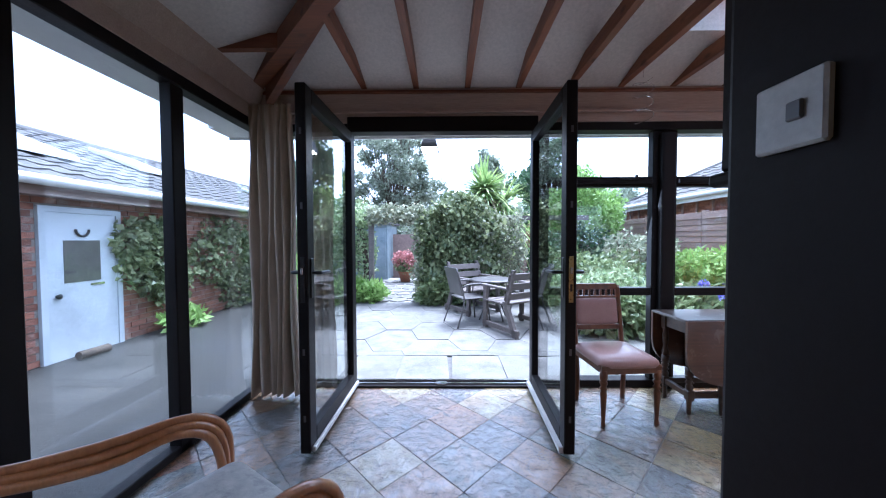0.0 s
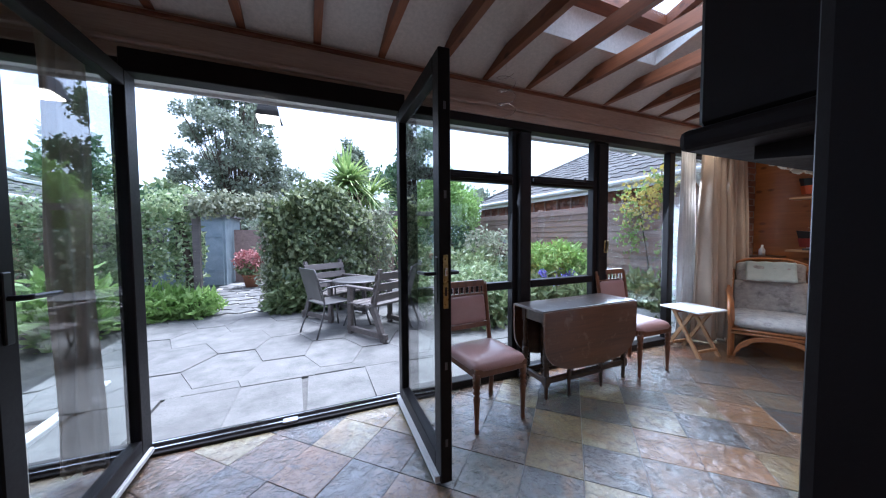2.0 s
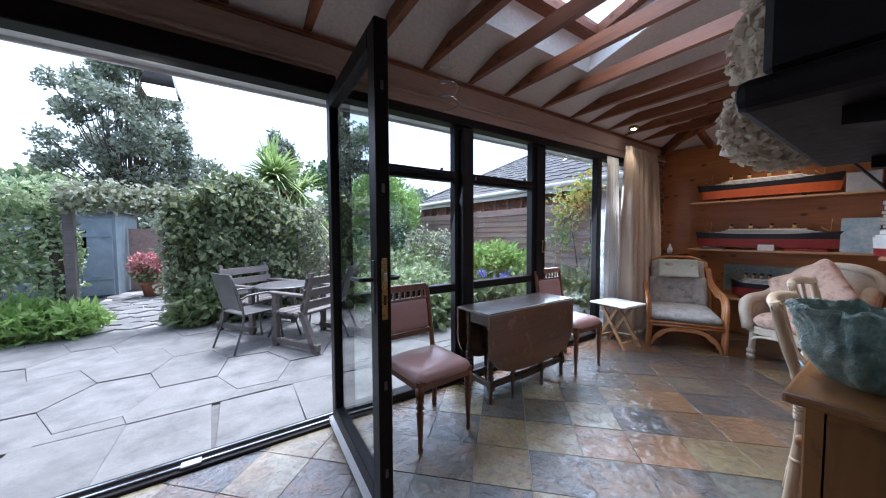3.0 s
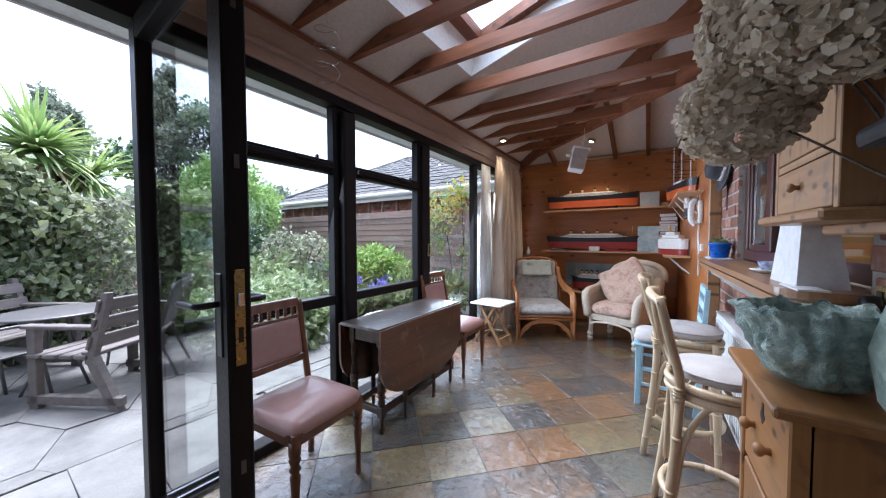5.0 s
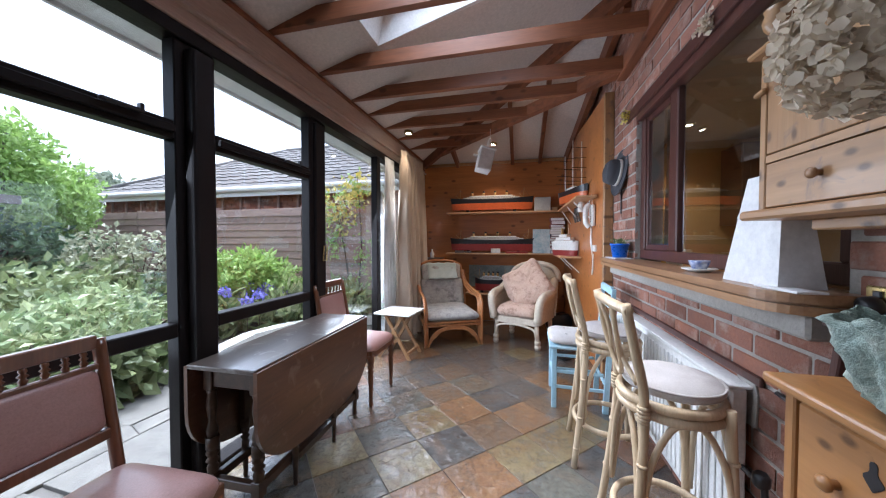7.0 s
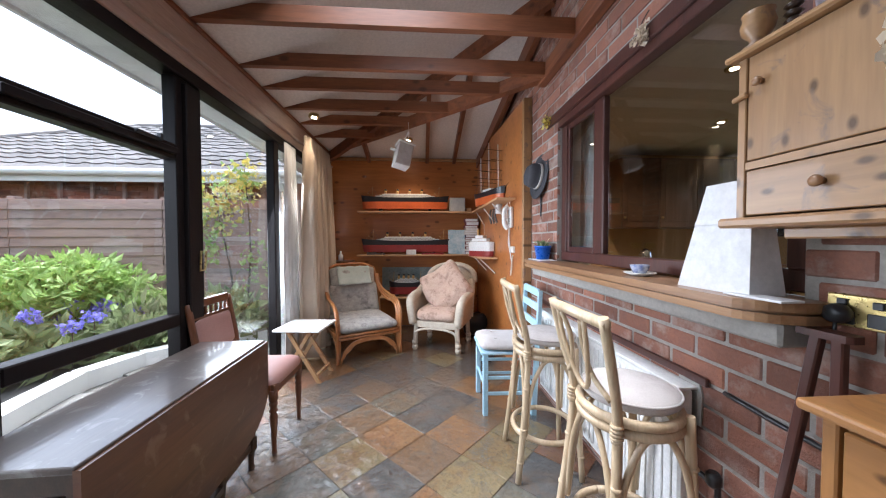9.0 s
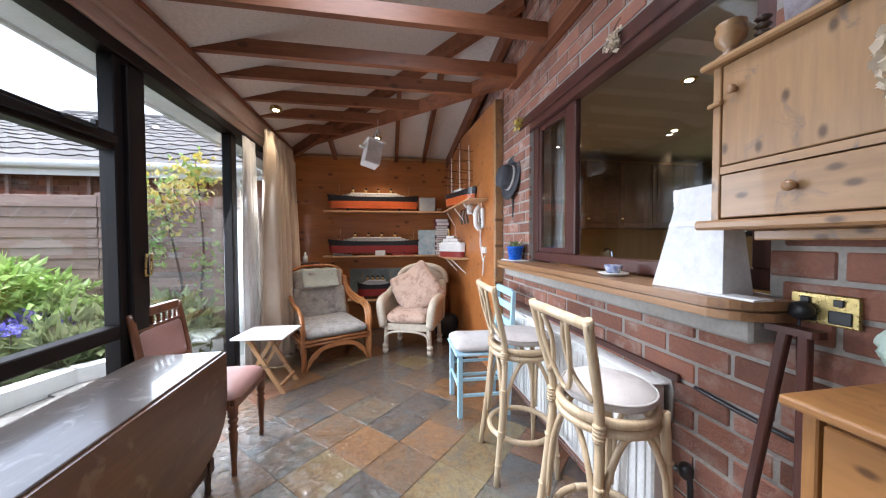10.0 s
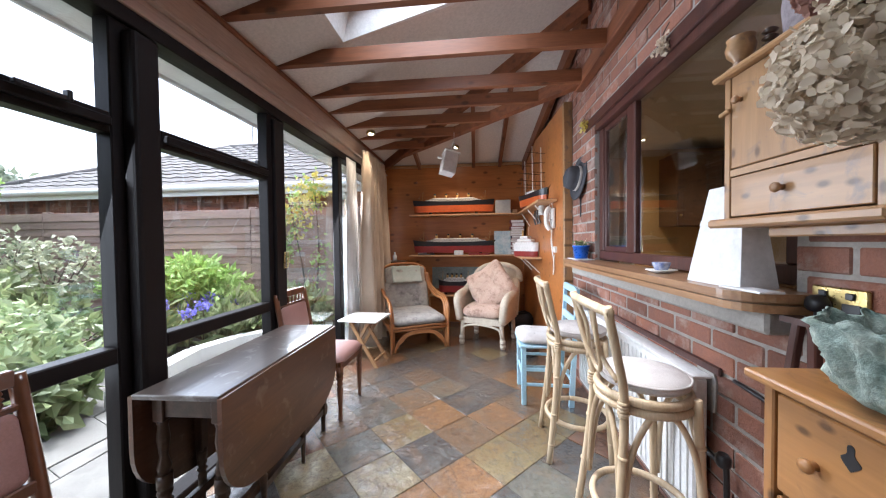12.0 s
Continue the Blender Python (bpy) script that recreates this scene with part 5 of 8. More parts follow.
# pine chest of drawers
ch = thing("chest_of_drawers", "narrow stripped pine chest with turned knobs against the brick wall", "chest")
C0, C1, CF, CZ = 1.16, 1.465, 0.665, 0.915
part("carcass", boxed(C0, YB + 0.01, 0.06, C1, CF - 0.02, CZ, 0.004), M_ORPINEV, ch)
part("top", boxed(C0 - 0.02, YB + 0.006, CZ, C1 + 0.02, CF + 0.025, CZ + 0.02, 0.006, seg=2), M_ORPINE, ch, "overhanging top board")
part("plinth", boxed(C0 - 0.01, YB + 0.008, 0.0, C1 + 0.01, CF + 0.005, 0.07, 0.006), M_ORPINE, ch)
for x0, x1 in ((C0, C0 + 0.022), (C1 - 0.022, C1)):
    part("corner_post", boxed(x0, CF - 0.03, 0.07, x1, CF, CZ, 0.003), M_ORPINEV, ch)
zz = (0.08, 0.285, 0.49, 0.70, 0.905)
for i, (a, b2) in enumerate(zip(zz, zz[1:])):
    d = part("drawer", boxed(C0 + 0.026, CF - 0.022, a + 0.006, C1 - 0.026, CF - 0.003, b2 - 0.006, 0.003), M_ORPINE, ch, "pine drawer front")
    for x in (C0 + 0.10, C1 - 0.10):
        part("knob", knob(bm_new(), x, CF - 0.003, (a + b2) / 2, 0.013), M_ORPINE, d, "turned wooden knob")
    if i == 3:
        part("keyhole", prism(bm_new(), [((0.011 + 0.005 * math.cos(3 * q)) * math.sin(q), (0.017 + 0.005 * math.cos(2 * q)) * math.cos(q)) for q in [-k * math.pi / 12 for k in range(24)]], 0, 0.002, Matrix.Translation(((C0 + C1) / 2, CF - 0.002, (a + b2) / 2 + 0.05)) @ pose(0, 0, 0, 90)), M_BLACK, d, "dark iron escutcheon")

# jade glazed jug with the dried hydrangeas
b = bm_new()
prof0 = [(0.0, 0.0), (0.065, 0), (0.085, 0.012), (0.115, 0.05), (0.138, 0.10), (0.150, 0.155), (0.160, 0.195), (0.152, 0.203), (0.142, 0.19), (0.128, 0.12), (0.05, 0.02), (0.0, 0.02)]
prof = [(p[0] + (q[0] - p[0]) * k / 4, p[1] + (q[1] - p[1]) * k / 4) for p, q in zip(prof0, prof0[1:]) for k in range(4)] + [prof0[-1]]
lathe(b, prof, (1.275, 0.575, CZ + 0.02), 120)
for v in b.verts:
    q = v.co - Vector((1.275, 0.575, CZ + 0.02))
    a = math.atan2(q.y, q.x)
    w = min(1.0, q.z / 0.03)
    k = 0.57 + w * (0.08 * abs(math.sin(a * 5.5 + q.z * 9 + 2.2 * noise.noise(q * 9))) + 0.14 * noise.noise(q * 17) + 0.10 * abs(noise.noise(q * 38)) + 0.03 * noise.noise(q * 80))
    v.co.z = CZ + 0.02 + q.z * (0.70 + w * (0.14 * noise.noise(Vector((math.cos(a) * 2.2, math.sin(a) * 2.2, 4))) + 0.04 * noise.noise(Vector((math.cos(a) * 6, math.sin(a) * 6, q.z * 20)))))
    v.co.x, v.co.y = 1.29 + q.x * k, 0.60 + q.y * k
jug = part("glazed_pot", b, M_GLAZE, smooth=True)
tagged(jug, "lumpy jade-green glazed pot on the pine chest", "pot")
b = lathe(bm_new(), [(0, 0), (0.06, 0), (0.075, 0.03), (0.08, 0.10), (0.065, 0.19), (0.045, 0.25), (0.05, 0.30), (0.045, 0.30), (0.04, 0.25), (0.06, 0.18), (0.07, 0.1), (0.0, 0.02)], (1.085, 0.50, 0.0), 26)
jg = thing("glazed_jug", "tall pale jade jug standing on the pine chest", "jug", pose(0, 0, CZ + 0.0205))
for v in b.verts:
    v.co.x += 0.075
for v in b.verts:
    v.co += Vector((0.006, 0.006, 0)) * noise.noise(v.co * 25)
part("body", b, M_GLAZE, jg, smooth=True)
part("handle", tube(bm_new(), [(1.11, 0.46, 0.25), (1.09, 0.42, 0.22), (1.10, 0.42, 0.14), (1.115, 0.44, 0.10)], 0.009, 8), M_GLAZE, jg, smooth=True)
rg = np.random.default_rng(5)
hy = thing("dried_hydrangeas", "bunch of cream dried hydrangea heads standing in a jade jug", "dried flowers", pose(1.155, 0.56, CZ + 0.06))
heads = [(x - 1.155, y - 0.56, z - CZ - 0.06, r) for x, y, z, r in (
    (1.252, 0.719, 1.445, 0.097), (1.20, 0.69, 1.57, 0.10), (1.13, 0.65, 1.53, 0.10), (1.10, 0.61, 1.64, 0.10), (1.24, 0.67, 1.71, 0.11),
    (1.15, 0.65, 1.71, 0.10), (1.08, 0.57, 1.76, 0.10), (1.18, 0.57, 1.81, 0.11), (1.09, 0.61, 1.51, 0.09), (1.255, 0.715, 1.60, 0.07))]
for i, (x, y, z, r) in enumerate(heads):
    pink = i in (5, 7, 9)
    petals_mesh("flower_head", (x, y, z), r, 1900, 0.0092, M_HYDRAP if pink else M_HYDRA, hy, 20 + i, "faded pink flower head" if pink else "papery cream flower head")
    part("stem", tube(bm_new(), [(-0.09 + 0.004 * i, -0.01, 0.10), (-0.09 + 0.004 * i, 0.0, 0.24), ((x - 0.09) * 0.5, y * 0.4, z * 0.75), (x, y, z)], 0.002, 5), M_BARK, hy)

# slim dark stand with splayed legs beside the chest
bs = thing("wooden_stand", "old dark red-brown wooden stand leaning by the brick wall", "stand", pose(1.615, 0.445, 0))
part("top", prism(bm_new(), [(-0.05, -0.012), (-0.042, -0.020), (0.045, -0.022), (0.055, -0.010), (0.055, 0.010), (0.045, 0.022), (-0.042, 0.020), (-0.05, 0.012)], 0.992, 1.008), M_WINFR, bs, "small worn top board")
for x0, x1, y1 in ((0.018, 0.165, 0.0), (-0.02, 0.0, -0.03)):
    g = bm_new()
    s = Vector((0.011, 0, 0))
    u = Vector((0, 0.010, 0))
    lo, hi = Vector((x1, y1, 0)), Vector((x0, 0, 0.9925))
    hexa(g, [lo - s - u, lo + s - u, lo + s + u, lo - s + u, hi - s - u, hi + s - u, hi + s + u, hi - s + u])
    bmesh.ops.bevel(g, geom=g.edges[:], offset=0.003, segments=1, affect="EDGES")
    part("leg", g, M_WINFR, bs, "squared leg")

# brass double socket with its plug and lead
sk = thing("wall_socket", "brass double socket with a black plug on the brick wall", "socket")
part("plate", boxed(1.535, YB + 0.003, 1.016, 1.655, YB + 0.012, 1.088, 0.003), M_BRASS, sk)
for x in (1.547, 1.605):
    part("rocker", boxed(x + 0.012, YB + 0.012, 1.062, x + 0.030, YB + 0.017, 1.078, 0.002), M_BLACK, sk)
    part("insert", boxed(x, YB + 0.012, 1.022, x + 0.038, YB + 0.014, 1.052, 0.002), M_BLACK, sk)
pl = lathe(bm_new(), [(0.0, 0), (0.020, 0), (0.023, 0.008), (0.020, 0.026), (0.010, 0.032), (0, 0.032)], (0, 0, 0), 18, Matrix.Translation((1.625, YB + 0.014, 1.044)) @ pose(0, 0, 0, -90))
tube(pl, [(1.627, YB + 0.028, 1.025), (1.627, YB + 0.03, 0.95), (1.626, YB + 0.025, 0.75), (1.627, YB + 0.025, 0.4)], 0.0035, 6)
tagged(part("power_plug", pl, M_BLACK), "black round plug with a hanging lead", "plug")

# light switch on the door post
sw = thing("light_switch", "white single light switch on the dark door post", "switch")
part("plate", boxed(0.567, 0.382, 1.322, 0.5785, 0.460, 1.404, 0.003), M_WHITEPL, sw)
part("rocker", boxed(0.562, 0.401, 1.352, 0.5675, 0.419, 1.374, 0.002), M_METALGREY, sw, "small grey rocker")

# white gift bag, blue pot, saucer
gb = thing("paper_bag", "white glossy paper carrier bag standing on the counter", "bag", pose(1.845, 0.458, 1.0635))
part("body", hexa(bm_new(), [(-0.115, -0.052, 0), (0.112, -0.052, 0), (0.112, 0.05, 0), (-0.115, 0.05, 0), (-0.105, -0.008, 0.305), (0.028, -0.008, 0.305), (0.028, 0.036, 0.305), (-0.105, 0.036, 0.305)]), M_PAPER, gb)
part("gusset", hexa(bm_new(), [(0.09, -0.05, 0.0), (0.116, -0.046, 0.0), (0.135, 0.0, 0.0), (0.09, 0.04, 0.0), (0.03, -0.006, 0.30), (0.034, -0.004, 0.30), (0.040, 0.014, 0.30), (0.03, 0.03, 0.30)]), M_PAPER, gb, "folded paper gusset")
part("fold", hexa(bm_new(), [(-0.1, 0.0405, 0.19), (0.06, 0.0405, 0.19), (0.06, 0.044, 0.19), (-0.1, 0.044, 0.19), (-0.1, 0.0385, 0.206), (0.055, 0.0385, 0.206), (0.055, 0.0415, 0.206), (-0.1, 0.0415, 0.206)]), M_PAPER, gb, "turned paper fold")
tagged(part("letter", boxed(1.64, 0.47, 1.0635, 1.78, 0.53, 1.069, 0.001), M_PAPER), "white folded letter on the counter", "letter")
bp = thing("plant_pot", "bright blue plastic pot with small green seedlings on the counter", "plant pot", pose(3.255, 0.455, 1.071))
part("pot", lathe(bm_new(), [(0.0, 0), (0.045, 0), (0.058, 0.085), (0.062, 0.085), (0.062, 0.098), (0.056, 0.098), (0.052, 0.08), (0, 0.08)], n=24), M_BLUEPOT, bp, smooth=False)
r5 = np.random.default_rng(2)
leaves_mesh("seedlings", np.column_stack([r5.normal(0, 0.022, 150), r5.normal(0, 0.022, 150), 0.085 + r5.random(150) * 0.035]), 0.014, M_MIDLEAF, bp, 3, -0.6)
part("stick", tube(bm_new(), [(0.0, 0.0, 0.08), (-0.07, -0.02, 0.15)], 0.002, 5), M_BAMBOO, bp)
cl = bm_new()
cloth(cl, lambda u, v: (3.13 + 0.25 * u, 0.40 + 0.12 * v, 1.0665 + 0.003 * math.sin(u * 21) * math.sin(v * 9)), 14, 6, 0.004)
tagged(part("napkin", cl, M_PAPER), "crumpled white napkin under the blue pot", "napkin")
ss = thing("teacup", "blue and white cup on a saucer on the counter", "cup", pose(2.22, 0.45, 1.0632))
part("saucer", lathe(bm_new(), [(0, 0), (0.03, 0), (0.06, 0.012), (0.058, 0.015), (0.028, 0.004), (0, 0.004)], n=24), M_WHITEPL, ss)
part("cup", lathe(bm_new(), [(0, 0.005), (0.02, 0.005), (0.032, 0.03), (0.036, 0.045), (0.033, 0.045), (0.018, 0.012), (0, 0.012)], n=24), mat("blue_china", (0.60, 0.62, 0.68), (0.10, 0.14, 0.34), 0.2, 60), ss)

# hat on the brickwork
ht = lathe(bm_new(), [(0, 0.115), (0.05, 0.118), (0.078, 0.105), (0.086, 0.07), (0.09, 0.012), (0.145, 0.006), (0.158, 0.014), (0.16, 0.010), (0.145, 0.0), (0.08, 0.003), (0, 0.003)], n=36)
for v in ht.verts:
    v.co.y *= 1.12
    if v.co.z > 0.09:
        v.co.z -= 0.02 * max(0, 1 - abs(v.co.x) / 0.05)
HATM = Matrix.Translation((3.47, YB + 0.012, 1.715)) @ pose(0, 0, 0, -82, 0, 4)
hat = thing("felt_hat", "charcoal felt hat with pale band hung on the brick wall", "hat", HATM)
part("crown", ht, M_FELT, hat, smooth=True)
band = lathe(bm_new(), [(0.0905, 0.014), (0.0915, 0.015), (0.0905, 0.034), (0.0895, 0.034)], n=36)
for v in band.verts:
    v.co.y *= 1.12
part("band", band, M_PALECUSH, hat, "pale ribbon band")
tagged(part("strap", boxed(3.455, YB + 0.004, 1.40, 3.47, YB + 0.010, 1.66), M_FELT), "dark leather strap hanging below the hat", "strap")


def dried_bunch(x, z):
    d = thing("dried_flowers", "small dried flower bunch hanging from a nail above the hatch", "dried flowers", pose(x, YB + 0.03, z), "hanging bunches")
    r = np.random.default_rng(int(x * 100))
    leaves_mesh("petals", r.normal(0, 0.016, (90, 3)) * (1, 0.7, 1), 0.020, M_YELLOWFL if x > 3 else M_HYDRA, d, 9, 0.3, 1.2)
    part("stalk", tube(bm_new(), [(0, 0, 0), (0.004, -0.004, 0.05), (-0.02, -0.018, 0.09)], 0.0025, 5), M_BARK, d)
    return d


dried_bunch(2.28, 2.075)
dried_bunch(3.30, 2.09)

# telephone with its flex, and socket
tp = thing("wall_telephone", "white wall telephone with curly flex on the pine boarding", "telephone", pose(4.0, 0.468, 1.43))
part("cradle", boxed(-0.045, 0, -0.10, 0.045, 0.035, 0.10, 0.012, seg=2), M_WHITEPL, tp)
part("handset", tube(bm_new(), [(0.0, 0.045, -0.11), (0, 0.075, -0.07), (0, 0.08, 0), (0, 0.075, 0.07), (0, 0.045, 0.11)], 0.024, 8), M_WHITEPL, tp, smooth=True)
for i in range(4):
    for j in range(3):
        part("key", boxed(-0.03 + j * 0.01, 0.035, -0.06 + i * 0.014, -0.023 + j * 0.01, 0.038, -0.051 + i * 0.014), M_METALGREY, tp)
part("flex", tube(bm_new(), [(0.02, 0.02, -0.10), (0.06, 0.02, -0.24), (-0.01, 0.02, -0.36), (-0.06, 0.02, -0.46), (-0.02, 0.02, -0.56), (-0.10, 0.03, -0.40), (-0.16, 0.04, -0.36)], 0.006, 6), M_WHITEPL, tp, "white flex")
part("flex", tube(bm_new(), [(0.0, 0.02, 0.10), (0.05, 0.02, 0.20), (0.09, 0.03, 0.10), (0.07, 0.02, -0.1), (0.02, 0.02, -0.25), (0.0, 0.02, -0.33)], 0.004, 6), M_WHITEPL, tp, "white flex")
tagged(part("wall_socket", boxed(3.93, 0.455, 1.09, 4.02, 0.483, 1.15, 0.003), M_WHITEPL), "white plastic telephone socket on the pine boarding", "socket")

# ---- shelves and model ships in the corner ----


def shelf(name, boxes, label):
    b = bm_new()
    for q in boxes:
        box(b, *q, bev=0.002)
    return tagged(part(name, b, M_SHELF), label, "shelf")


SX = XE - 0.03
shelf("wall_shelf", [(5.27, 0.55, 1.585, SX, 2.20, 1.605)], "pine shelf along the end wall carrying a model liner")
shelf("wall_shelf", [(3.85, 0.48, 1.583, 5.27, 0.66, 1.603)], "pine shelf along the boarded side wall")
shelf("wall_shelf", [(5.22, 0.55, 1.0, SX, 2.20, 1.02)], "pine shelf along the end wall crowded with models")
shelf("wall_shelf", [(4.45, 0.50, 0.998, 5.22, 0.72, 1.018)], "short pine shelf in the corner")
shelf("wall_shelf", [(5.2, 0.66, 0.43, SX, 1.91, 0.45)], "low pine shelf behind the armchairs")
for x in (4.15, 4.6, 5.1):
    b = beam(bm_new(), (x, side_y(x), 1.40), (x, 0.63, 1.568), 0.012, 0.016)
    tagged(part("shelf_bracket", b, M_WHITEPL), "white metal shelf bracket", "bracket", "shelf brackets")
for x in (4.6, 5.0):
    b = beam(bm_new(), (x, side_y(x), 0.82), (x, 0.67, 0.984), 0.012, 0.016)
    tagged(part("shelf_bracket", b, M_WHITEPL), "white metal shelf bracket", "bracket", "shelf brackets")


def hull(bm, L, B, z0, z1, sheer=0.0, n=28, tuck=0.9):
    """A ship's hull along x from -L/2 to L/2 between two waterlines."""
    lo, hi = [], []
    for i in range(n + 1):
        t = i / n * 2 - 1
        w = max(0.02, 1 - abs(t) ** 5) ** 0.7
        x = t * L / 2
        lift = sheer * abs(t) ** 3
        lo.append(((x * 0.97, -B * w * tuck, z0), (x * 0.97, B * w * tuck, z0)))
        hi.append(((x, -B * w, z1 + lift), (x, B * w, z1 + lift)))
    rows = [[bm.verts.new(p) for p in (a[0], b[0], b[1], a[1])] for a, b in zip(lo, hi)]
    for r, s in zip(rows, rows[1:]):
        for k in range(4):
            bm.faces.new((r[k], r[(k + 1) % 4], s[(k + 1) % 4], s[k]))
    bm.faces.new(rows[0])
    bm.faces.new(rows[-1][::-1])
    return bm


def liner(m, L, label, lower, lname, tall=1.5):
    s = thing("model_liner", label, "model ship", m @ Matrix.Diagonal((1, 1.2, tall, 1)), "model ocean liners")
    part("hull", hull(bm_new(), L, 0.05, 0.086, 0.125, 0.02, 28, 0.99), M_HULLBLACK, s, "black upper hull")
    part("keel_hull", hull(bm_new(), L * 0.98, 0.0495, 0.022, 0.0858, 0, 28, 0.93), lower, s, lname)
    for x in (-L * 0.28, L * 0.28):
        part("stand", boxed(x - 0.02, -0.03, 0, x + 0.02, 0.03, 0.026), M_BLACK, s)
    for z, a, w in ((0.1255, 0.36, 0.042), (0.134, 0.335, 0.040), (0.1425, 0.29, 0.034), (0.151, 0.26, 0.028)):
        d = part("deck", boxed(-L * a, -w, z, L * a, w, z + 0.004, 0.001), M_WHITE, s, "white superstructure deck")
        part("deck_wall", boxed(-L * a + 0.02, -w + 0.006, z + 0.004, L * a - 0.02, w - 0.006, z + 0.0085), M_METALGREY if z < 0.15 else M_WHITE, d)
    for i in range(14):
        x = -L * 0.24 + i * L * 0.48 / 13
        part("lifeboat", tube(bm_new(), [(x - 0.016, -0.030, 0.1595), (x, -0.033, 0.158), (x + 0.016, -0.030, 0.1595)], 0.004, 6), M_WHITE, s)
    for i in range(4):
        x = -L * 0.185 + i * L * 0.137
        f = part("funnel", lathe(bm_new(), [(0.016, 0), (0.016, 0.030)], (0, 0, 0), 14, Matrix.Translation((x, 0, 0.158)) @ pose(0, 0, 0, 0, -6)), M_FUNNEL, s, "buff funnel with black top")
        part("funnel_cap", lathe(bm_new(), [(0.0165, 0.030), (0.0165, 0.044), (0.0, 0.044)], (0, 0, 0), 14, Matrix.Translation((x, 0, 0.158)) @ pose(0, 0, 0, 0, -6)), M_BLACK, f)
    for x in (-L * 0.38, L * 0.38):
        part("mast", tube(bm_new(), [(x, 0, 0.12), (x - 0.012, 0, 0.225)], 0.0028, 5), M_FUNNEL, s)
        for t in (-0.09, 0.09):
            part("rigging", tube(bm_new(), [(x + t, 0, 0.13), (x - 0.012, 0, 0.222)], 0.0009, 3), M_METALGREY, s)
        part("derrick", tube(bm_new(), [(x, 0, 0.135), (x + 0.06, 0, 0.17)], 0.002, 5), M_FUNNEL, s)
    return s


liner(pose(5.37, 1.565, 1.605, 0, 0, 90), 1.195, "large model ocean liner with orange lower hull on the upper shelf", M_HULLORANGE, "orange lower hull")
liner(pose(5.36, 1.53, 1.02, 0, 0, 90), 1.265, "large model ocean liner with dark red lower hull on the shelf", M_HULLRED, "dark red lower hull")
liner(pose(5.33, 1.55, 0.45, 0, 0, 90), 0.48, "small model liner on the low shelf behind the chairs", M_HULLRED, "red lower hull")

sv = thing("model_sailing_ship", "three-masted model sailing ship with orange hull on the corner shelf", "model ship", pose(4.52, 0.585, 1.603, 0, 0, 16) @ Matrix.Diagonal((1.15, 1.3, 1.25, 1)))
part("keel_hull", hull(bm_new(), 0.56, 0.05, 0.01, 0.075), M_HULLORANGE, sv, "orange lower hull")
part("hull", hull(bm_new(), 0.60, 0.055, 0.0752, 0.115, 0.02), M_HULLBLACK, sv, "black upper hull")
part("deck_house", boxed(-0.08, -0.025, 0.115, 0.1, 0.025, 0.145, 0.002), M_WHITE, sv)
part("bowsprit", tube(bm_new(), [(-0.28, 0, 0.12), (-0.42, 0, 0.17)], 0.004, 5), M_COUNTER, sv)
for x, h in ((-0.18, 0.50), (0.0, 0.56), (0.17, 0.46)):
    mt = part("mast", tube(bm_new(), [(x, 0, 0.11), (x + 0.01, 0, h)], 0.0045, 6), M_WHITE, sv)
    for k in range(4):
        z = 0.2 + k * (h - 0.22) / 3.4
        part("yard", tube(bm_new(), [(x, -0.09 + 0.012 * k, z), (x, 0.09 - 0.012 * k, z)], 0.0025, 5), M_DARKWOOD, mt)
    for y in (-0.05, 0.05):
        part("rigging", tube(bm_new(), [(x + 0.03, y, 0.115), (x + 0.008, 0, h * 0.93)], 0.001, 3), M_METALGREY, sv)

rf = thing("model_ferry", "white and red model ferry in the corner of the shelf", "model ship", pose(4.74, 0.635, 1.018, 0, 0, 40) @ Matrix.Diagonal((0.85, 0.9, 1.45, 1)))
part("hull", hull(bm_new(), 0.46, 0.06, 0.045, 0.10, 0.02), M_WHITE, rf, "white upper hull")
part("keel_hull", hull(bm_new(), 0.44, 0.056, 0.0, 0.0448), M_HULLRED, rf, "red lower hull")
for z, a in ((0.10, 0.17), (0.125, 0.13), (0.15, 0.07)):
    part("deck", boxed(-a, -0.04, z, a, 0.04, z + 0.022, 0.002), M_WHITE, rf)
part("funnel", lathe(bm_new(), [(0.016, 0), (0.014, 0.05)], (0.05, 0, 0.172), 12), M_FUNNEL, rf)
part("mast", tube(bm_new(), [(-0.06, 0, 0.17), (-0.06, 0, 0.25)], 0.003, 5), M_WHITE, rf)

rs = random.Random(3)
bz = 1.0205
hues = (("dark red", (0.26, 0.04, 0.05)), ("cream", (0.60, 0.57, 0.50)), ("navy", (0.06, 0.07, 0.14)), ("maroon", (0.20, 0.035, 0.05)), ("pale", (0.55, 0.52, 0.48)))
for i, (k, h) in enumerate(((2, 0.04), (1, 0.03), (0, 0.035), (4, 0.028), (3, 0.04), (1, 0.03), (0, 0.028), (2, 0.034), (1, 0.03), (4, 0.036), (1, 0.028), (0, 0.035), (3, 0.05), (3, 0.045))):
    a, c = rs.uniform(-0.02, 0.02), rs.uniform(-0.012, 0.012)
    bk = thing("book", hues[k][0] + " bound book in the pile on the shelf", "book", group="book pile")
    part("cover", boxed(5.29 + a, 0.575 + c, bz, 5.45 + a, 0.75 + c, bz + h - 0.001, 0.001), mat("book_cloth", hues[k][1]), bk)
    part("pages", boxed(5.287 + a, 0.58 + c, bz + 0.004, 5.296 + a, 0.745 + c, bz + h - 0.006), M_PAPER, bk, "pale page edges")
    bz += h
pb = thing("picture_book", "blue seascape picture card leaning on the boarding", "picture", pose(5.31, 0.865, 1.0212, 0, 7, 0))
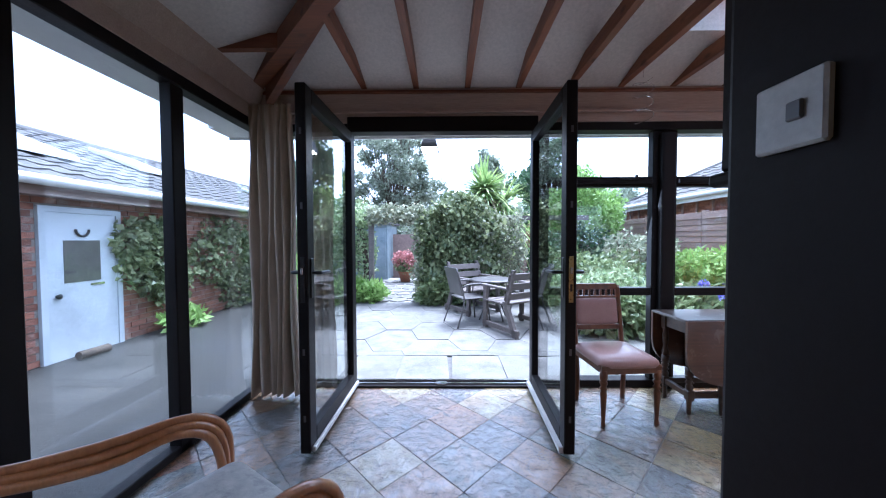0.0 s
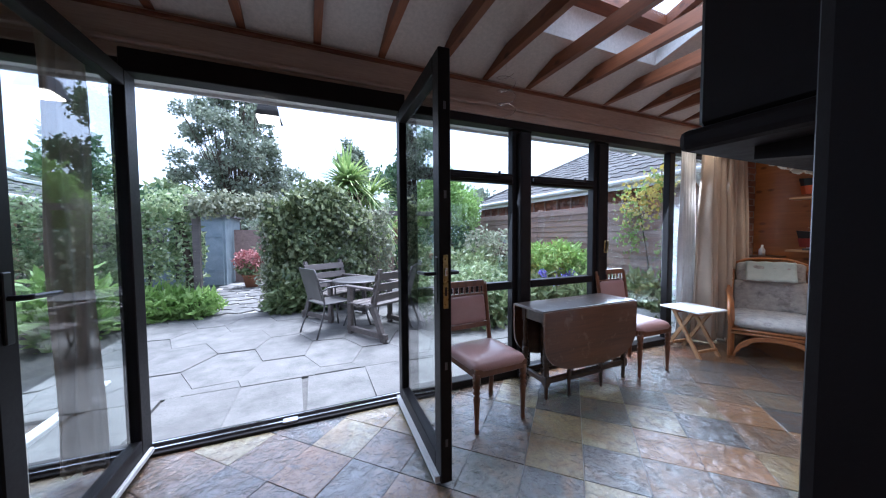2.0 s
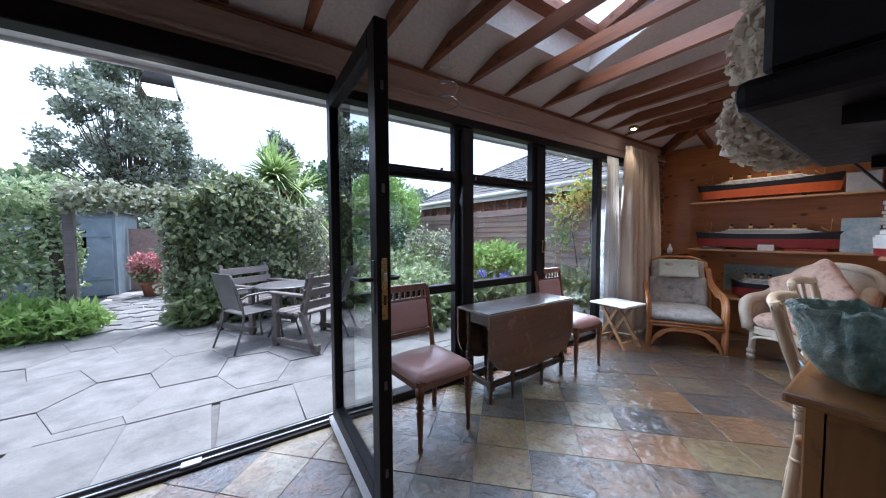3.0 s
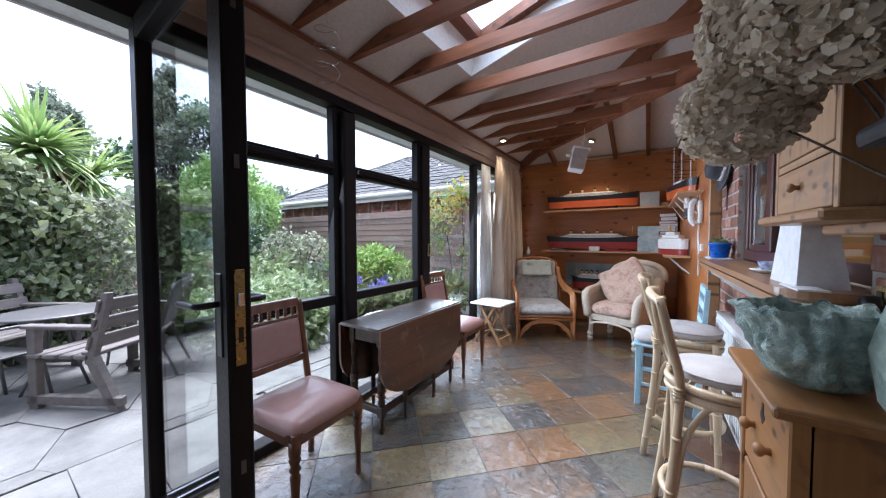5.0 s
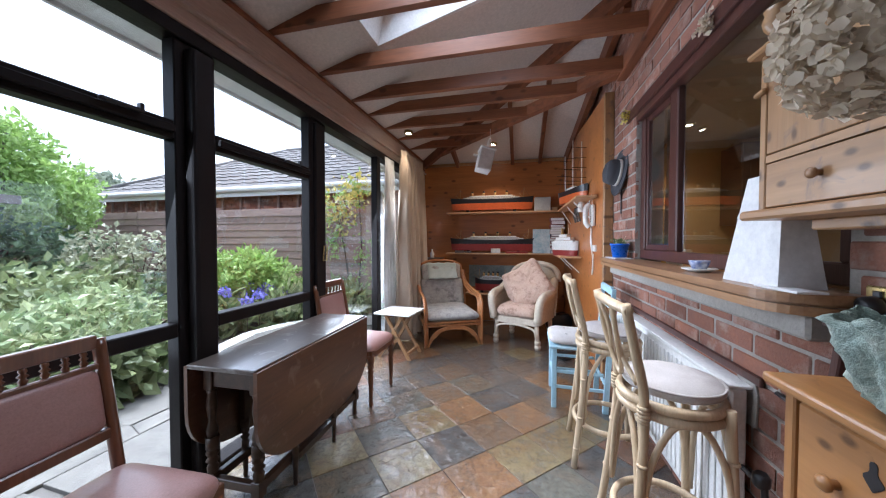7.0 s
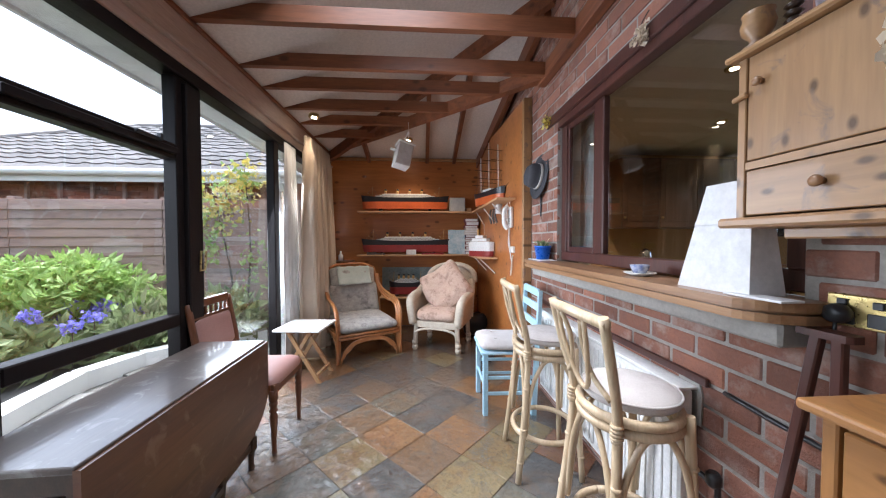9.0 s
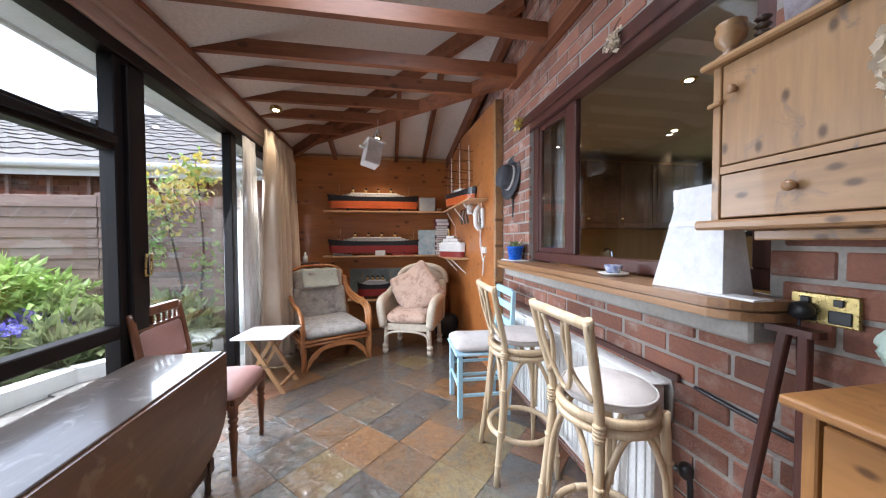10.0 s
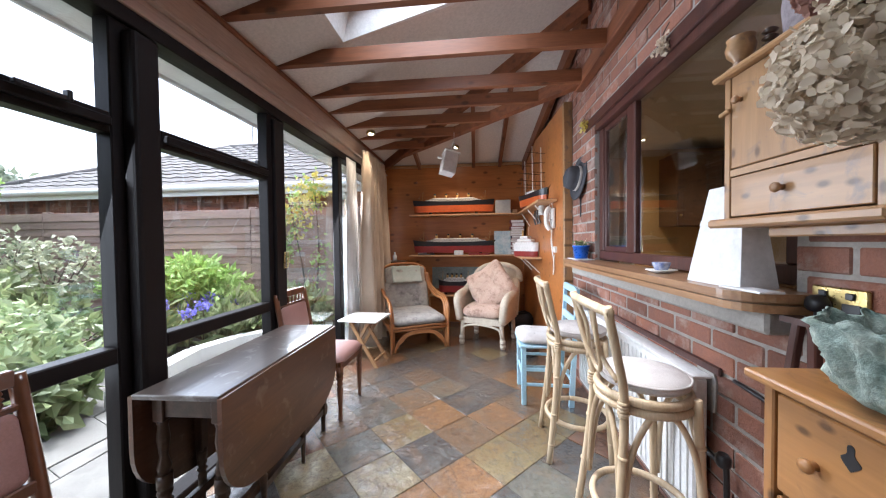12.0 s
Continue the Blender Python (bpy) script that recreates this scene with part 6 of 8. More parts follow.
part("card", boxed(-0.006, -0.115, 0, 0.006, 0.115, 0.335, 0.001), mat("sea_print", (0.22, 0.36, 0.44), (0.50, 0.56, 0.58), 0.4, 14), pb)
tagged(part("box", boxed(5.29, 0.75, 1.605, 5.47, 0.959, 1.791, 0.004), mat("grey_card", (0.45, 0.45, 0.43))), "pale grey card box on the upper shelf", "box")
tagged(part("small_box", boxed(5.33, 0.657, 1.605, 5.43, 0.732, 1.656, 0.003), M_SHELF), "little wooden box on the upper shelf", "box")
tagged(part("card", boxed(5.45, 1.978, 1.02, 5.47, 2.108, 1.136, 0.002), M_PAPER), "white folded card standing on the shelf", "card")
tagged(part("booklet", boxed(5.24, 1.048, 1.02, 5.32, 1.345, 1.043, 0.002), M_HULLRED), "red booklet lying on the shelf", "booklet")
tagged(part("booklet", boxed(5.24, 1.848, 1.02, 5.39, 2.071, 1.039, 0.002), M_METALGREY), "dark booklet lying on the shelf", "booklet")
tagged(part("small_radio", boxed(5.23, 1.42, 1.02, 5.27, 1.55, 1.085, 0.004), M_WHITEPL), "small white radio standing on the shelf", "radio")
tagged(part("framed_print", box(boxed(5.5, 1.057, 0.506, 5.525, 1.903, 0.831, 0.004), 5.496, 1.076, 0.524, 5.501, 1.885, 0.813), mat("sea_picture", (0.16, 0.22, 0.22), (0.34, 0.38, 0.34), 0.3, 6)), "long dark framed seascape print against the boarding", "picture")
for i, x in enumerate((4.35, 4.48, 4.62)):
    tagged(part("hanging_tool", tube(bm_new(), [(x, 0.54, 1.56), (x + 0.02, 0.55, 1.48), (x - 0.02, 0.54, 1.40)], 0.012, 6), M_METALGREY), "small grey tool hanging under the shelf", "tool", "hanging tools")
tagged(part("hanging_jar", lathe(bm_new(), [(0, 0), (0.035, 0), (0.035, 0.09), (0.02, 0.1), (0, 0.1)], (4.2, 0.55, 1.483), 14), M_WHITEPL), "white jar screwed under the shelf", "jar")
# corner ledge by the curtain
tagged(part("corner_shelf", boxed(5.1, 2.28, 0.92, SX, 2.55, 0.94, 0.003), M_DARKWOOD), "small dark corner shelf by the curtain", "shelf")
tagged(part("bottle", lathe(bm_new(), [(0, 0), (0.03, 0), (0.03, 0.07), (0.012, 0.10), (0.012, 0.13), (0, 0.13)], (5.28, 2.42, 0.94), 14), M_WHITEPL), "small pale bottle on the corner shelf", "bottle")
# dark bags on the floor in the corner
tagged(part("bag", pillow(bm_new(), 0.10, 0.16, 0.14, pose(5.0, 0.68, 0.14), 0.6, 0.2, seed=9), M_BLACK, smooth=True), "black bag slumped on the floor against the boarding", "bag")
tagged(part("shoe", pillow(bm_new(), 0.05, 0.12, 0.035, pose(4.15, 0.68, 0.035, 0, 0, 50), 0.7, 0.1), M_BLACK, smooth=True), "dark slipper on the floor by the boarding", "shoe")

# ---- ceiling fittings ----


def ceiling_spot(x, y, z, tilt=0):
    s = thing("ceiling_spotlight", "small brass ceiling spotlight, lit", "light", pose(x, y, z, tilt), "ceiling spotlights")
    part("rim", lathe(bm_new(), [(0.030, 0.0), (0.048, -0.006), (0.052, 0.004), (0.046, 0.03), (0.03, 0.034)], n=20), M_BRASS, s, "brass rim")
    part("bulb", lathe(bm_new(), [(0, -0.008), (0.022, -0.004), (0.029, 0.004), (0.0, 0.006)], n=16), M_BULB, s, "glowing bulb")
    return s


ceiling_spot(4.10, 2.36, 2.38)
ceiling_spot(4.95, 1.50, 2.445, 15)
for x, y in ((2.94, -0.69), (3.83, -1.49), (4.36, -0.45), (1.2, -1.5)):
    ceiling_spot(x, y, 2.322)
hl = thing("hanging_lantern", "white painted box lantern hanging by a hoop from the timbers", "lantern", pose(4.25, 1.53, 2.08, 14, 6, 20) @ Matrix.Scale(1.05, 4))
part("body", boxed(-0.075, -0.075, -0.13, 0.075, 0.075, 0.10, 0.012, seg=2), M_PALECUSH, hl)
part("rim", boxed(-0.085, -0.085, 0.09, 0.085, 0.085, 0.105, 0.003), M_WHITE, hl)
part("hoop", tube(bm_new(), [(-0.07, 0, 0.10), (-0.07, 0, 0.18), (-0.02, 0, 0.235), (0.03, 0, 0.21), (0.05, 0, 0.17)], 0.006, 6), M_WHITE, hl)
part("cord", tube(bm_new(), [(-0.02, 0, 0.235), (-0.02, 0.02, 0.33)], 0.002, 5), M_WHITE, hl)
part("peg", tube(bm_new(), [(0, 0.07, 0.02), (0, 0.13, 0.02)], 0.012, 6), M_WHITE, hl)
sp = thing("wire_spiral", "thin silver wire spiral mobile hanging from a joist", "mobile", pose(1.55, 2.31, 2.185))
part("coil", tube(bm_new(), [(0.065 * math.cos(a * 0.9), 0.065 * math.sin(a * 0.9), 0.16 - 0.013 * a) for a in range(24)], 0.0022, 5, 2), M_CHROME, sp)
part("thread", tube(bm_new(), [(0.0, 0, 0.16), (0.0, 0, 0.225)], 0.001, 4), M_CHROME, sp)

# ---- curtains ----


def curtain(x0, x1, y, z0, z1, folds, label, mt=None, amp=0.035, seed=1):
    r = random.Random(seed)
    ph = [r.uniform(-0.5, 0.5) for _ in range(folds + 2)]

    def f(u, v):
        k = u * folds
        s = math.sin(2 * math.pi * k + ph[int(k)] * 0.5 + 0.5 * math.sin(2.5 * v + k))
        w = math.copysign(abs(s) ** 0.7, s) * (0.8 + 0.35 * math.sin(k * 1.7)) + 0.15 * math.sin(5.3 * math.pi * k + v * 3)
        a = amp * (0.55 + 0.6 * v) if v > 0.06 else amp * 0.35
        x = x0 + (x1 - x0) * (0.5 + (u - 0.5) * (0.94 + 0.12 * v)) + 0.010 * math.sin(9 * v + k * 2)
        return (x, y + a * w, z1 - (z1 - z0) * v)
    b = bm_new()
    cloth(b, f, folds * 10, 26, 0.004)
    return tagged(part("curtain", b, mt or M_CURTAIN, smooth=True), label, "curtain")


curtain(-1.33, -0.98, 2.44, 0.03, 2.235, 6, "oatmeal pleated curtain drawn back in the glazed corner", seed=4, amp=0.05)
curtain(-0.90, -0.72, 2.54, 0.03, 2.235, 3, "gathered edge of an oatmeal curtain behind the open door", seed=6, amp=0.02)
curtain(4.16, 4.95, 2.47, 0.04, 2.235, 9, "oatmeal pleated curtain drawn back beside the brick corner", seed=8, amp=0.08)
curtain(4.0, 4.26, 2.60, 0.04, 2.12, 5, "thin white net curtain against the pane", M_NET, 0.02, seed=10)

# ---- kitchen seen through the hatch ----


def wall_unit(y0, y1, z0, z1, label, depth=0.35):
    k = thing("kitchen_unit", label, "cabinet", group="kitchen units")
    part("carcass", boxed(5.0 - depth, y0, z0, 4.995, y1, z1), M_DARKWOOD, k)
    n = max(1, round((y1 - y0) / 0.45))
    for i in range(n):
        a, b = y0 + (y1 - y0) * i / n + 0.004, y0 + (y1 - y0) * (i + 1) / n - 0.004
        d = part("door", boxed(5.0 - depth - 0.02, a, z0 + 0.004, 5.0 - depth - 0.001, b, z1 - 0.004, 0.004), M_DARKWOOD, k)
        part("panel", boxed(5.0 - depth - 0.026, a + 0.06, z0 + 0.07, 5.0 - depth - 0.02, b - 0.06, z1 - 0.07, 0.004), M_DARKWOOD, d)
        part("knob", lathe(bm_new(), [(0.012, 0), (0.014, 0.012), (0, 0.02)], (0, 0, 0), 12, Matrix.Translation((5.0 - depth - 0.02, b - 0.03, z0 + 0.12)) @ pose(0, 0, 0, 0, -90)), M_BRASS, d)
    return k


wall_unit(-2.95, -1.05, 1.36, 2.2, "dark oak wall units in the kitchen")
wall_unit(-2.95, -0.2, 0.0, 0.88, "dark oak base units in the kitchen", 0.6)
tagged(part("kitchen_worktop", boxed(4.38, -2.98, 0.88, 4.995, -0.18, 0.92, 0.006), M_COUNTER), "brown kitchen worktop on the base units", "worktop")
for y in (-1.55, -1.75):
    tagged(part("kitchen_socket", boxed(4.985, y, 1.10, 4.998, y + 0.14, 1.18, 0.003), M_BRASS), "brass double socket on the ochre splashback", "socket", "kitchen sockets")
tagged(part("steel_kettle", lathe(bm_new(), [(0, 0), (0.075, 0), (0.08, 0.03), (0.065, 0.14), (0.03, 0.18), (0, 0.19)], (4.7, -1.4, 0.92), 20), M_CHROME), "polished steel kettle on the kitchen worktop", "kettle")
curtain(3.10, 3.30, 0.15, 1.10, 2.1, 4, "pale kitchen curtain tied back behind the hatch", M_NET, 0.02, seed=12)
tagged(part("tall_panel", boxed(3.50, -0.05, 0.0, 3.72, -0.02, 2.2, 0.004), M_WHITE), "tall white painted panel inside the kitchen", "panel")
kw = thing("window_5", "dark framed kitchen window", "window", kind="structure")
for q in ((3.55, 1.25, 3.62, 2.15), (4.63, 1.25, 4.7, 2.15), (3.62, 1.25, 4.63, 1.31), (3.62, 2.09, 4.63, 2.15), (4.30, 1.31, 4.36, 2.09)):
    part("frame", boxed(q[0], -3.19, q[1], q[2], -3.12, q[3]), M_FRAME, kw)
p = part("pane", boxed(3.6, -3.16, 1.3, 4.65, -3.155, 2.1), M_GLASS, kw)
p.visible_shadow = False

# ---- outside ----
GZ, YZ = -0.10, -0.30
bm = bm_new()
for q in ((-200, -200, -0.75, 200, 200, -0.45), ):
    box(bm, *q)
structure("ground", bm, M_GRASS, "rough lawn reaching away behind the garden", "ground")
structure("soil_bed", boxed(XL - 0.2, 2.75, -0.45, 12, 30, GZ - 0.035), M_SOIL, "dark garden soil under planting", "ground")
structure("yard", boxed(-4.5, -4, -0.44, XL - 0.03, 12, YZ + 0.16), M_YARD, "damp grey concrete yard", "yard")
pavement = structure("pavement", boxed(XL - 0.02, 2.745, -0.44, 5.45, 6.7, GZ - 0.022), M_BED, "garden terrace of large hexagonal stone slabs", "paving")
structure("step_edge", boxed(XL - 0.10, 1.9, -0.44, XL - 0.02, 4.2, -0.08, 0.01), M_WHITE, "white painted kerb beside the side glazing", "kerb")


def shrub(name, label, blobs, count, size, mtl, seed, droop=0.2, stems=6, aspect=1.6, cat="shrub", group="", base=None):
    s = thing(name, label, cat, None, group)
    rg = np.random.default_rng(seed)
    leaves_mesh("foliage", clumps(rg, blobs, count), size, mtl, s, seed, droop, aspect)
    r = random.Random(seed)
    bx = base or (sum(b[0] for b in blobs) / len(blobs), sum(b[1] for b in blobs) / len(blobs))
    b = bm_new()
    for i in range(stems):
        q = r.choice(blobs)
        tube(b, [(bx[0] + r.uniform(-0.06, 0.06), bx[1] + r.uniform(-0.06, 0.06), GZ - 0.05), ((bx[0] + q[0]) / 2 + r.uniform(-0.1, 0.1), (bx[1] + q[1]) / 2, (GZ + q[2]) / 2), (q[0] + r.uniform(-0.5, 0.5) * q[3], q[1] + r.uniform(-0.5, 0.5) * q[4], q[2] + q[5] * 0.5)], (0.022, 0.006), 6)
    part("stems", b, M_BARK, s)
    return s


# ivy-covered screen with the archway
def wall_leaves(rg, x0, x1, y, z0, top, count, depth=0.22):
    u, v = rg.random(count), rg.random(count)
    x = x0 + (x1 - x0) * u
    zt = np.array([top(a) for a in x])
    z = z0 + (zt - z0) * v
    lump = 0.16 * np.sin(x * 6 + z * 3) * np.sin(z * 5 - x * 2)
    yy = y - depth * (0.6 + 0.4 * rg.random(count)) - lump + 0.08 * rg.normal(size=count)
    return np.column_stack([x + 0.05 * rg.normal(size=count), yy, z + 0.05 * rg.normal(size=count)])


ivy = thing("ivy_screen", "garden screen smothered in dark green ivy with an archway", "ivy")
rg = np.random.default_rng(31)


def ivy_top(x):
    return 1.72 + 0.50 * math.exp(-((x - 0.45) / 0.55) ** 2) + 0.06 * math.sin(x * 9)


leaves_mesh("foliage", wall_leaves(rg, -0.38, 1.25, 6.85, GZ, ivy_top, 9500, 0.30), 0.085, M_IVY, ivy, 32, 1.2, 1.1)
leaves_mesh("grey_foliage", wall_leaves(rg, 0.75, 1.75, 6.80, GZ, lambda x: 1.75 + 0.1 * math.sin(x * 8), 3800), 0.06, M_IVYG, ivy, 33, 0.7, 1.2, label="greyish dry ivy")
leaves_mesh("arch_foliage", np.concatenate([wall_leaves(rg, -1.45, -0.3, 6.85, 1.62, lambda x: 1.86 + 0.05 * math.sin(x * 11), 1900), wall_leaves(rg, -0.5, -0.28, 6.85, GZ, ivy_top, 900)]), 0.06, M_IVYG, ivy, 34, 0.5, 1.2, label="pale leaves over the archway")
b = bm_new()
for x in (-1.45, -0.32, 0.5, 1.3, 2.2):
    box(b, x - 0.05, 6.82, -0.45, x + 0.05, 6.92, 1.72)
box(b, -1.6, 6.84, 1.62, 3.2, 6.90, 1.72)
part("frame", b, M_GARDENWOOD, ivy, "weathered pergola posts and rail")
lt = thing("climber_trellis", "weathered trellis with pale green climbing leaves", "trellis")
b = bm_new()
for i in range(6):
    box(b, -3.6 + i * 0.36, 7.02, -0.45, -3.56 + i * 0.36, 7.06, 1.65)
for z in (0.3, 0.7, 1.1, 1.5):
    box(b, -3.7, 7.0, z, -1.5, 7.04, z + 0.04)
part("lattice", b, M_GARDENWOOD, lt)
leaves_mesh("foliage", np.concatenate([clumps(rg, [(-1.65, 7.0, 0.9, 0.28, 0.2, 0.8), (-1.7, 7.0, 1.75, 0.5, 0.3, 0.22), (-2.6, 7.0, 1.5, 0.6, 0.25, 0.35), (-3.2, 7.0, 0.9, 0.5, 0.2, 0.7), (-2.3, 7.0, 0.8, 0.35, 0.2, 0.5), (-2.0, 7.0, 1.2, 0.5, 0.2, 0.5), (-2.9, 7.0, 0.5, 0.6, 0.2, 0.5), (-3.5, 7.0, 1.3, 0.5, 0.2, 0.5)], 8500)]), 0.05, M_PALELEAF, lt, 35)
part("trunk", tube(bm_new(), [(-1.6, 7.0, -0.2), (-1.58, 6.95, 0.6), (-1.7, 7.0, 1.5)], (0.08, 0.05), 8), M_BARK, lt)
shrub("border_plants", "bright green strappy border plants at the foot of the trellis", [(-2.2, 6.75, 0.08, 0.7, 0.3, 0.25), (-1.5, 6.7, 0.08, 0.35, 0.25, 0.22), (-3.1, 6.8, 0.1, 0.5, 0.3, 0.28)], 3800, 0.05, M_LIME, 36, -0.9, 3, 3.2)
shrub("foot_plants", "leafy plants at the foot of the ivy screen", [(-0.05, 6.45, 0.12, 0.3, 0.2, 0.3), (0.4, 6.45, 0.1, 0.3, 0.2, 0.22)], 800, 0.09, M_MIDLEAF, 37, -0.3, 4, 2.2)

# path, shed and flower pot beyond the arch
structure("garden_path", boxed(-1.9, 6.7, -0.44, 0.3, 11, GZ - 0.02), M_CONCRETE, "garden path beyond the archway", "path")
sh = thing("garden_shed", "blue-grey painted garden shed beyond the archway", "shed")
part("wall", boxed(-5.6, 10.6, -0.45, -1.8, 12.6, 1.75), M_SHEDBLUE, sh)
part("roof", boxed(-5.75, 10.4, 1.75, -1.7, 12.8, 1.83), M_ROOF, sh)
dd = part("door", boxed(-2.35, 10.56, -0.1, -1.85, 10.60, 1.62, 0.01), M_SHEDBLUE, sh, "blue-grey plank door")
for z in (0.25, 1.2):
    part("ledge", boxed(-2.33, 10.545, z, -1.87, 10.56, z + 0.08), M_SHEDBLUE, dd)
for x in (-5.2, -4.4, -3.6, -2.8):
    wq = part("window", boxed(x, 10.57, 0.7, x + 0.6, 10.60, 1.4), M_WHITE, sh)
    part("pane", boxed(x + 0.05, 10.56, 0.75, x + 0.55, 10.57, 1.35), M_METALGREY, wq)
structure("back_fence", boxed(-1.75, 11.4, -0.45, 6.0, 11.5, 1.4), M_FENCE, "brown boarded fence at the garden's end", "fence")
fp = thing("flower_pot", "terracotta pot of red-pink flowers on the garden path", "flower pot", pose(-1.12, 9.9, GZ))
part("pot", lathe(bm_new(), [(0, 0), (0.14, 0), (0.2, 0.28), (0.22, 0.28), (0.22, 0.33), (0.18, 0.33), (0.17, 0.26), (0, 0.26)], n=20), mat("terracotta", (0.36, 0.16, 0.09), (0.28, 0.12, 0.07), 0.85), fp)
leaves_mesh("blossom", clumps(np.random.default_rng(3), [(0, 0, 0.68, 0.36, 0.3, 0.28)], 900), 0.06, M_PINKFL, fp, 41)
leaves_mesh("leaves", clumps(np.random.default_rng(4), [(0, 0, 0.48, 0.3, 0.28, 0.2)], 400), 0.07, M_MIDLEAF, fp, 42)


def tree(label, at, height, blobs, count, size, mtl, seed, trunk=0.16):
    t = thing("tree", label, "tree")
    x, y = at
    z0 = -0.46
    r = random.Random(seed)
    b = bm_new()
    fork = z0 + height * 0.35
    tube(b, [(x, y, z0), (x + 0.1, y, z0 + height * 0.2), (x + 0.05, y, fork)], (trunk, trunk * 0.7), 9)
    for q in blobs:
        tube(b, [(x + 0.05, y, fork - 0.1), ((x + q[0]) / 2 + r.uniform(-0.3, 0.3), (y + q[1]) / 2, (fork + q[2]) / 2 + 0.2), (q[0], q[1], q[2])], (trunk * (0.14 if len(blobs) > 50 else 0.32), 0.012), 6)
        for k in range(3):
            tube(b, [(q[0], q[1], q[2]), (q[0] + r.uniform(-1, 1) * q[3] * 0.5, q[1] + r.uniform(-1, 1) * q[4] * 0.5, q[2] + r.uniform(0, 0.5) * q[5]), (q[0] + r.uniform(-1, 1) * q[3], q[1] + r.uniform(-1, 1) * q[4], q[2] + r.uniform(-0.4, 1) * q[5])], (0.025, 0.006), 5)
    part("trunk", b, M_BARK, t)
    leaves_mesh("crown", clumps(np.random.default_rng(seed), blobs, count, 0.25), size, mtl, t, seed + 1, 0.1)
    return t


def crown(seed, at, z0, z1, R, n, rr=(0.35, 0.8)):
    r = random.Random(seed)
    o = []
    for i in range(n):
        t = r.random()
        k = R * math.sin(math.pi * (0.15 + 0.8 * t)) ** 0.6
        a = r.uniform(0, 2 * math.pi)
        s = r.uniform(*rr)
        d = k * r.uniform(0.3, 1.0)
        o.append((at[0] + d * math.cos(a), at[1] + d * math.sin(a), z0 + (z1 - z0) * t, s, s, s * 0.8))
    return o


tree("tall evergreen oak with an open grey-green crown", (-2.2, 14.0), 7.0, crown(5, (-2.2, 14.0), 2.2, 6.4, 2.05, 120, (0.18, 0.42)), 21000, 0.075, M_TREE, 51, 0.16)
tree("rounded grey-green tree behind the palm", (-0.4, 18.5), 5.0, crown(12, (-0.4, 18.5), 1.6, 4.3, 1.7, 26, (0.35, 0.6)), 6500, 0.10, M_TREE, 151)
tree("slim grey-green tree behind the ivy", (2.3, 16.0), 6.0, crown(6, (2.3, 16.0), 2.6, 5.6, 0.9, 18, (0.22, 0.42)), 5000, 0.10, M_TREE, 53)
tree("dark conifer beside the garden", (5.2, 15.0), 6.0, crown(7, (5.2, 15.0), 1.0, 5.8, 1.6, 18), 8000, 0.12, M_DARKLEAF, 55)
tree("dark evergreen behind the garden trellis", (-5.6, 13.5), 5.0, crown(8, (-5.6, 13.5), 1.4, 4.4, 1.6, 14), 5600, 0.13, M_DARKLEAF, 57)
tree("reddish shrub tree behind the strap-leaved palm", (3.4, 9.6), 2.6, crown(9, (3.4, 9.6), 0.6, 1.9, 0.7, 8, (0.3, 0.5)), 2400, 0.09, leafy("reddish_leaves", (0.16, 0.07, 0.05), (0.30, 0.17, 0.12)), 59, 0.07)
r8 = random.Random(8)
for i in range(9):
    x = -16 + i * 4.2 + r8.uniform(-1, 1)
    y = 23 + r8.uniform(-2, 3)
    tree("distant green garden tree", (x, y), 4, crown(60 + i, (x, y), 1.0, r8.uniform(2.6, 4.4), 1.9, 9, (0.6, 1.1)), 1500, 0.24, M_TREE if i % 2 else M_MIDLEAF, 70 + i, 0.2)

# strap-leaved palm
pm = thing("cordyline_palm", "tall strap-leaved palm with drooping old leaves above the ivy", "palm", pose(-0.12, 0, -0.22))
part("trunk", tube(bm_new(), [(1.35, 8.2, -0.4), (1.4, 8.2, 1.4), (1.35, 8.2, 2.5)], (0.13, 0.1), 9), M_BARK, pm)


def straps(centre, count, length, lo, hi, seed, name, mtl=M_PALM, w=0.03):
    r = random.Random(seed)
    v, f = [], []
    for i in range(count):
        a, e = r.uniform(0, 2 * math.pi), radians(r.uniform(lo, hi))
        d = Vector((math.cos(a) * math.cos(e), math.sin(a) * math.cos(e), math.sin(e)))
        s = Vector((-math.sin(a), math.cos(a), 0)) * w
        L = length * r.uniform(0.7, 1.15)
        sag = r.uniform(0.15, 0.5) * L
        base = len(v)
        for k in range(5):
            t = k / 4
            p = Vector(centre) + d * L * t - Vector((0, 0, sag * t * t))
            q = s * (1 - t * 0.85) * (0.5 + min(t * 3, 0.5))
            v += [tuple(p - q), tuple(p + q)]
            if k:
                j = base + 2 * k
                f.append((j - 2, j - 1, j + 1, j))
    me = bpy.data.meshes.new(name)
    me.from_pydata(v, [], f)
    me.materials.append(mtl)
    ob = new(name, me)
    ob.parent = pm
    return ob


straps((1.25, 8.2, 2.65), 330, 1.0, -15, 88, 81, "leaf_head", w=0.042)
straps((1.75, 8.3, 2.35), 200, 0.95, -40, 60, 82, "leaf_head")
straps((1.75, 8.1, 2.1), 230, 1.25, -85, -25, 83, "leaf_skirt")
straps((1.35, 8.15, 2.5), 90, 1.0, -70, -10, 84, "leaf_skirt", leafy("dry_strap_leaves", (0.20, 0.16, 0.09), (0.36, 0.31, 0.18)))

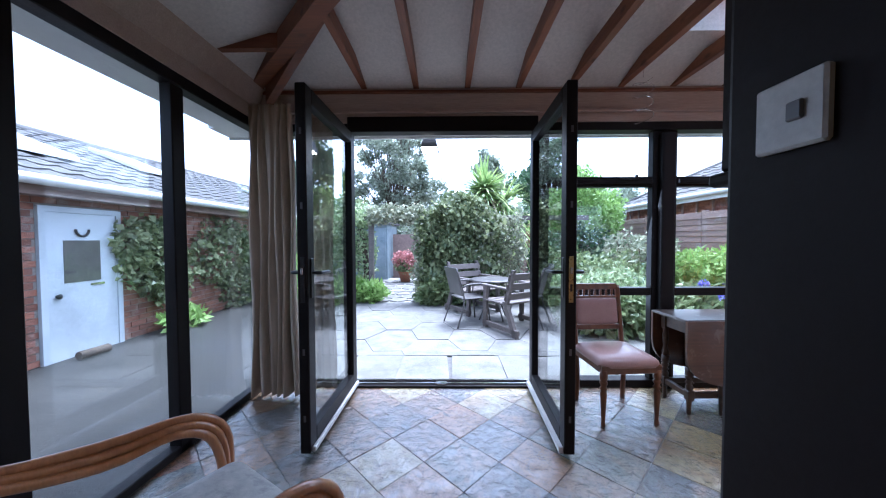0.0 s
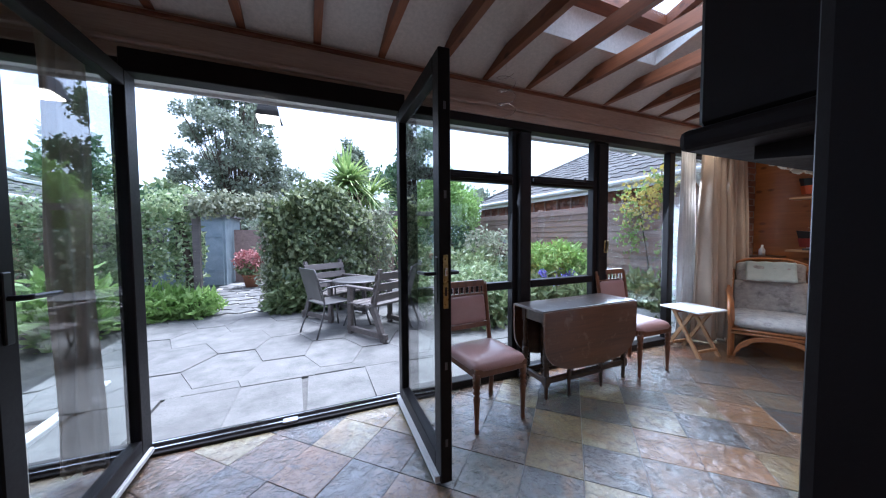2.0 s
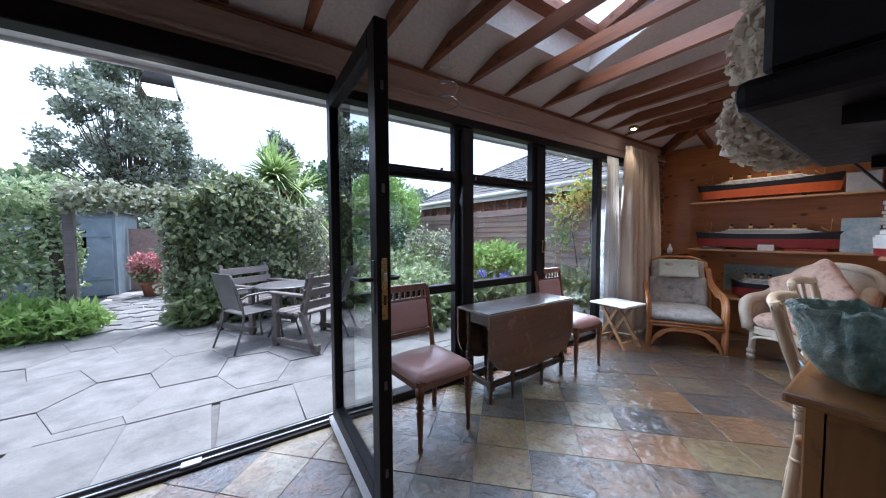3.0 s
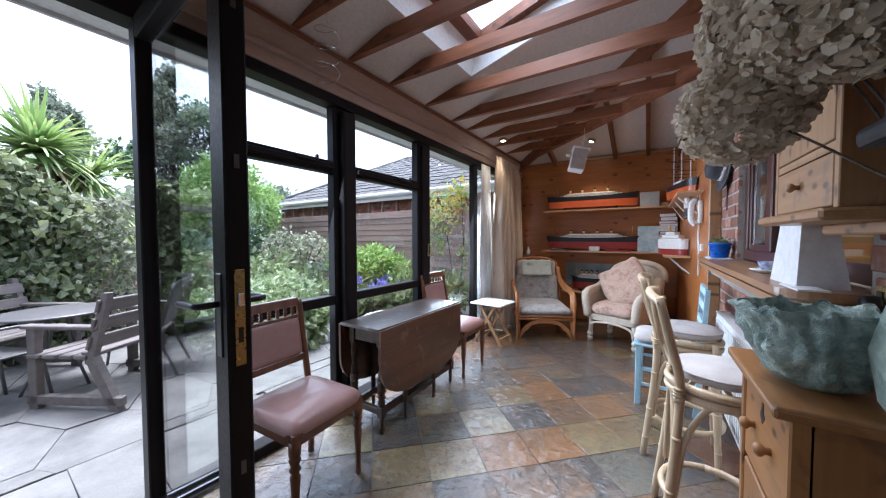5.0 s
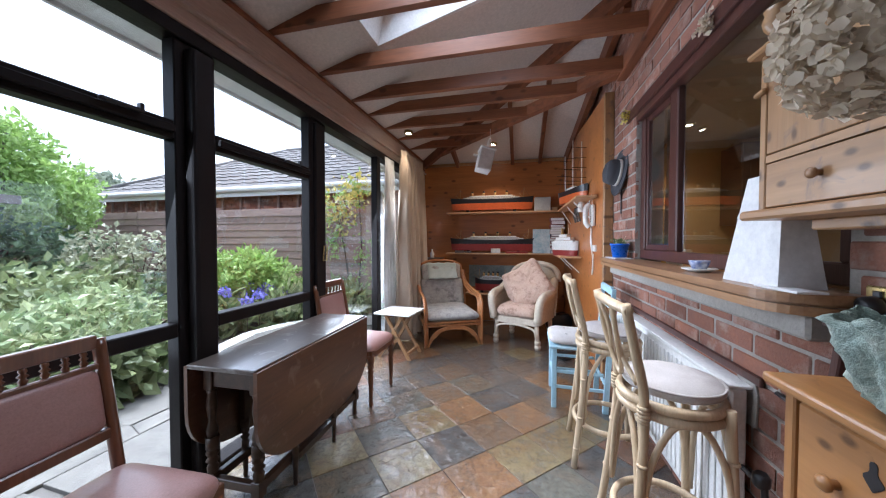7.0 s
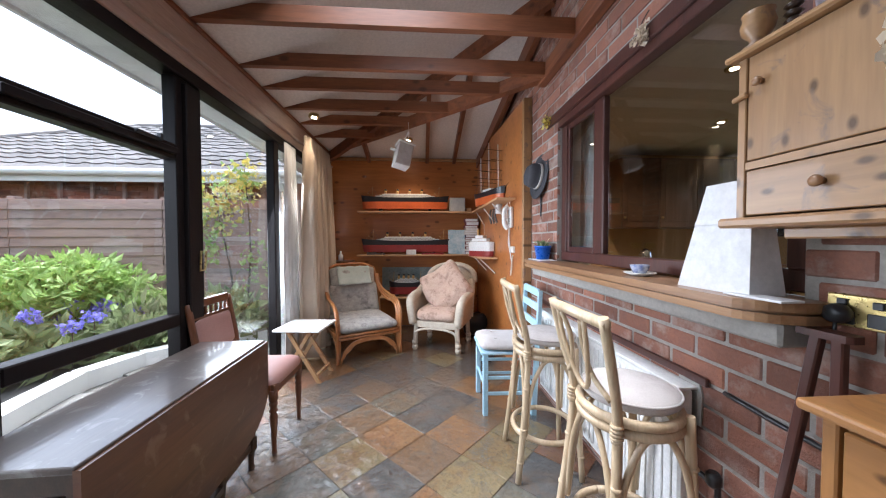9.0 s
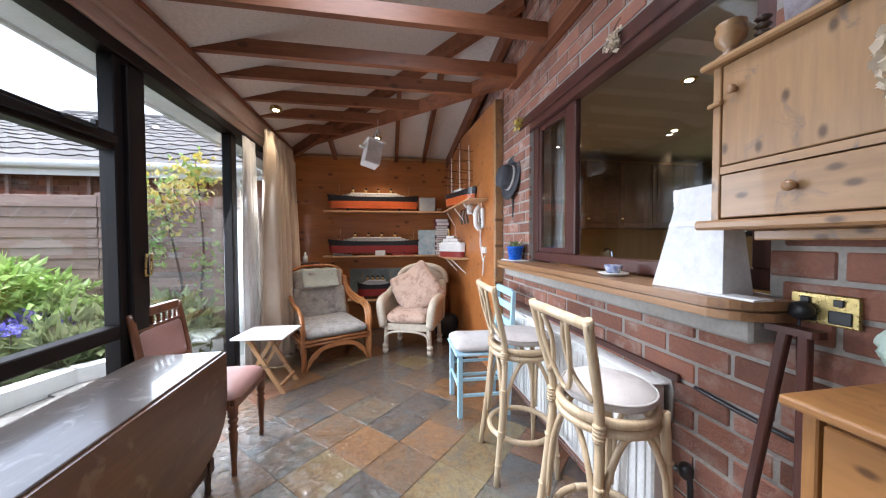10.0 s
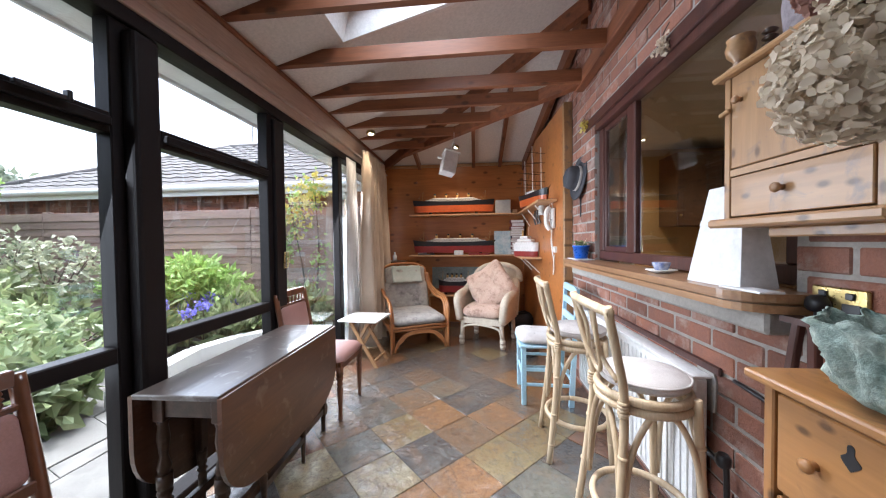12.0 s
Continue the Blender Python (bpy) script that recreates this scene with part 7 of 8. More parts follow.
# ---- terrace furniture ----
gt = thing("garden_table", "round grey metal garden table on the terrace", "garden table", pose(0.94, 5.31, GZ) @ Matrix.Diagonal((0.91, 0.91, 0.91, 1)))
part("tabletop", lathe(bm_new(), [(0, 0.70), (0.40, 0.70), (0.415, 0.705), (0.415, 0.72), (0.40, 0.725), (0, 0.725)], n=36), M_METALGREY, gt)
for a in range(4):
    q = Matrix.Rotation(a * math.pi / 2 + 0.5, 3, "Z")
    part("leg", tube(bm_new(), [q @ Vector((0.10, 0, 0.70)), q @ Vector((0.12, 0, 0.4)), q @ Vector((0.30, 0, 0))], 0.013, 7), M_METALGREY, gt)


def garden_bench(m, w, label):
    c = thing("garden_bench", label, "garden bench", m, "garden benches")
    for s in (-1, 1):
        x = s * (w / 2 - 0.04)
        part("front_leg", box(bm_new(), x - 0.025, -0.32, 0.0, x + 0.025, -0.25, 0.62, 0.004, Matrix.Shear("XZ", 4, (0, 0))), M_GARDENWOOD, c)
        part("back_leg", hexa(bm_new(), [(x - 0.025, 0.33, 0), (x + 0.025, 0.33, 0), (x + 0.025, 0.41, 0), (x - 0.025, 0.41, 0), (x - 0.025, 0.12, 0.45), (x + 0.025, 0.12, 0.45), (x + 0.025, 0.20, 0.45), (x - 0.025, 0.20, 0.45)]), M_GARDENWOOD, c)
        part("back_post", hexa(bm_new(), [(x - 0.022, 0.14, 0.36), (x + 0.022, 0.14, 0.36), (x + 0.022, 0.2, 0.36), (x - 0.022, 0.2, 0.36), (x - 0.022, 0.30, 0.90), (x + 0.022, 0.30, 0.90), (x + 0.022, 0.35, 0.90), (x - 0.022, 0.35, 0.90)]), M_GARDENWOOD, c)
        part("armrest", boxed(x - 0.035, -0.36, 0.62, x + 0.035, 0.26, 0.65, 0.006), M_GARDENWOOD, c)
        part("foot_rail", boxed(x - 0.025, -0.34, 0.04, x + 0.025, 0.42, 0.11, 0.006), M_GARDENWOOD, c)
    for y in (-0.26, -0.13, 0.0, 0.12):
        part("seat_slat", boxed(-w / 2, y - 0.05, 0.40, w / 2, y + 0.05, 0.43, 0.005), M_GARDENWOOD, c)
    for z in (0.52, 0.66, 0.80):
        y = 0.145 + (z - 0.36) * 0.296
        part("back_slat", box(bm_new(), -w / 2, -0.012, -0.05, w / 2, 0.012, 0.05, 0.005, pose(0, y, z, -16)), M_GARDENWOOD, c)
    return c


garden_bench(pose(1.21, 4.72, GZ, 0, 0, 210), 0.80, "weathered grey wooden garden seat with slatted back")
garden_bench(pose(0.66, 5.84, GZ, 0, 0, 34), 0.75, "weathered grey wooden garden seat beyond the table")


def metal_chair(m):
    c = thing("metal_chair", "brown-grey metal terrace chair with mesh seat", "garden chair", m, "metal garden chairs")
    for s in (-1, 1):
        part("leg", tube(bm_new(), [(s * 0.24, -0.27, 0), (s * 0.22, -0.22, 0.42), (s * 0.24, -0.2, 0.62), (s * 0.24, 0.1, 0.64), (s * 0.22, 0.2, 0.6)], 0.012, 7), M_METALGREY, c)
        part("leg", tube(bm_new(), [(s * 0.24, 0.30, 0), (s * 0.22, 0.18, 0.42), (s * 0.21, 0.30, 0.88)], 0.012, 7), M_METALGREY, c)
    part("seat", boxed(-0.22, -0.23, 0.41, 0.22, 0.19, 0.43, 0.006), M_METALGREY, c)
    part("backrest", box(bm_new(), -0.21, -0.008, -0.2, 0.21, 0.008, 0.24, 0.006, pose(0, 0.245, 0.66, -15)), M_METALGREY, c)
    return c


metal_chair(pose(0.50, 5.02, GZ, 0, 0, 115))
metal_chair(pose(1.62, 5.45, GZ, 0, 0, -60))

# outside lamp over the door
ol = thing("outside_lamp", "black outdoor floodlight under the eaves, lit", "lamp", pose(0.01, 3.13, 2.085) @ Matrix.Scale(1.4, 4))
part("housing", hexa(bm_new(), [(-0.055, -0.07, 0), (0.055, -0.07, 0), (0.065, 0.05, -0.01), (-0.065, 0.05, -0.01), (-0.04, -0.05, 0.07), (0.04, -0.05, 0.07), (0.045, 0.03, 0.07), (-0.045, 0.03, 0.07)]), M_BLACK, ol)
part("lens", boxed(-0.05, -0.06, -0.012, 0.05, 0.04, -0.004), M_BULB, ol, "warm glowing lens")
part("arm", tube(bm_new(), [(0, 0, 0.06), (0, -0.02, 0.11)], 0.012, 6), M_BLACK, ol)

# ---- beds beside the windows ----
shrub("bush", "leafy green bush at the edge of the paving", [(2.58, 4.36, 0.15, 0.26, 0.22, 0.30), (2.85, 4.48, 0.20, 0.20, 0.20, 0.28), (2.22, 4.42, 0.14, 0.26, 0.20, 0.26)], 1050, 0.085, M_MIDLEAF, 91, 0.1, 6, 1.7)
shrub("bush", "pale-edged bush in the bed by the window", [(2.2, 4.6, 0.35, 0.45, 0.4, 0.36), (2.75, 4.9, 0.4, 0.4, 0.4, 0.36), (1.9, 5.0, 0.3, 0.35, 0.4, 0.32)], 2600, 0.055, M_PALELEAF, 92, 0.0, 7)
shrub("bush", "mixed dark green shrubs filling the bed", [(3.1, 5.6, 0.3, 0.6, 0.6, 0.45), (2.5, 6.2, 0.45, 0.6, 0.6, 0.55), (3.7, 6.6, 0.4, 0.7, 0.6, 0.5), (3.9, 5.4, 0.15, 0.5, 0.5, 0.3)], 4200, 0.075, M_MIDLEAF, 93, 0.1, 8)
shrub("rose_bush", "twiggy rose bush with faded pink flowers", [(4.3, 6.5, 0.85, 0.5, 0.5, 0.42), (4.0, 6.9, 1.0, 0.4, 0.4, 0.35)], 1500, 0.05, M_IVYG, 94, 0, 14)
shrub("bush", "tall bright green feathery shrub", [(3.6, 8.6, 2.0, 0.8, 0.7, 0.7), (4.2, 8.9, 1.7, 0.7, 0.6, 0.6), (3.1, 8.8, 1.6, 0.6, 0.6, 0.6), (3.7, 8.5, 2.6, 0.5, 0.5, 0.4), (4.7, 9.2, 2.0, 0.5, 0.5, 0.6)], 11000, 0.05, M_LIME, 95, -0.4, 9, 2.4)
# darker leaves paint in the shade beneath the bright shrub
shrub("bush", "shrub under the bright one, shade put into its dark leaf colour", [(3.4, 8.2, 0.8, 0.9, 0.6, 0.7), (4.4, 8.4, 0.7, 0.7, 0.6, 0.6), (2.6, 7.6, 0.7, 0.5, 0.5, 0.6)], 4200, 0.075, M_DARKLEAF, 96, 0.1, 7)
shrub("fern_shrub", "lime green feathery shrub by the fence", [(4.95, 5.45, 0.65, 0.45, 0.5, 0.36), (4.8, 6.0, 0.6, 0.4, 0.4, 0.34), (5.1, 5.0, 0.5, 0.3, 0.35, 0.3)], 3600, 0.055, M_LIME, 97, -0.5, 9, 2.4)
shrub("fern_shrub", "low green strappy plants at the bed's edge", [(4.9, 4.65, 0.12, 0.4, 0.35, 0.28), (4.3, 5.2, 0.1, 0.4, 0.3, 0.26), (5.2, 3.9, 0.15, 0.2, 0.5, 0.3)], 1900, 0.075, M_MIDLEAF, 98, -0.9, 3, 3.0)
ag = thing("blue_flowers", "clump of violet-blue agapanthus flowers", "flowers")
r6 = np.random.default_rng(12)
for i in range(13):
    x, y = 4.15 + 0.95 * r6.random(), 4.55 + 0.75 * r6.random()
    z = 0.34 + 0.16 * r6.random()
    leaves_mesh("flower_head", clumps(r6, [(x, y, z, 0.075, 0.075, 0.06)], 90), 0.028, M_BLUEFL, ag, 100 + i, 0, 1.4)
    part("stem", tube(bm_new(), [(x, y, GZ - 0.05), (x + 0.02, y, z)], 0.005, 5), M_BARK, ag)
cb = thing("yellow_climber", "yellow-flowered climber trained on the fence", "climber")
r7 = np.random.default_rng(14)
leaves_mesh("leaves", clumps(r7, [(5.38, 4.1, 1.7, 0.14, 0.4, 0.4), (5.40, 3.75, 2.0, 0.12, 0.25, 0.35), (5.38, 4.2, 1.2, 0.12, 0.3, 0.35), (5.4, 3.6, 0.9, 0.1, 0.2, 0.5)], 420, 0.1), 0.05, M_LIME, cb, 15)
leaves_mesh("flowers", clumps(r7, [(5.36, 4.0, 1.75, 0.14, 0.42, 0.45), (5.38, 3.7, 2.0, 0.12, 0.25, 0.35)], 330, 0.1), 0.05, M_YELLOWFL, cb, 16)
part("stems", tube(tube(bm_new(), [(5.42, 3.8, -0.2), (5.40, 3.9, 0.8), (5.38, 4.1, 1.9)], (0.02, 0.006), 6), [(5.42, 3.8, -0.2), (5.42, 3.65, 1.0), (5.40, 3.7, 2.2)], (0.02, 0.006), 6), M_BARK, cb)
kb = bm_new()
pts = [(3.0, 4.15), (3.5, 4.3), (4.0, 4.42), (4.5, 4.3), (5.0, 3.9), (5.3, 3.4)]
for a, c in zip(pts, pts[1:]):
    beam(kb, (a[0], a[1], GZ - 0.05), (c[0], c[1], GZ - 0.05), 0.16, 0.19)
structure("bed_kerb", kb, M_WHITE, "low white rendered kerb round the flower bed", "kerb")

# fence with its battens
fn = thing("boarded_fence", "brown horizontally boarded fence along the garden", "fence", kind="structure")
FX = 5.48
for i in range(5):
    part("post", boxed(FX + 0.02, 2.85 + i * 1.9, -0.45, FX + 0.11, 2.95 + i * 1.9, 1.8, 0.004), M_FENCE, fn)
fb = boxed(-0.012, -0.945, -0.065, 0.008, 0.945, 0.075, 0.003)
bme = bpy.data.meshes.new("board")
fb.to_mesh(bme)
fb.free()
bme.materials.append(M_FENCE)
rf2 = random.Random(6)
for i in range(4):
    for j in range(15):
        ob = new("board", bme)
        ob.location = (FX, 3.85 + i * 1.9 + rf2.uniform(-0.005, 0.005), -0.02 + j * 0.122 + rf2.uniform(-0.004, 0.004))
        ob.rotation_euler = (rf2.uniform(-0.004, 0.004), 0.13, 0)
        ob.parent = fn
for i in range(16):
    tagged(part("batten", boxed(FX + 0.55, 3.5 + i * 0.45, 1.75, FX + 0.585, 3.54 + i * 0.45, 2.14), M_FENCE), "upright timber batten under the neighbour's gutter", "batten", "wall battens", "structure")


def tiled_slope(name, x0, y0, y1, z0, x1, z1, parent, seed, cut=None):
    """Rolled roof tiles in courses from the eave (x0, z0) up to (x1, z1)."""
    run = math.hypot(x1 - x0, z1 - z0)
    dx, dz = (x1 - x0) / run, (z1 - z0) / run
    nx, nz = (-dz, dx) if dx > 0 else (dz, -dx)
    if nz < 0:
        nx, nz = -nx, -nz
    rows, tw, th = int(run / 0.30), 0.30, 0.34
    r = random.Random(seed)
    v, f = [], []
    prof = [(0, 0.004), (0.07, 0.0), (0.15, 0.004), (0.20, 0.016), (0.25, 0.020), (0.30, 0.004)]
    for i in range(rows + 1):
        s0, s1 = i * run / (rows + 1), i * run / (rows + 1) + th
        n = int((y1 - y0) / tw)
        for j in range(n):
            yb = y0 + j * tw
            if cut and not cut(s0 / run, yb):
                continue
            b0 = len(v)
            lift = r.uniform(0, 0.006)
            for s, up in ((s0, 0.022 + lift), (s1, 0.005)):
                for py, pz in prof:
                    h = pz + up
                    v.append((x0 + dx * s + nx * h, yb + py, z0 + dz * s + nz * h))
            for s, up in ((s0, 0.0 + lift), ):
                for py, pz in prof:
                    h = pz + up - 0.012
                    v.append((x0 + dx * s + nx * h, yb + py, z0 + dz * s + nz * h))
            for k in range(5):
                f.append((b0 + k, b0 + k + 1, b0 + 7 + k, b0 + 6 + k))
                f.append((b0 + 12 + k, b0 + 13 + k, b0 + k + 1, b0 + k))
    me = bpy.data.meshes.new(name)
    me.from_pydata(v, [], f)
    me.materials.append(M_ROOF)
    ob = new(name, me)
    ob.parent = parent
    ob["kind"] = "stuff"
    ob["label"] = "overlapping grey concrete roof tiles"
    return ob


nb = thing("neighbour_bungalow", "red brick neighbouring bungalow with grey tiled hip roof", "house")
part("wall", boxed(6.12, 3.35, -0.45, 12, 10.6, 2.2), M_BRICKI, nb)
bw = bm_new()
for c in range(26):
    for k in range(-1, 33):
        a, b2 = max(3.35, 3.35 + (k + 0.5 * (c % 2)) * 0.226 + 0.006), min(10.6, 3.35 + (k + 1 + 0.5 * (c % 2)) * 0.226 - 0.006)
        if b2 - a > 0.03 and c > 12:
            box(bw, 6.105, a, 0.2 + c * 0.077, 6.13, b2, 0.2 + c * 0.077 + 0.066)
tagged(part("brickwork", bw, M_BRICKI, nb), "red brick courses", kind="stuff")
part("roof", hexa(bm_new(), [(5.85, 3.1, 2.2), (12, 3.1, 2.2), (12, 10.9, 2.2), (5.85, 10.9, 2.2), (9.2, 3.1, 3.95), (9.4, 3.1, 3.95), (9.4, 8.1, 3.95), (9.2, 8.1, 3.95)]), M_ROOF, nb)
tiled_slope("roof_tiles", 5.83, 3.1, 10.8, 2.215, 9.2, 3.97, nb, 21, lambda s, y: y < 10.85 - 2.75 * s)
part("ridge", tube(bm_new(), [(9.25, 3.1, 3.97), (9.25, 8.2, 3.97)], 0.10, 8), M_ROOF, nb)
part("hip_ridge", tube(bm_new(), [(9.25, 8.15, 3.97), (5.85, 10.9, 2.22)], 0.09, 8), M_ROOF, nb)
part("gutter", tube(bm_new(), [(5.80, 3.1, 2.19), (5.80, 10.9, 2.19)], 0.055, 8), M_WHITE, nb, "white plastic gutter")
part("fascia", boxed(5.84, 3.1, 2.06, 5.87, 10.9, 2.2), M_WHITE, nb, "white fascia board")
part("downpipe", tube(bm_new(), [(5.80, 3.45, 2.15), (5.95, 3.45, 1.98), (6.06, 3.45, 1.9), (6.06, 3.45, -0.2)], 0.035, 8), M_WHITE, nb, "white downpipe")
part("aerial", tube(tube(bm_new(), [(9.25, 7.5, 3.95), (9.25, 7.5, 4.7)], 0.015, 5), [(9.1, 7.2, 4.6), (9.4, 7.8, 4.6)], 0.01, 5), M_METALGREY, nb)

# garage across the yard
ga = thing("garage", "low brick outbuilding with white door and grey tiled roof", "outbuilding", pose(0.3, -0.65, 0.07))
GX = -4.5
part("wall", boxed(-9.5, -3.0, -0.45, GX - 0.01, 13, 1.78), M_MORTAR, ga)
bw = bm_new()
for c in range(27):
    z = -0.28 + c * 0.0765
    for k in range(-2, 40):
        a, b2 = 1.5 + (k + 0.5 * (c % 2)) * 0.226 + 0.005, 1.5 + (k + 1 + 0.5 * (c % 2)) * 0.226 - 0.005
        for a, b2 in ([(a, min(b2, 4.01)), (max(a, 4.89), b2)] if z < 1.5 else [(a, b2)]):
            if b2 < 10 and b2 - a > 0.02:
                box(bw, GX - 0.02, a, z, GX, b2, z + 0.066)
tagged(part("brickwork", bw, M_BRICKI, ga), "weathered red brick courses", kind="stuff")
part("roof", hexa(bm_new(), [(-4.25, -3.2, 1.78), (-10.7, -3.2, 1.78), (-10.7, 13.2, 1.78), (-4.25, 13.2, 1.78), (-7.45, -3.2, 3.05), (-7.55, -3.2, 3.05), (-7.55, 13.2, 3.05), (-7.45, 13.2, 3.05)]), M_ROOF, ga)
tiled_slope("roof_tiles", -4.22, 1.2, 13.0, 1.79, -7.45, 3.07, ga, 23)
part("ridge", tube(bm_new(), [(-7.5, -3.2, 3.07), (-7.5, 13.2, 3.07)], 0.10, 8), M_ROOF, ga)
part("gutter", tube(bm_new(), [(-4.17, -3.2, 1.76), (-4.17, 13.2, 1.76)], 0.055, 8), M_WHITEPL, ga, "pale gutter")
part("eaves_board", boxed(-4.5, 1.0, 1.62, -4.3, 13, 1.74), M_FENCE, ga, "brown eaves board")
gd = part("door", boxed(GX - 0.01, 4.08, -0.29, GX + 0.02, 4.82, 1.47, 0.006), M_DOORWHITE, ga, "white painted door with a small window")
part("door_frame", box(box(boxed(GX - 0.01, 4.02, -0.3, GX + 0.03, 4.08, 1.53), GX - 0.01, 4.82, -0.3, GX + 0.03, 4.88, 1.53), GX - 0.01, 4.08, 1.47, GX + 0.03, 4.82, 1.53), M_DOORWHITE, ga, "white door frame")
part("door_pane", boxed(GX + 0.02, 4.24, 0.66, GX + 0.026, 4.62, 1.15), M_METALGREY, gd, "small dark window")
part("letterbox", boxed(GX + 0.02, 4.50, 0.60, GX + 0.03, 4.66, 0.63, 0.003), M_CHROME, gd)
part("door_knob", lathe(bm_new(), [(0.02, 0), (0.03, 0.03), (0, 0.05)], (0, 0, 0), 12, Matrix.Translation((GX + 0.02, 4.17, 0.52)) @ pose(0, 0, 0, 0, 90)), M_BLACK, gd)
part("horseshoe", tube(bm_new(), [(GX + 0.03, 4.43 - 0.07 * math.cos(a), 1.28 - 0.08 * math.sin(a)) for a in [0.0 + i * math.pi / 8 for i in range(9)]], 0.014, 6), M_BLACK, gd, "iron horseshoe")
for y, s0, s1 in ((4.3, 0.30, 0.62), (6.3, 0.42, 0.70), (10.0, 0.32, 0.6)):
    q = [(-4.22 + (-7.45 + 4.22) * s, yy, 1.79 + (3.07 - 1.79) * s + 0.06) for s, yy in ((s0, y), (s0, y + 0.75), (s1, y + 0.75), (s1, y))]
    sk2 = part("skylight", hexa(bm_new(), q + [(a, b, c + 0.06) for a, b, c in q]), M_WHITE, ga, "white framed roof light")
    cx2, cy2 = sum(p[0] for p in q) / 4, sum(p[1] for p in q) / 4
    q2 = [(cx2 + (a - cx2) * 0.84, cy2 + (b - cy2) * 0.84, c + 0.062 + (0 if True else 0)) for a, b, c in q]
    zs = [1.79 + 1.28 * ((a + 4.22) / -3.23) + 0.122 for a, b, c in q2]
    q2 = [(a, b, z) for (a, b, c), z in zip(q2, zs)]
    part("skylight_pane", hexa(bm_new(), q2 + [(a, b, c + 0.006) for a, b, c in q2]), M_CHROME, sk2)
iv2 = thing("wall_ivy", "ivy spreading over the outbuilding's brick wall", "ivy")
rg = np.random.default_rng(44)
cc = np.concatenate([clumps(rg, [(GX + 0.35, 4.7, 1.0, 0.14, 0.5, 0.52), (GX + 0.35, 4.45, 1.2, 0.12, 0.35, 0.3), (GX + 0.35, 4.9, 0.6, 0.12, 0.4, 0.3)], 2300), clumps(rg, [(GX + 0.35, 6.2, 1.0, 0.16, 0.8, 0.6), (GX + 0.35, 6.6, 0.3, 0.14, 0.5, 0.5)], 2300)])
leaves_mesh("foliage", cc, 0.085, M_IVY, iv2, 45, 0.8, 1.15)
shrub("weed", "small green plant at the foot of the outbuilding wall", [(GX + 0.6, 4.9, -0.02, 0.18, 0.3, 0.12)], 240, 0.08, M_LIME, 46, -0.4, 2, 2)
shrub("bush", "tall grassy plant by the yard's end", [(-2.6, 6.0, 0.2, 0.3, 0.4, 0.5)], 700, 0.09, M_LIME, 47, -0.8, 3, 2.8)
tagged(part("log", tube(bm_new(), [(GX + 0.5, 3.55, -0.09), (GX + 0.52, 3.85, -0.09)], 0.05, 8), M_BARK), "short log lying by the white door", "log")


# ---- pieces of floor and walls ----
U, UX, UY = 0.2065, 0.042, 2.1545
gap = 0.0022


def tile_poly(cx, cy):
    r = U - gap
    return [(cx + r, cy), (cx, cy + r), (cx - r, cy), (cx, cy - r)]


def tile_mesh(poly, name, top=0.0, thick=0.012, ch=0.0012):
    b = bm_new()
    k = len(poly)
    mx, my = sum(p[0] for p in poly) / k, sum(p[1] for p in poly) / k
    lo = [b.verts.new((x, y, top - thick)) for x, y in poly]
    mid = [b.verts.new((x, y, top - ch)) for x, y in poly]
    hi = [b.verts.new((x - ch * math.copysign(1, x - mx), y - ch * math.copysign(1, y - my), top)) for x, y in poly]
    for a, c in ((lo, mid), (mid, hi)):
        for i in range(k):
            b.faces.new((a[i], a[(i + 1) % k], c[(i + 1) % k], c[i]))
    b.faces.new(hi)
    me = bpy.data.meshes.new(name)
    b.to_mesh(me)
    b.free()
    return me


whole = tile_mesh(tile_poly(0, 0), "tile")
whole.materials.append(M_SLATE)
rt = random.Random(4)
for i in range(-8, 31):
    for j in range(-14, 5):
        if (i + j) % 2 == 0:
            continue
        cx, cy = UX + U * i, UY + U * j
        poly = rect_clip(tile_poly(cx, cy), XL, -0.6, XE - 0.03, 2.64)
        if not poly or (cy < 0.2 and not -1.0 < cx < 0.7):
            continue
        if all(abs(a[0] - b[0]) + abs(a[1] - b[1]) < 1e-6 for a, b in zip(poly, tile_poly(cx, cy))) and len(poly) == 4:
            me = whole
        else:
            me = tile_mesh([(x - cx, y - cy) for x, y in poly], "tile")
            me.materials.append(M_SLATE)
        ob = new("tile", me)
        ob.location = (cx, cy, rt.uniform(-0.0012, 0.0012))
        ob.rotation_euler = (rt.uniform(-0.004, 0.004), rt.uniform(-0.004, 0.004), 0)
        ob.parent = floor

BH, PL, PH, BX, BZ = 0.066, 0.2225, 0.078, 0.351, -0.018


def brick_mesh(w, name="brick"):
    b = boxed(-w / 2, -0.025, -BH / 2, w / 2, 0.0, BH / 2, 0.004)
    me = bpy.data.meshes.new(name)
    b.to_mesh(me)
    b.free()
    me.materials.append(M_BRICK)
    return me


brick_cache = {}
rb = random.Random(11)


def spans(z0, z1, x0, x1):
    """Stretches of wall between x0 and x1 that a course may fill."""
    s = [(x0, x1)]
    if z1 > HZ0 + 0.02 and z0 < HZ1 + 0.01:
        s = [(x0, min(x1, H0)), (max(x0, H1), x1)]
    return [(a, b) for a, b in s if b - a > 0.03]


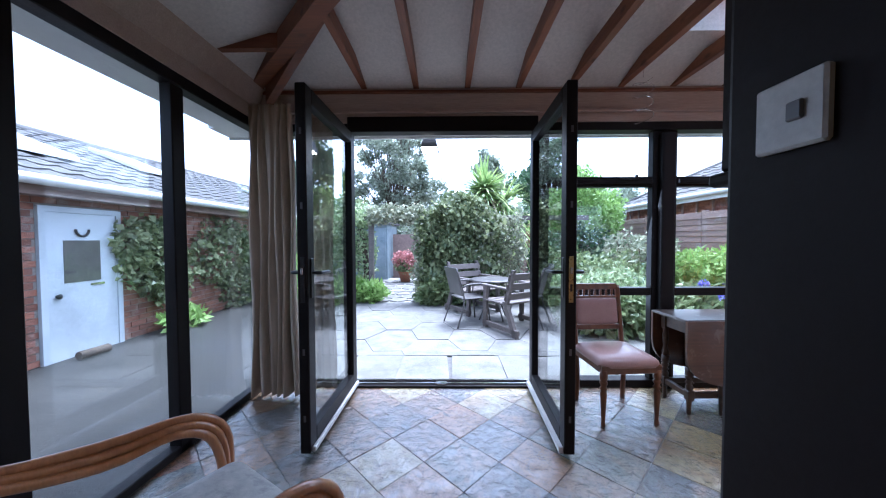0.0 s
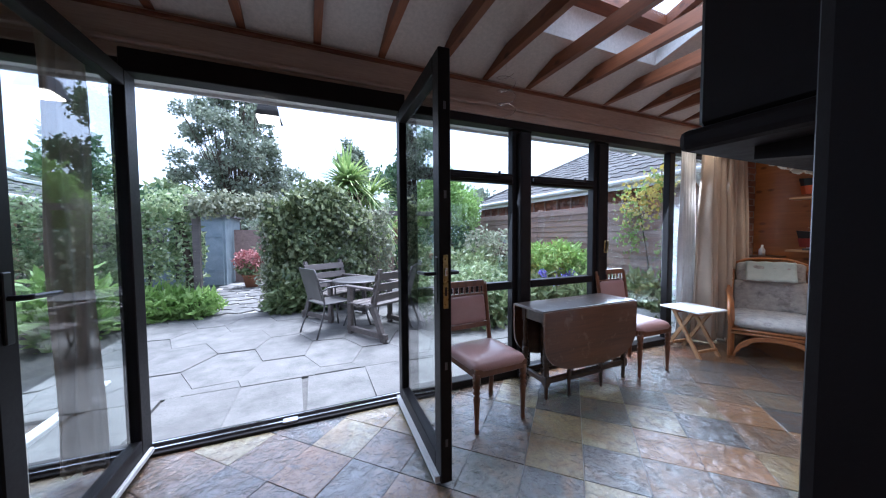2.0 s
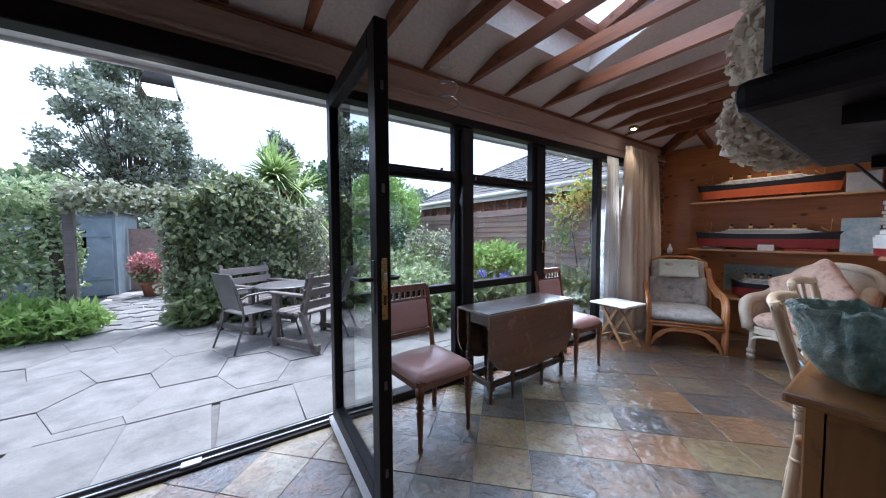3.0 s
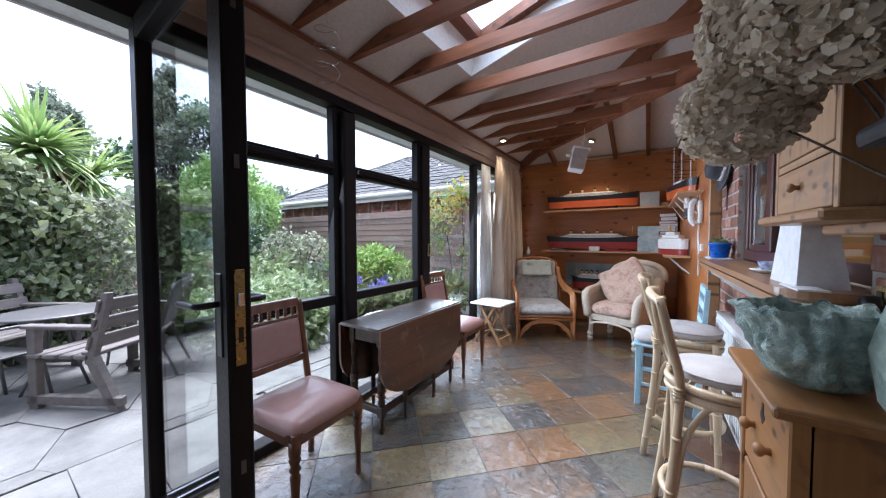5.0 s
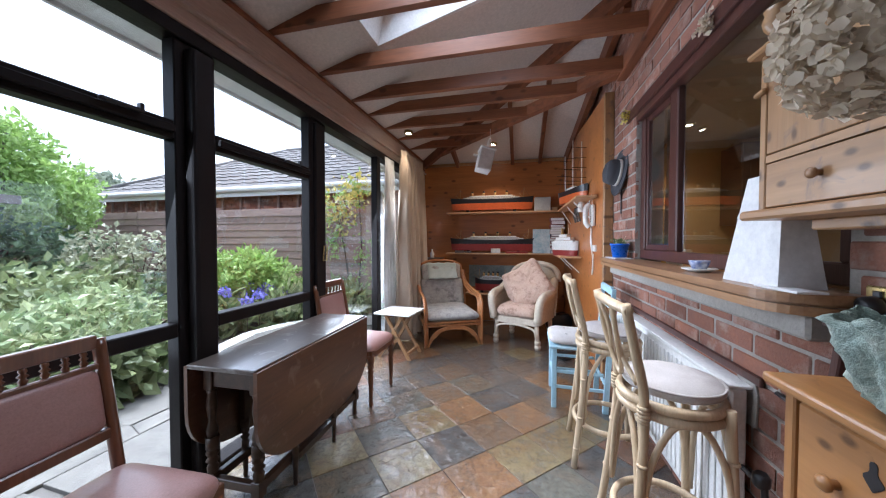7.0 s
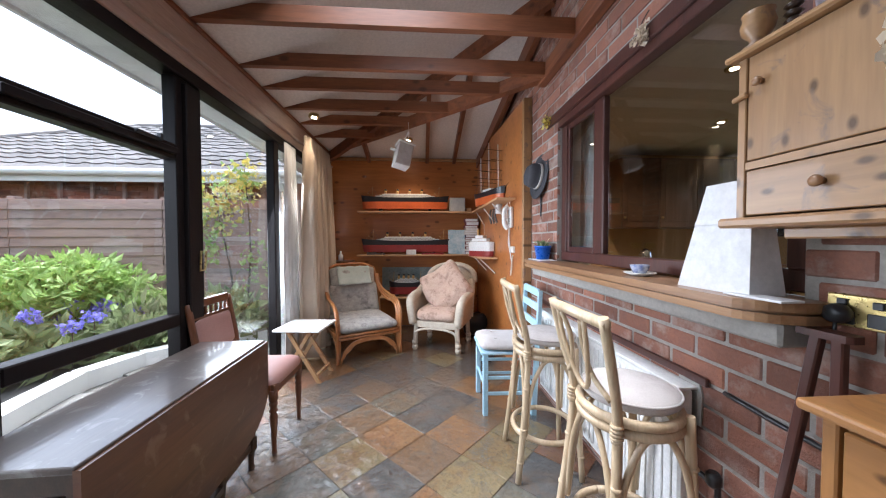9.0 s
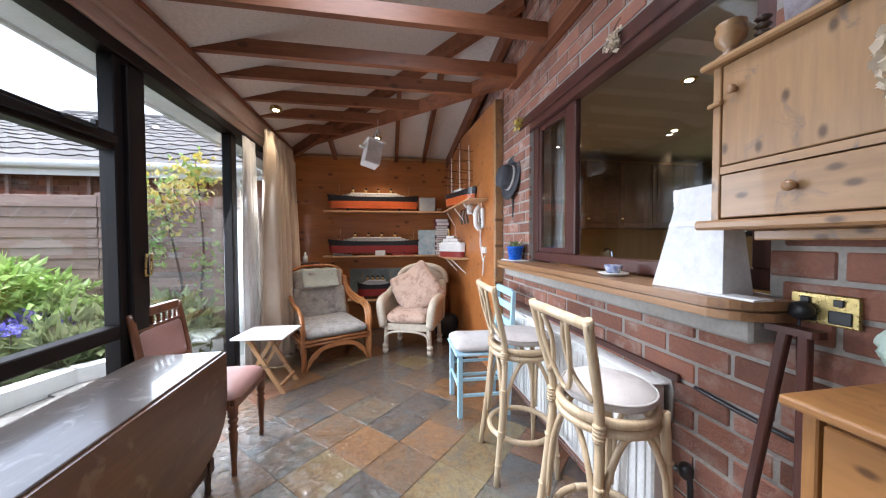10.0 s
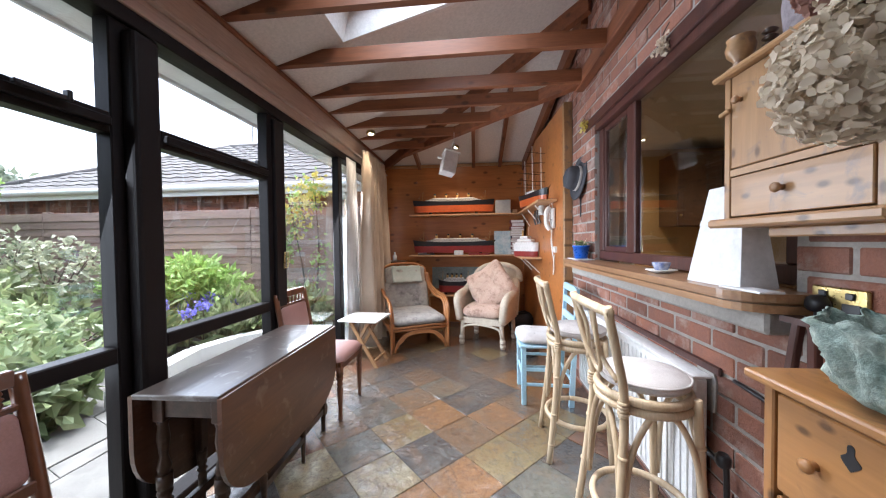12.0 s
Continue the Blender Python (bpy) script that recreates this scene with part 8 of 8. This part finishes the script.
rest = bm_new()
count = 0
for c in range(0, 44):
    zc = BZ + c * PH
    if zc > 3.3:
        break
    off = 0.5 * (c % 2)
    for s0, s1 in spans(zc - BH / 2, zc + BH / 2, 0.66, 3.70 if zc < 2.45 else 4.6):
        k = math.floor((s0 - BX) / PL) - 1
        while BX + (k + off) * PL < s1:
            a, b = max(s0, BX + (k + off) * PL + 0.0065), min(s1, BX + (k + off + 1) * PL - 0.0065)
            k += 1
            if b - a < 0.025:
                continue
            w = round(b - a, 3)
            near = 0.45 < zc < 2.2 and a < 3.6 and (a > 1.3 or zc > 0.9)
            if near and count < 300:
                if w not in brick_cache:
                    brick_cache[w] = brick_mesh(w)
                ob = new("brick", brick_cache[w])
                ob.location = ((a + b) / 2, YB + rb.uniform(-0.0025, 0.0025), zc)
                ob.rotation_euler = (0, rb.uniform(-0.006, 0.006), rb.uniform(-0.006, 0.006))
                ob.parent = wall_south
                count += 1
            else:
                box(rest, a, YB - 0.02, zc - BH / 2, b, YB + rb.uniform(-0.002, 0.002), zc + BH / 2)
tagged(part("brickwork", rest, M_BRICKI, wall_south), "weathered red brick courses", kind="stuff")
rest = bm_new()
for c in range(0, 30):
    zc = 0.04 + c * PH
    for k in range(-1, 4):
        a, b = max(5.02, 5.02 + (k + 0.5 * (c % 2)) * PL + 0.0065), min(XE - 0.02, 5.02 + (k + 1 + 0.5 * (c % 2)) * PL - 0.005)
        if b - a > 0.03:
            box(rest, a, 2.592, zc - BH / 2, b, 2.62, zc + BH / 2)
tagged(part("brickwork", rest, M_BRICKI, wall_north), "dark red brick courses", kind="stuff")

# terrace slabs
rp = random.Random(2)
hexr = 0.335


def slab_mesh(poly, top=0.0):
    me = tile_mesh(poly, "slab", top, 0.03, 0.0025)
    me.materials.append(M_PAVE)
    return me


def slab(poly):
    cx, cy = sum(p[0] for p in poly) / len(poly), sum(p[1] for p in poly) / len(poly)
    ob = new("slab", slab_mesh([(x - cx, y - cy) for x, y in poly]))
    ob.location = (cx, cy, GZ + rp.uniform(-0.003, 0.003))
    ob.parent = pavement


for i in range(13):
    x0 = XL + 0.0 + i * 0.535
    k = 0.03 * math.sin(i * 2.3)
    slab([(x0 + 0.005, 2.76), (x0 + 0.53, 2.76), (x0 + 0.53 + k, 3.60), (x0 + 0.005 + k, 3.60)])
for j in range(-1, 8):
    for i in range(-3, 12):
        cx, cy = XL + 0.35 + i * 1.02 + (j % 2) * 0.51, 3.76 + j * 0.43
        w, h = 0.335, 0.212
        poly = [(cx + w * 1.005, cy), (cx + w * 0.52, cy + h * 1.99), (cx - w * 0.52, cy + h * 1.99), (cx - w * 1.005, cy), (cx - w * 0.52, cy - h * 1.99), (cx + w * 0.52, cy - h * 1.99)]
        poly = [(x + 0.09 * noise.noise(Vector((x * 1.9, y * 1.9, 3.0))), y + 0.09 * noise.noise(Vector((x * 1.9, y * 1.9, 9.0)))) for x, y in poly]
        poly = [(cx + (x - cx) * 0.997, cy + (y - cy) * 0.997) for x, y in poly]
        poly = rect_clip(poly, XL - 0.6, 3.612, 3.0 if j > 1 else 5.4, 6.68)
        if len(poly) > 2 and abs(sum(a[0] * b[1] - b[0] * a[1] for a, b in zip(poly, poly[1:] + poly[:1]))) > 0.008:
            slab(poly)
for j in range(9):
    for i in range(5):
        cx, cy = -1.7 + i * 0.42 + (j % 2) * 0.2 + rp.uniform(-0.03, 0.03), 6.95 + j * 0.42 + rp.uniform(-0.03, 0.03)
        n = rp.choice((5, 6, 7))
        ph = rp.uniform(0, 6)
        slab([(cx + rp.uniform(0.21, 0.25) * math.cos(ph + k * 2 * math.pi / n), cy + rp.uniform(0.21, 0.25) * math.sin(ph + k * 2 * math.pi / n)) for k in range(n)])
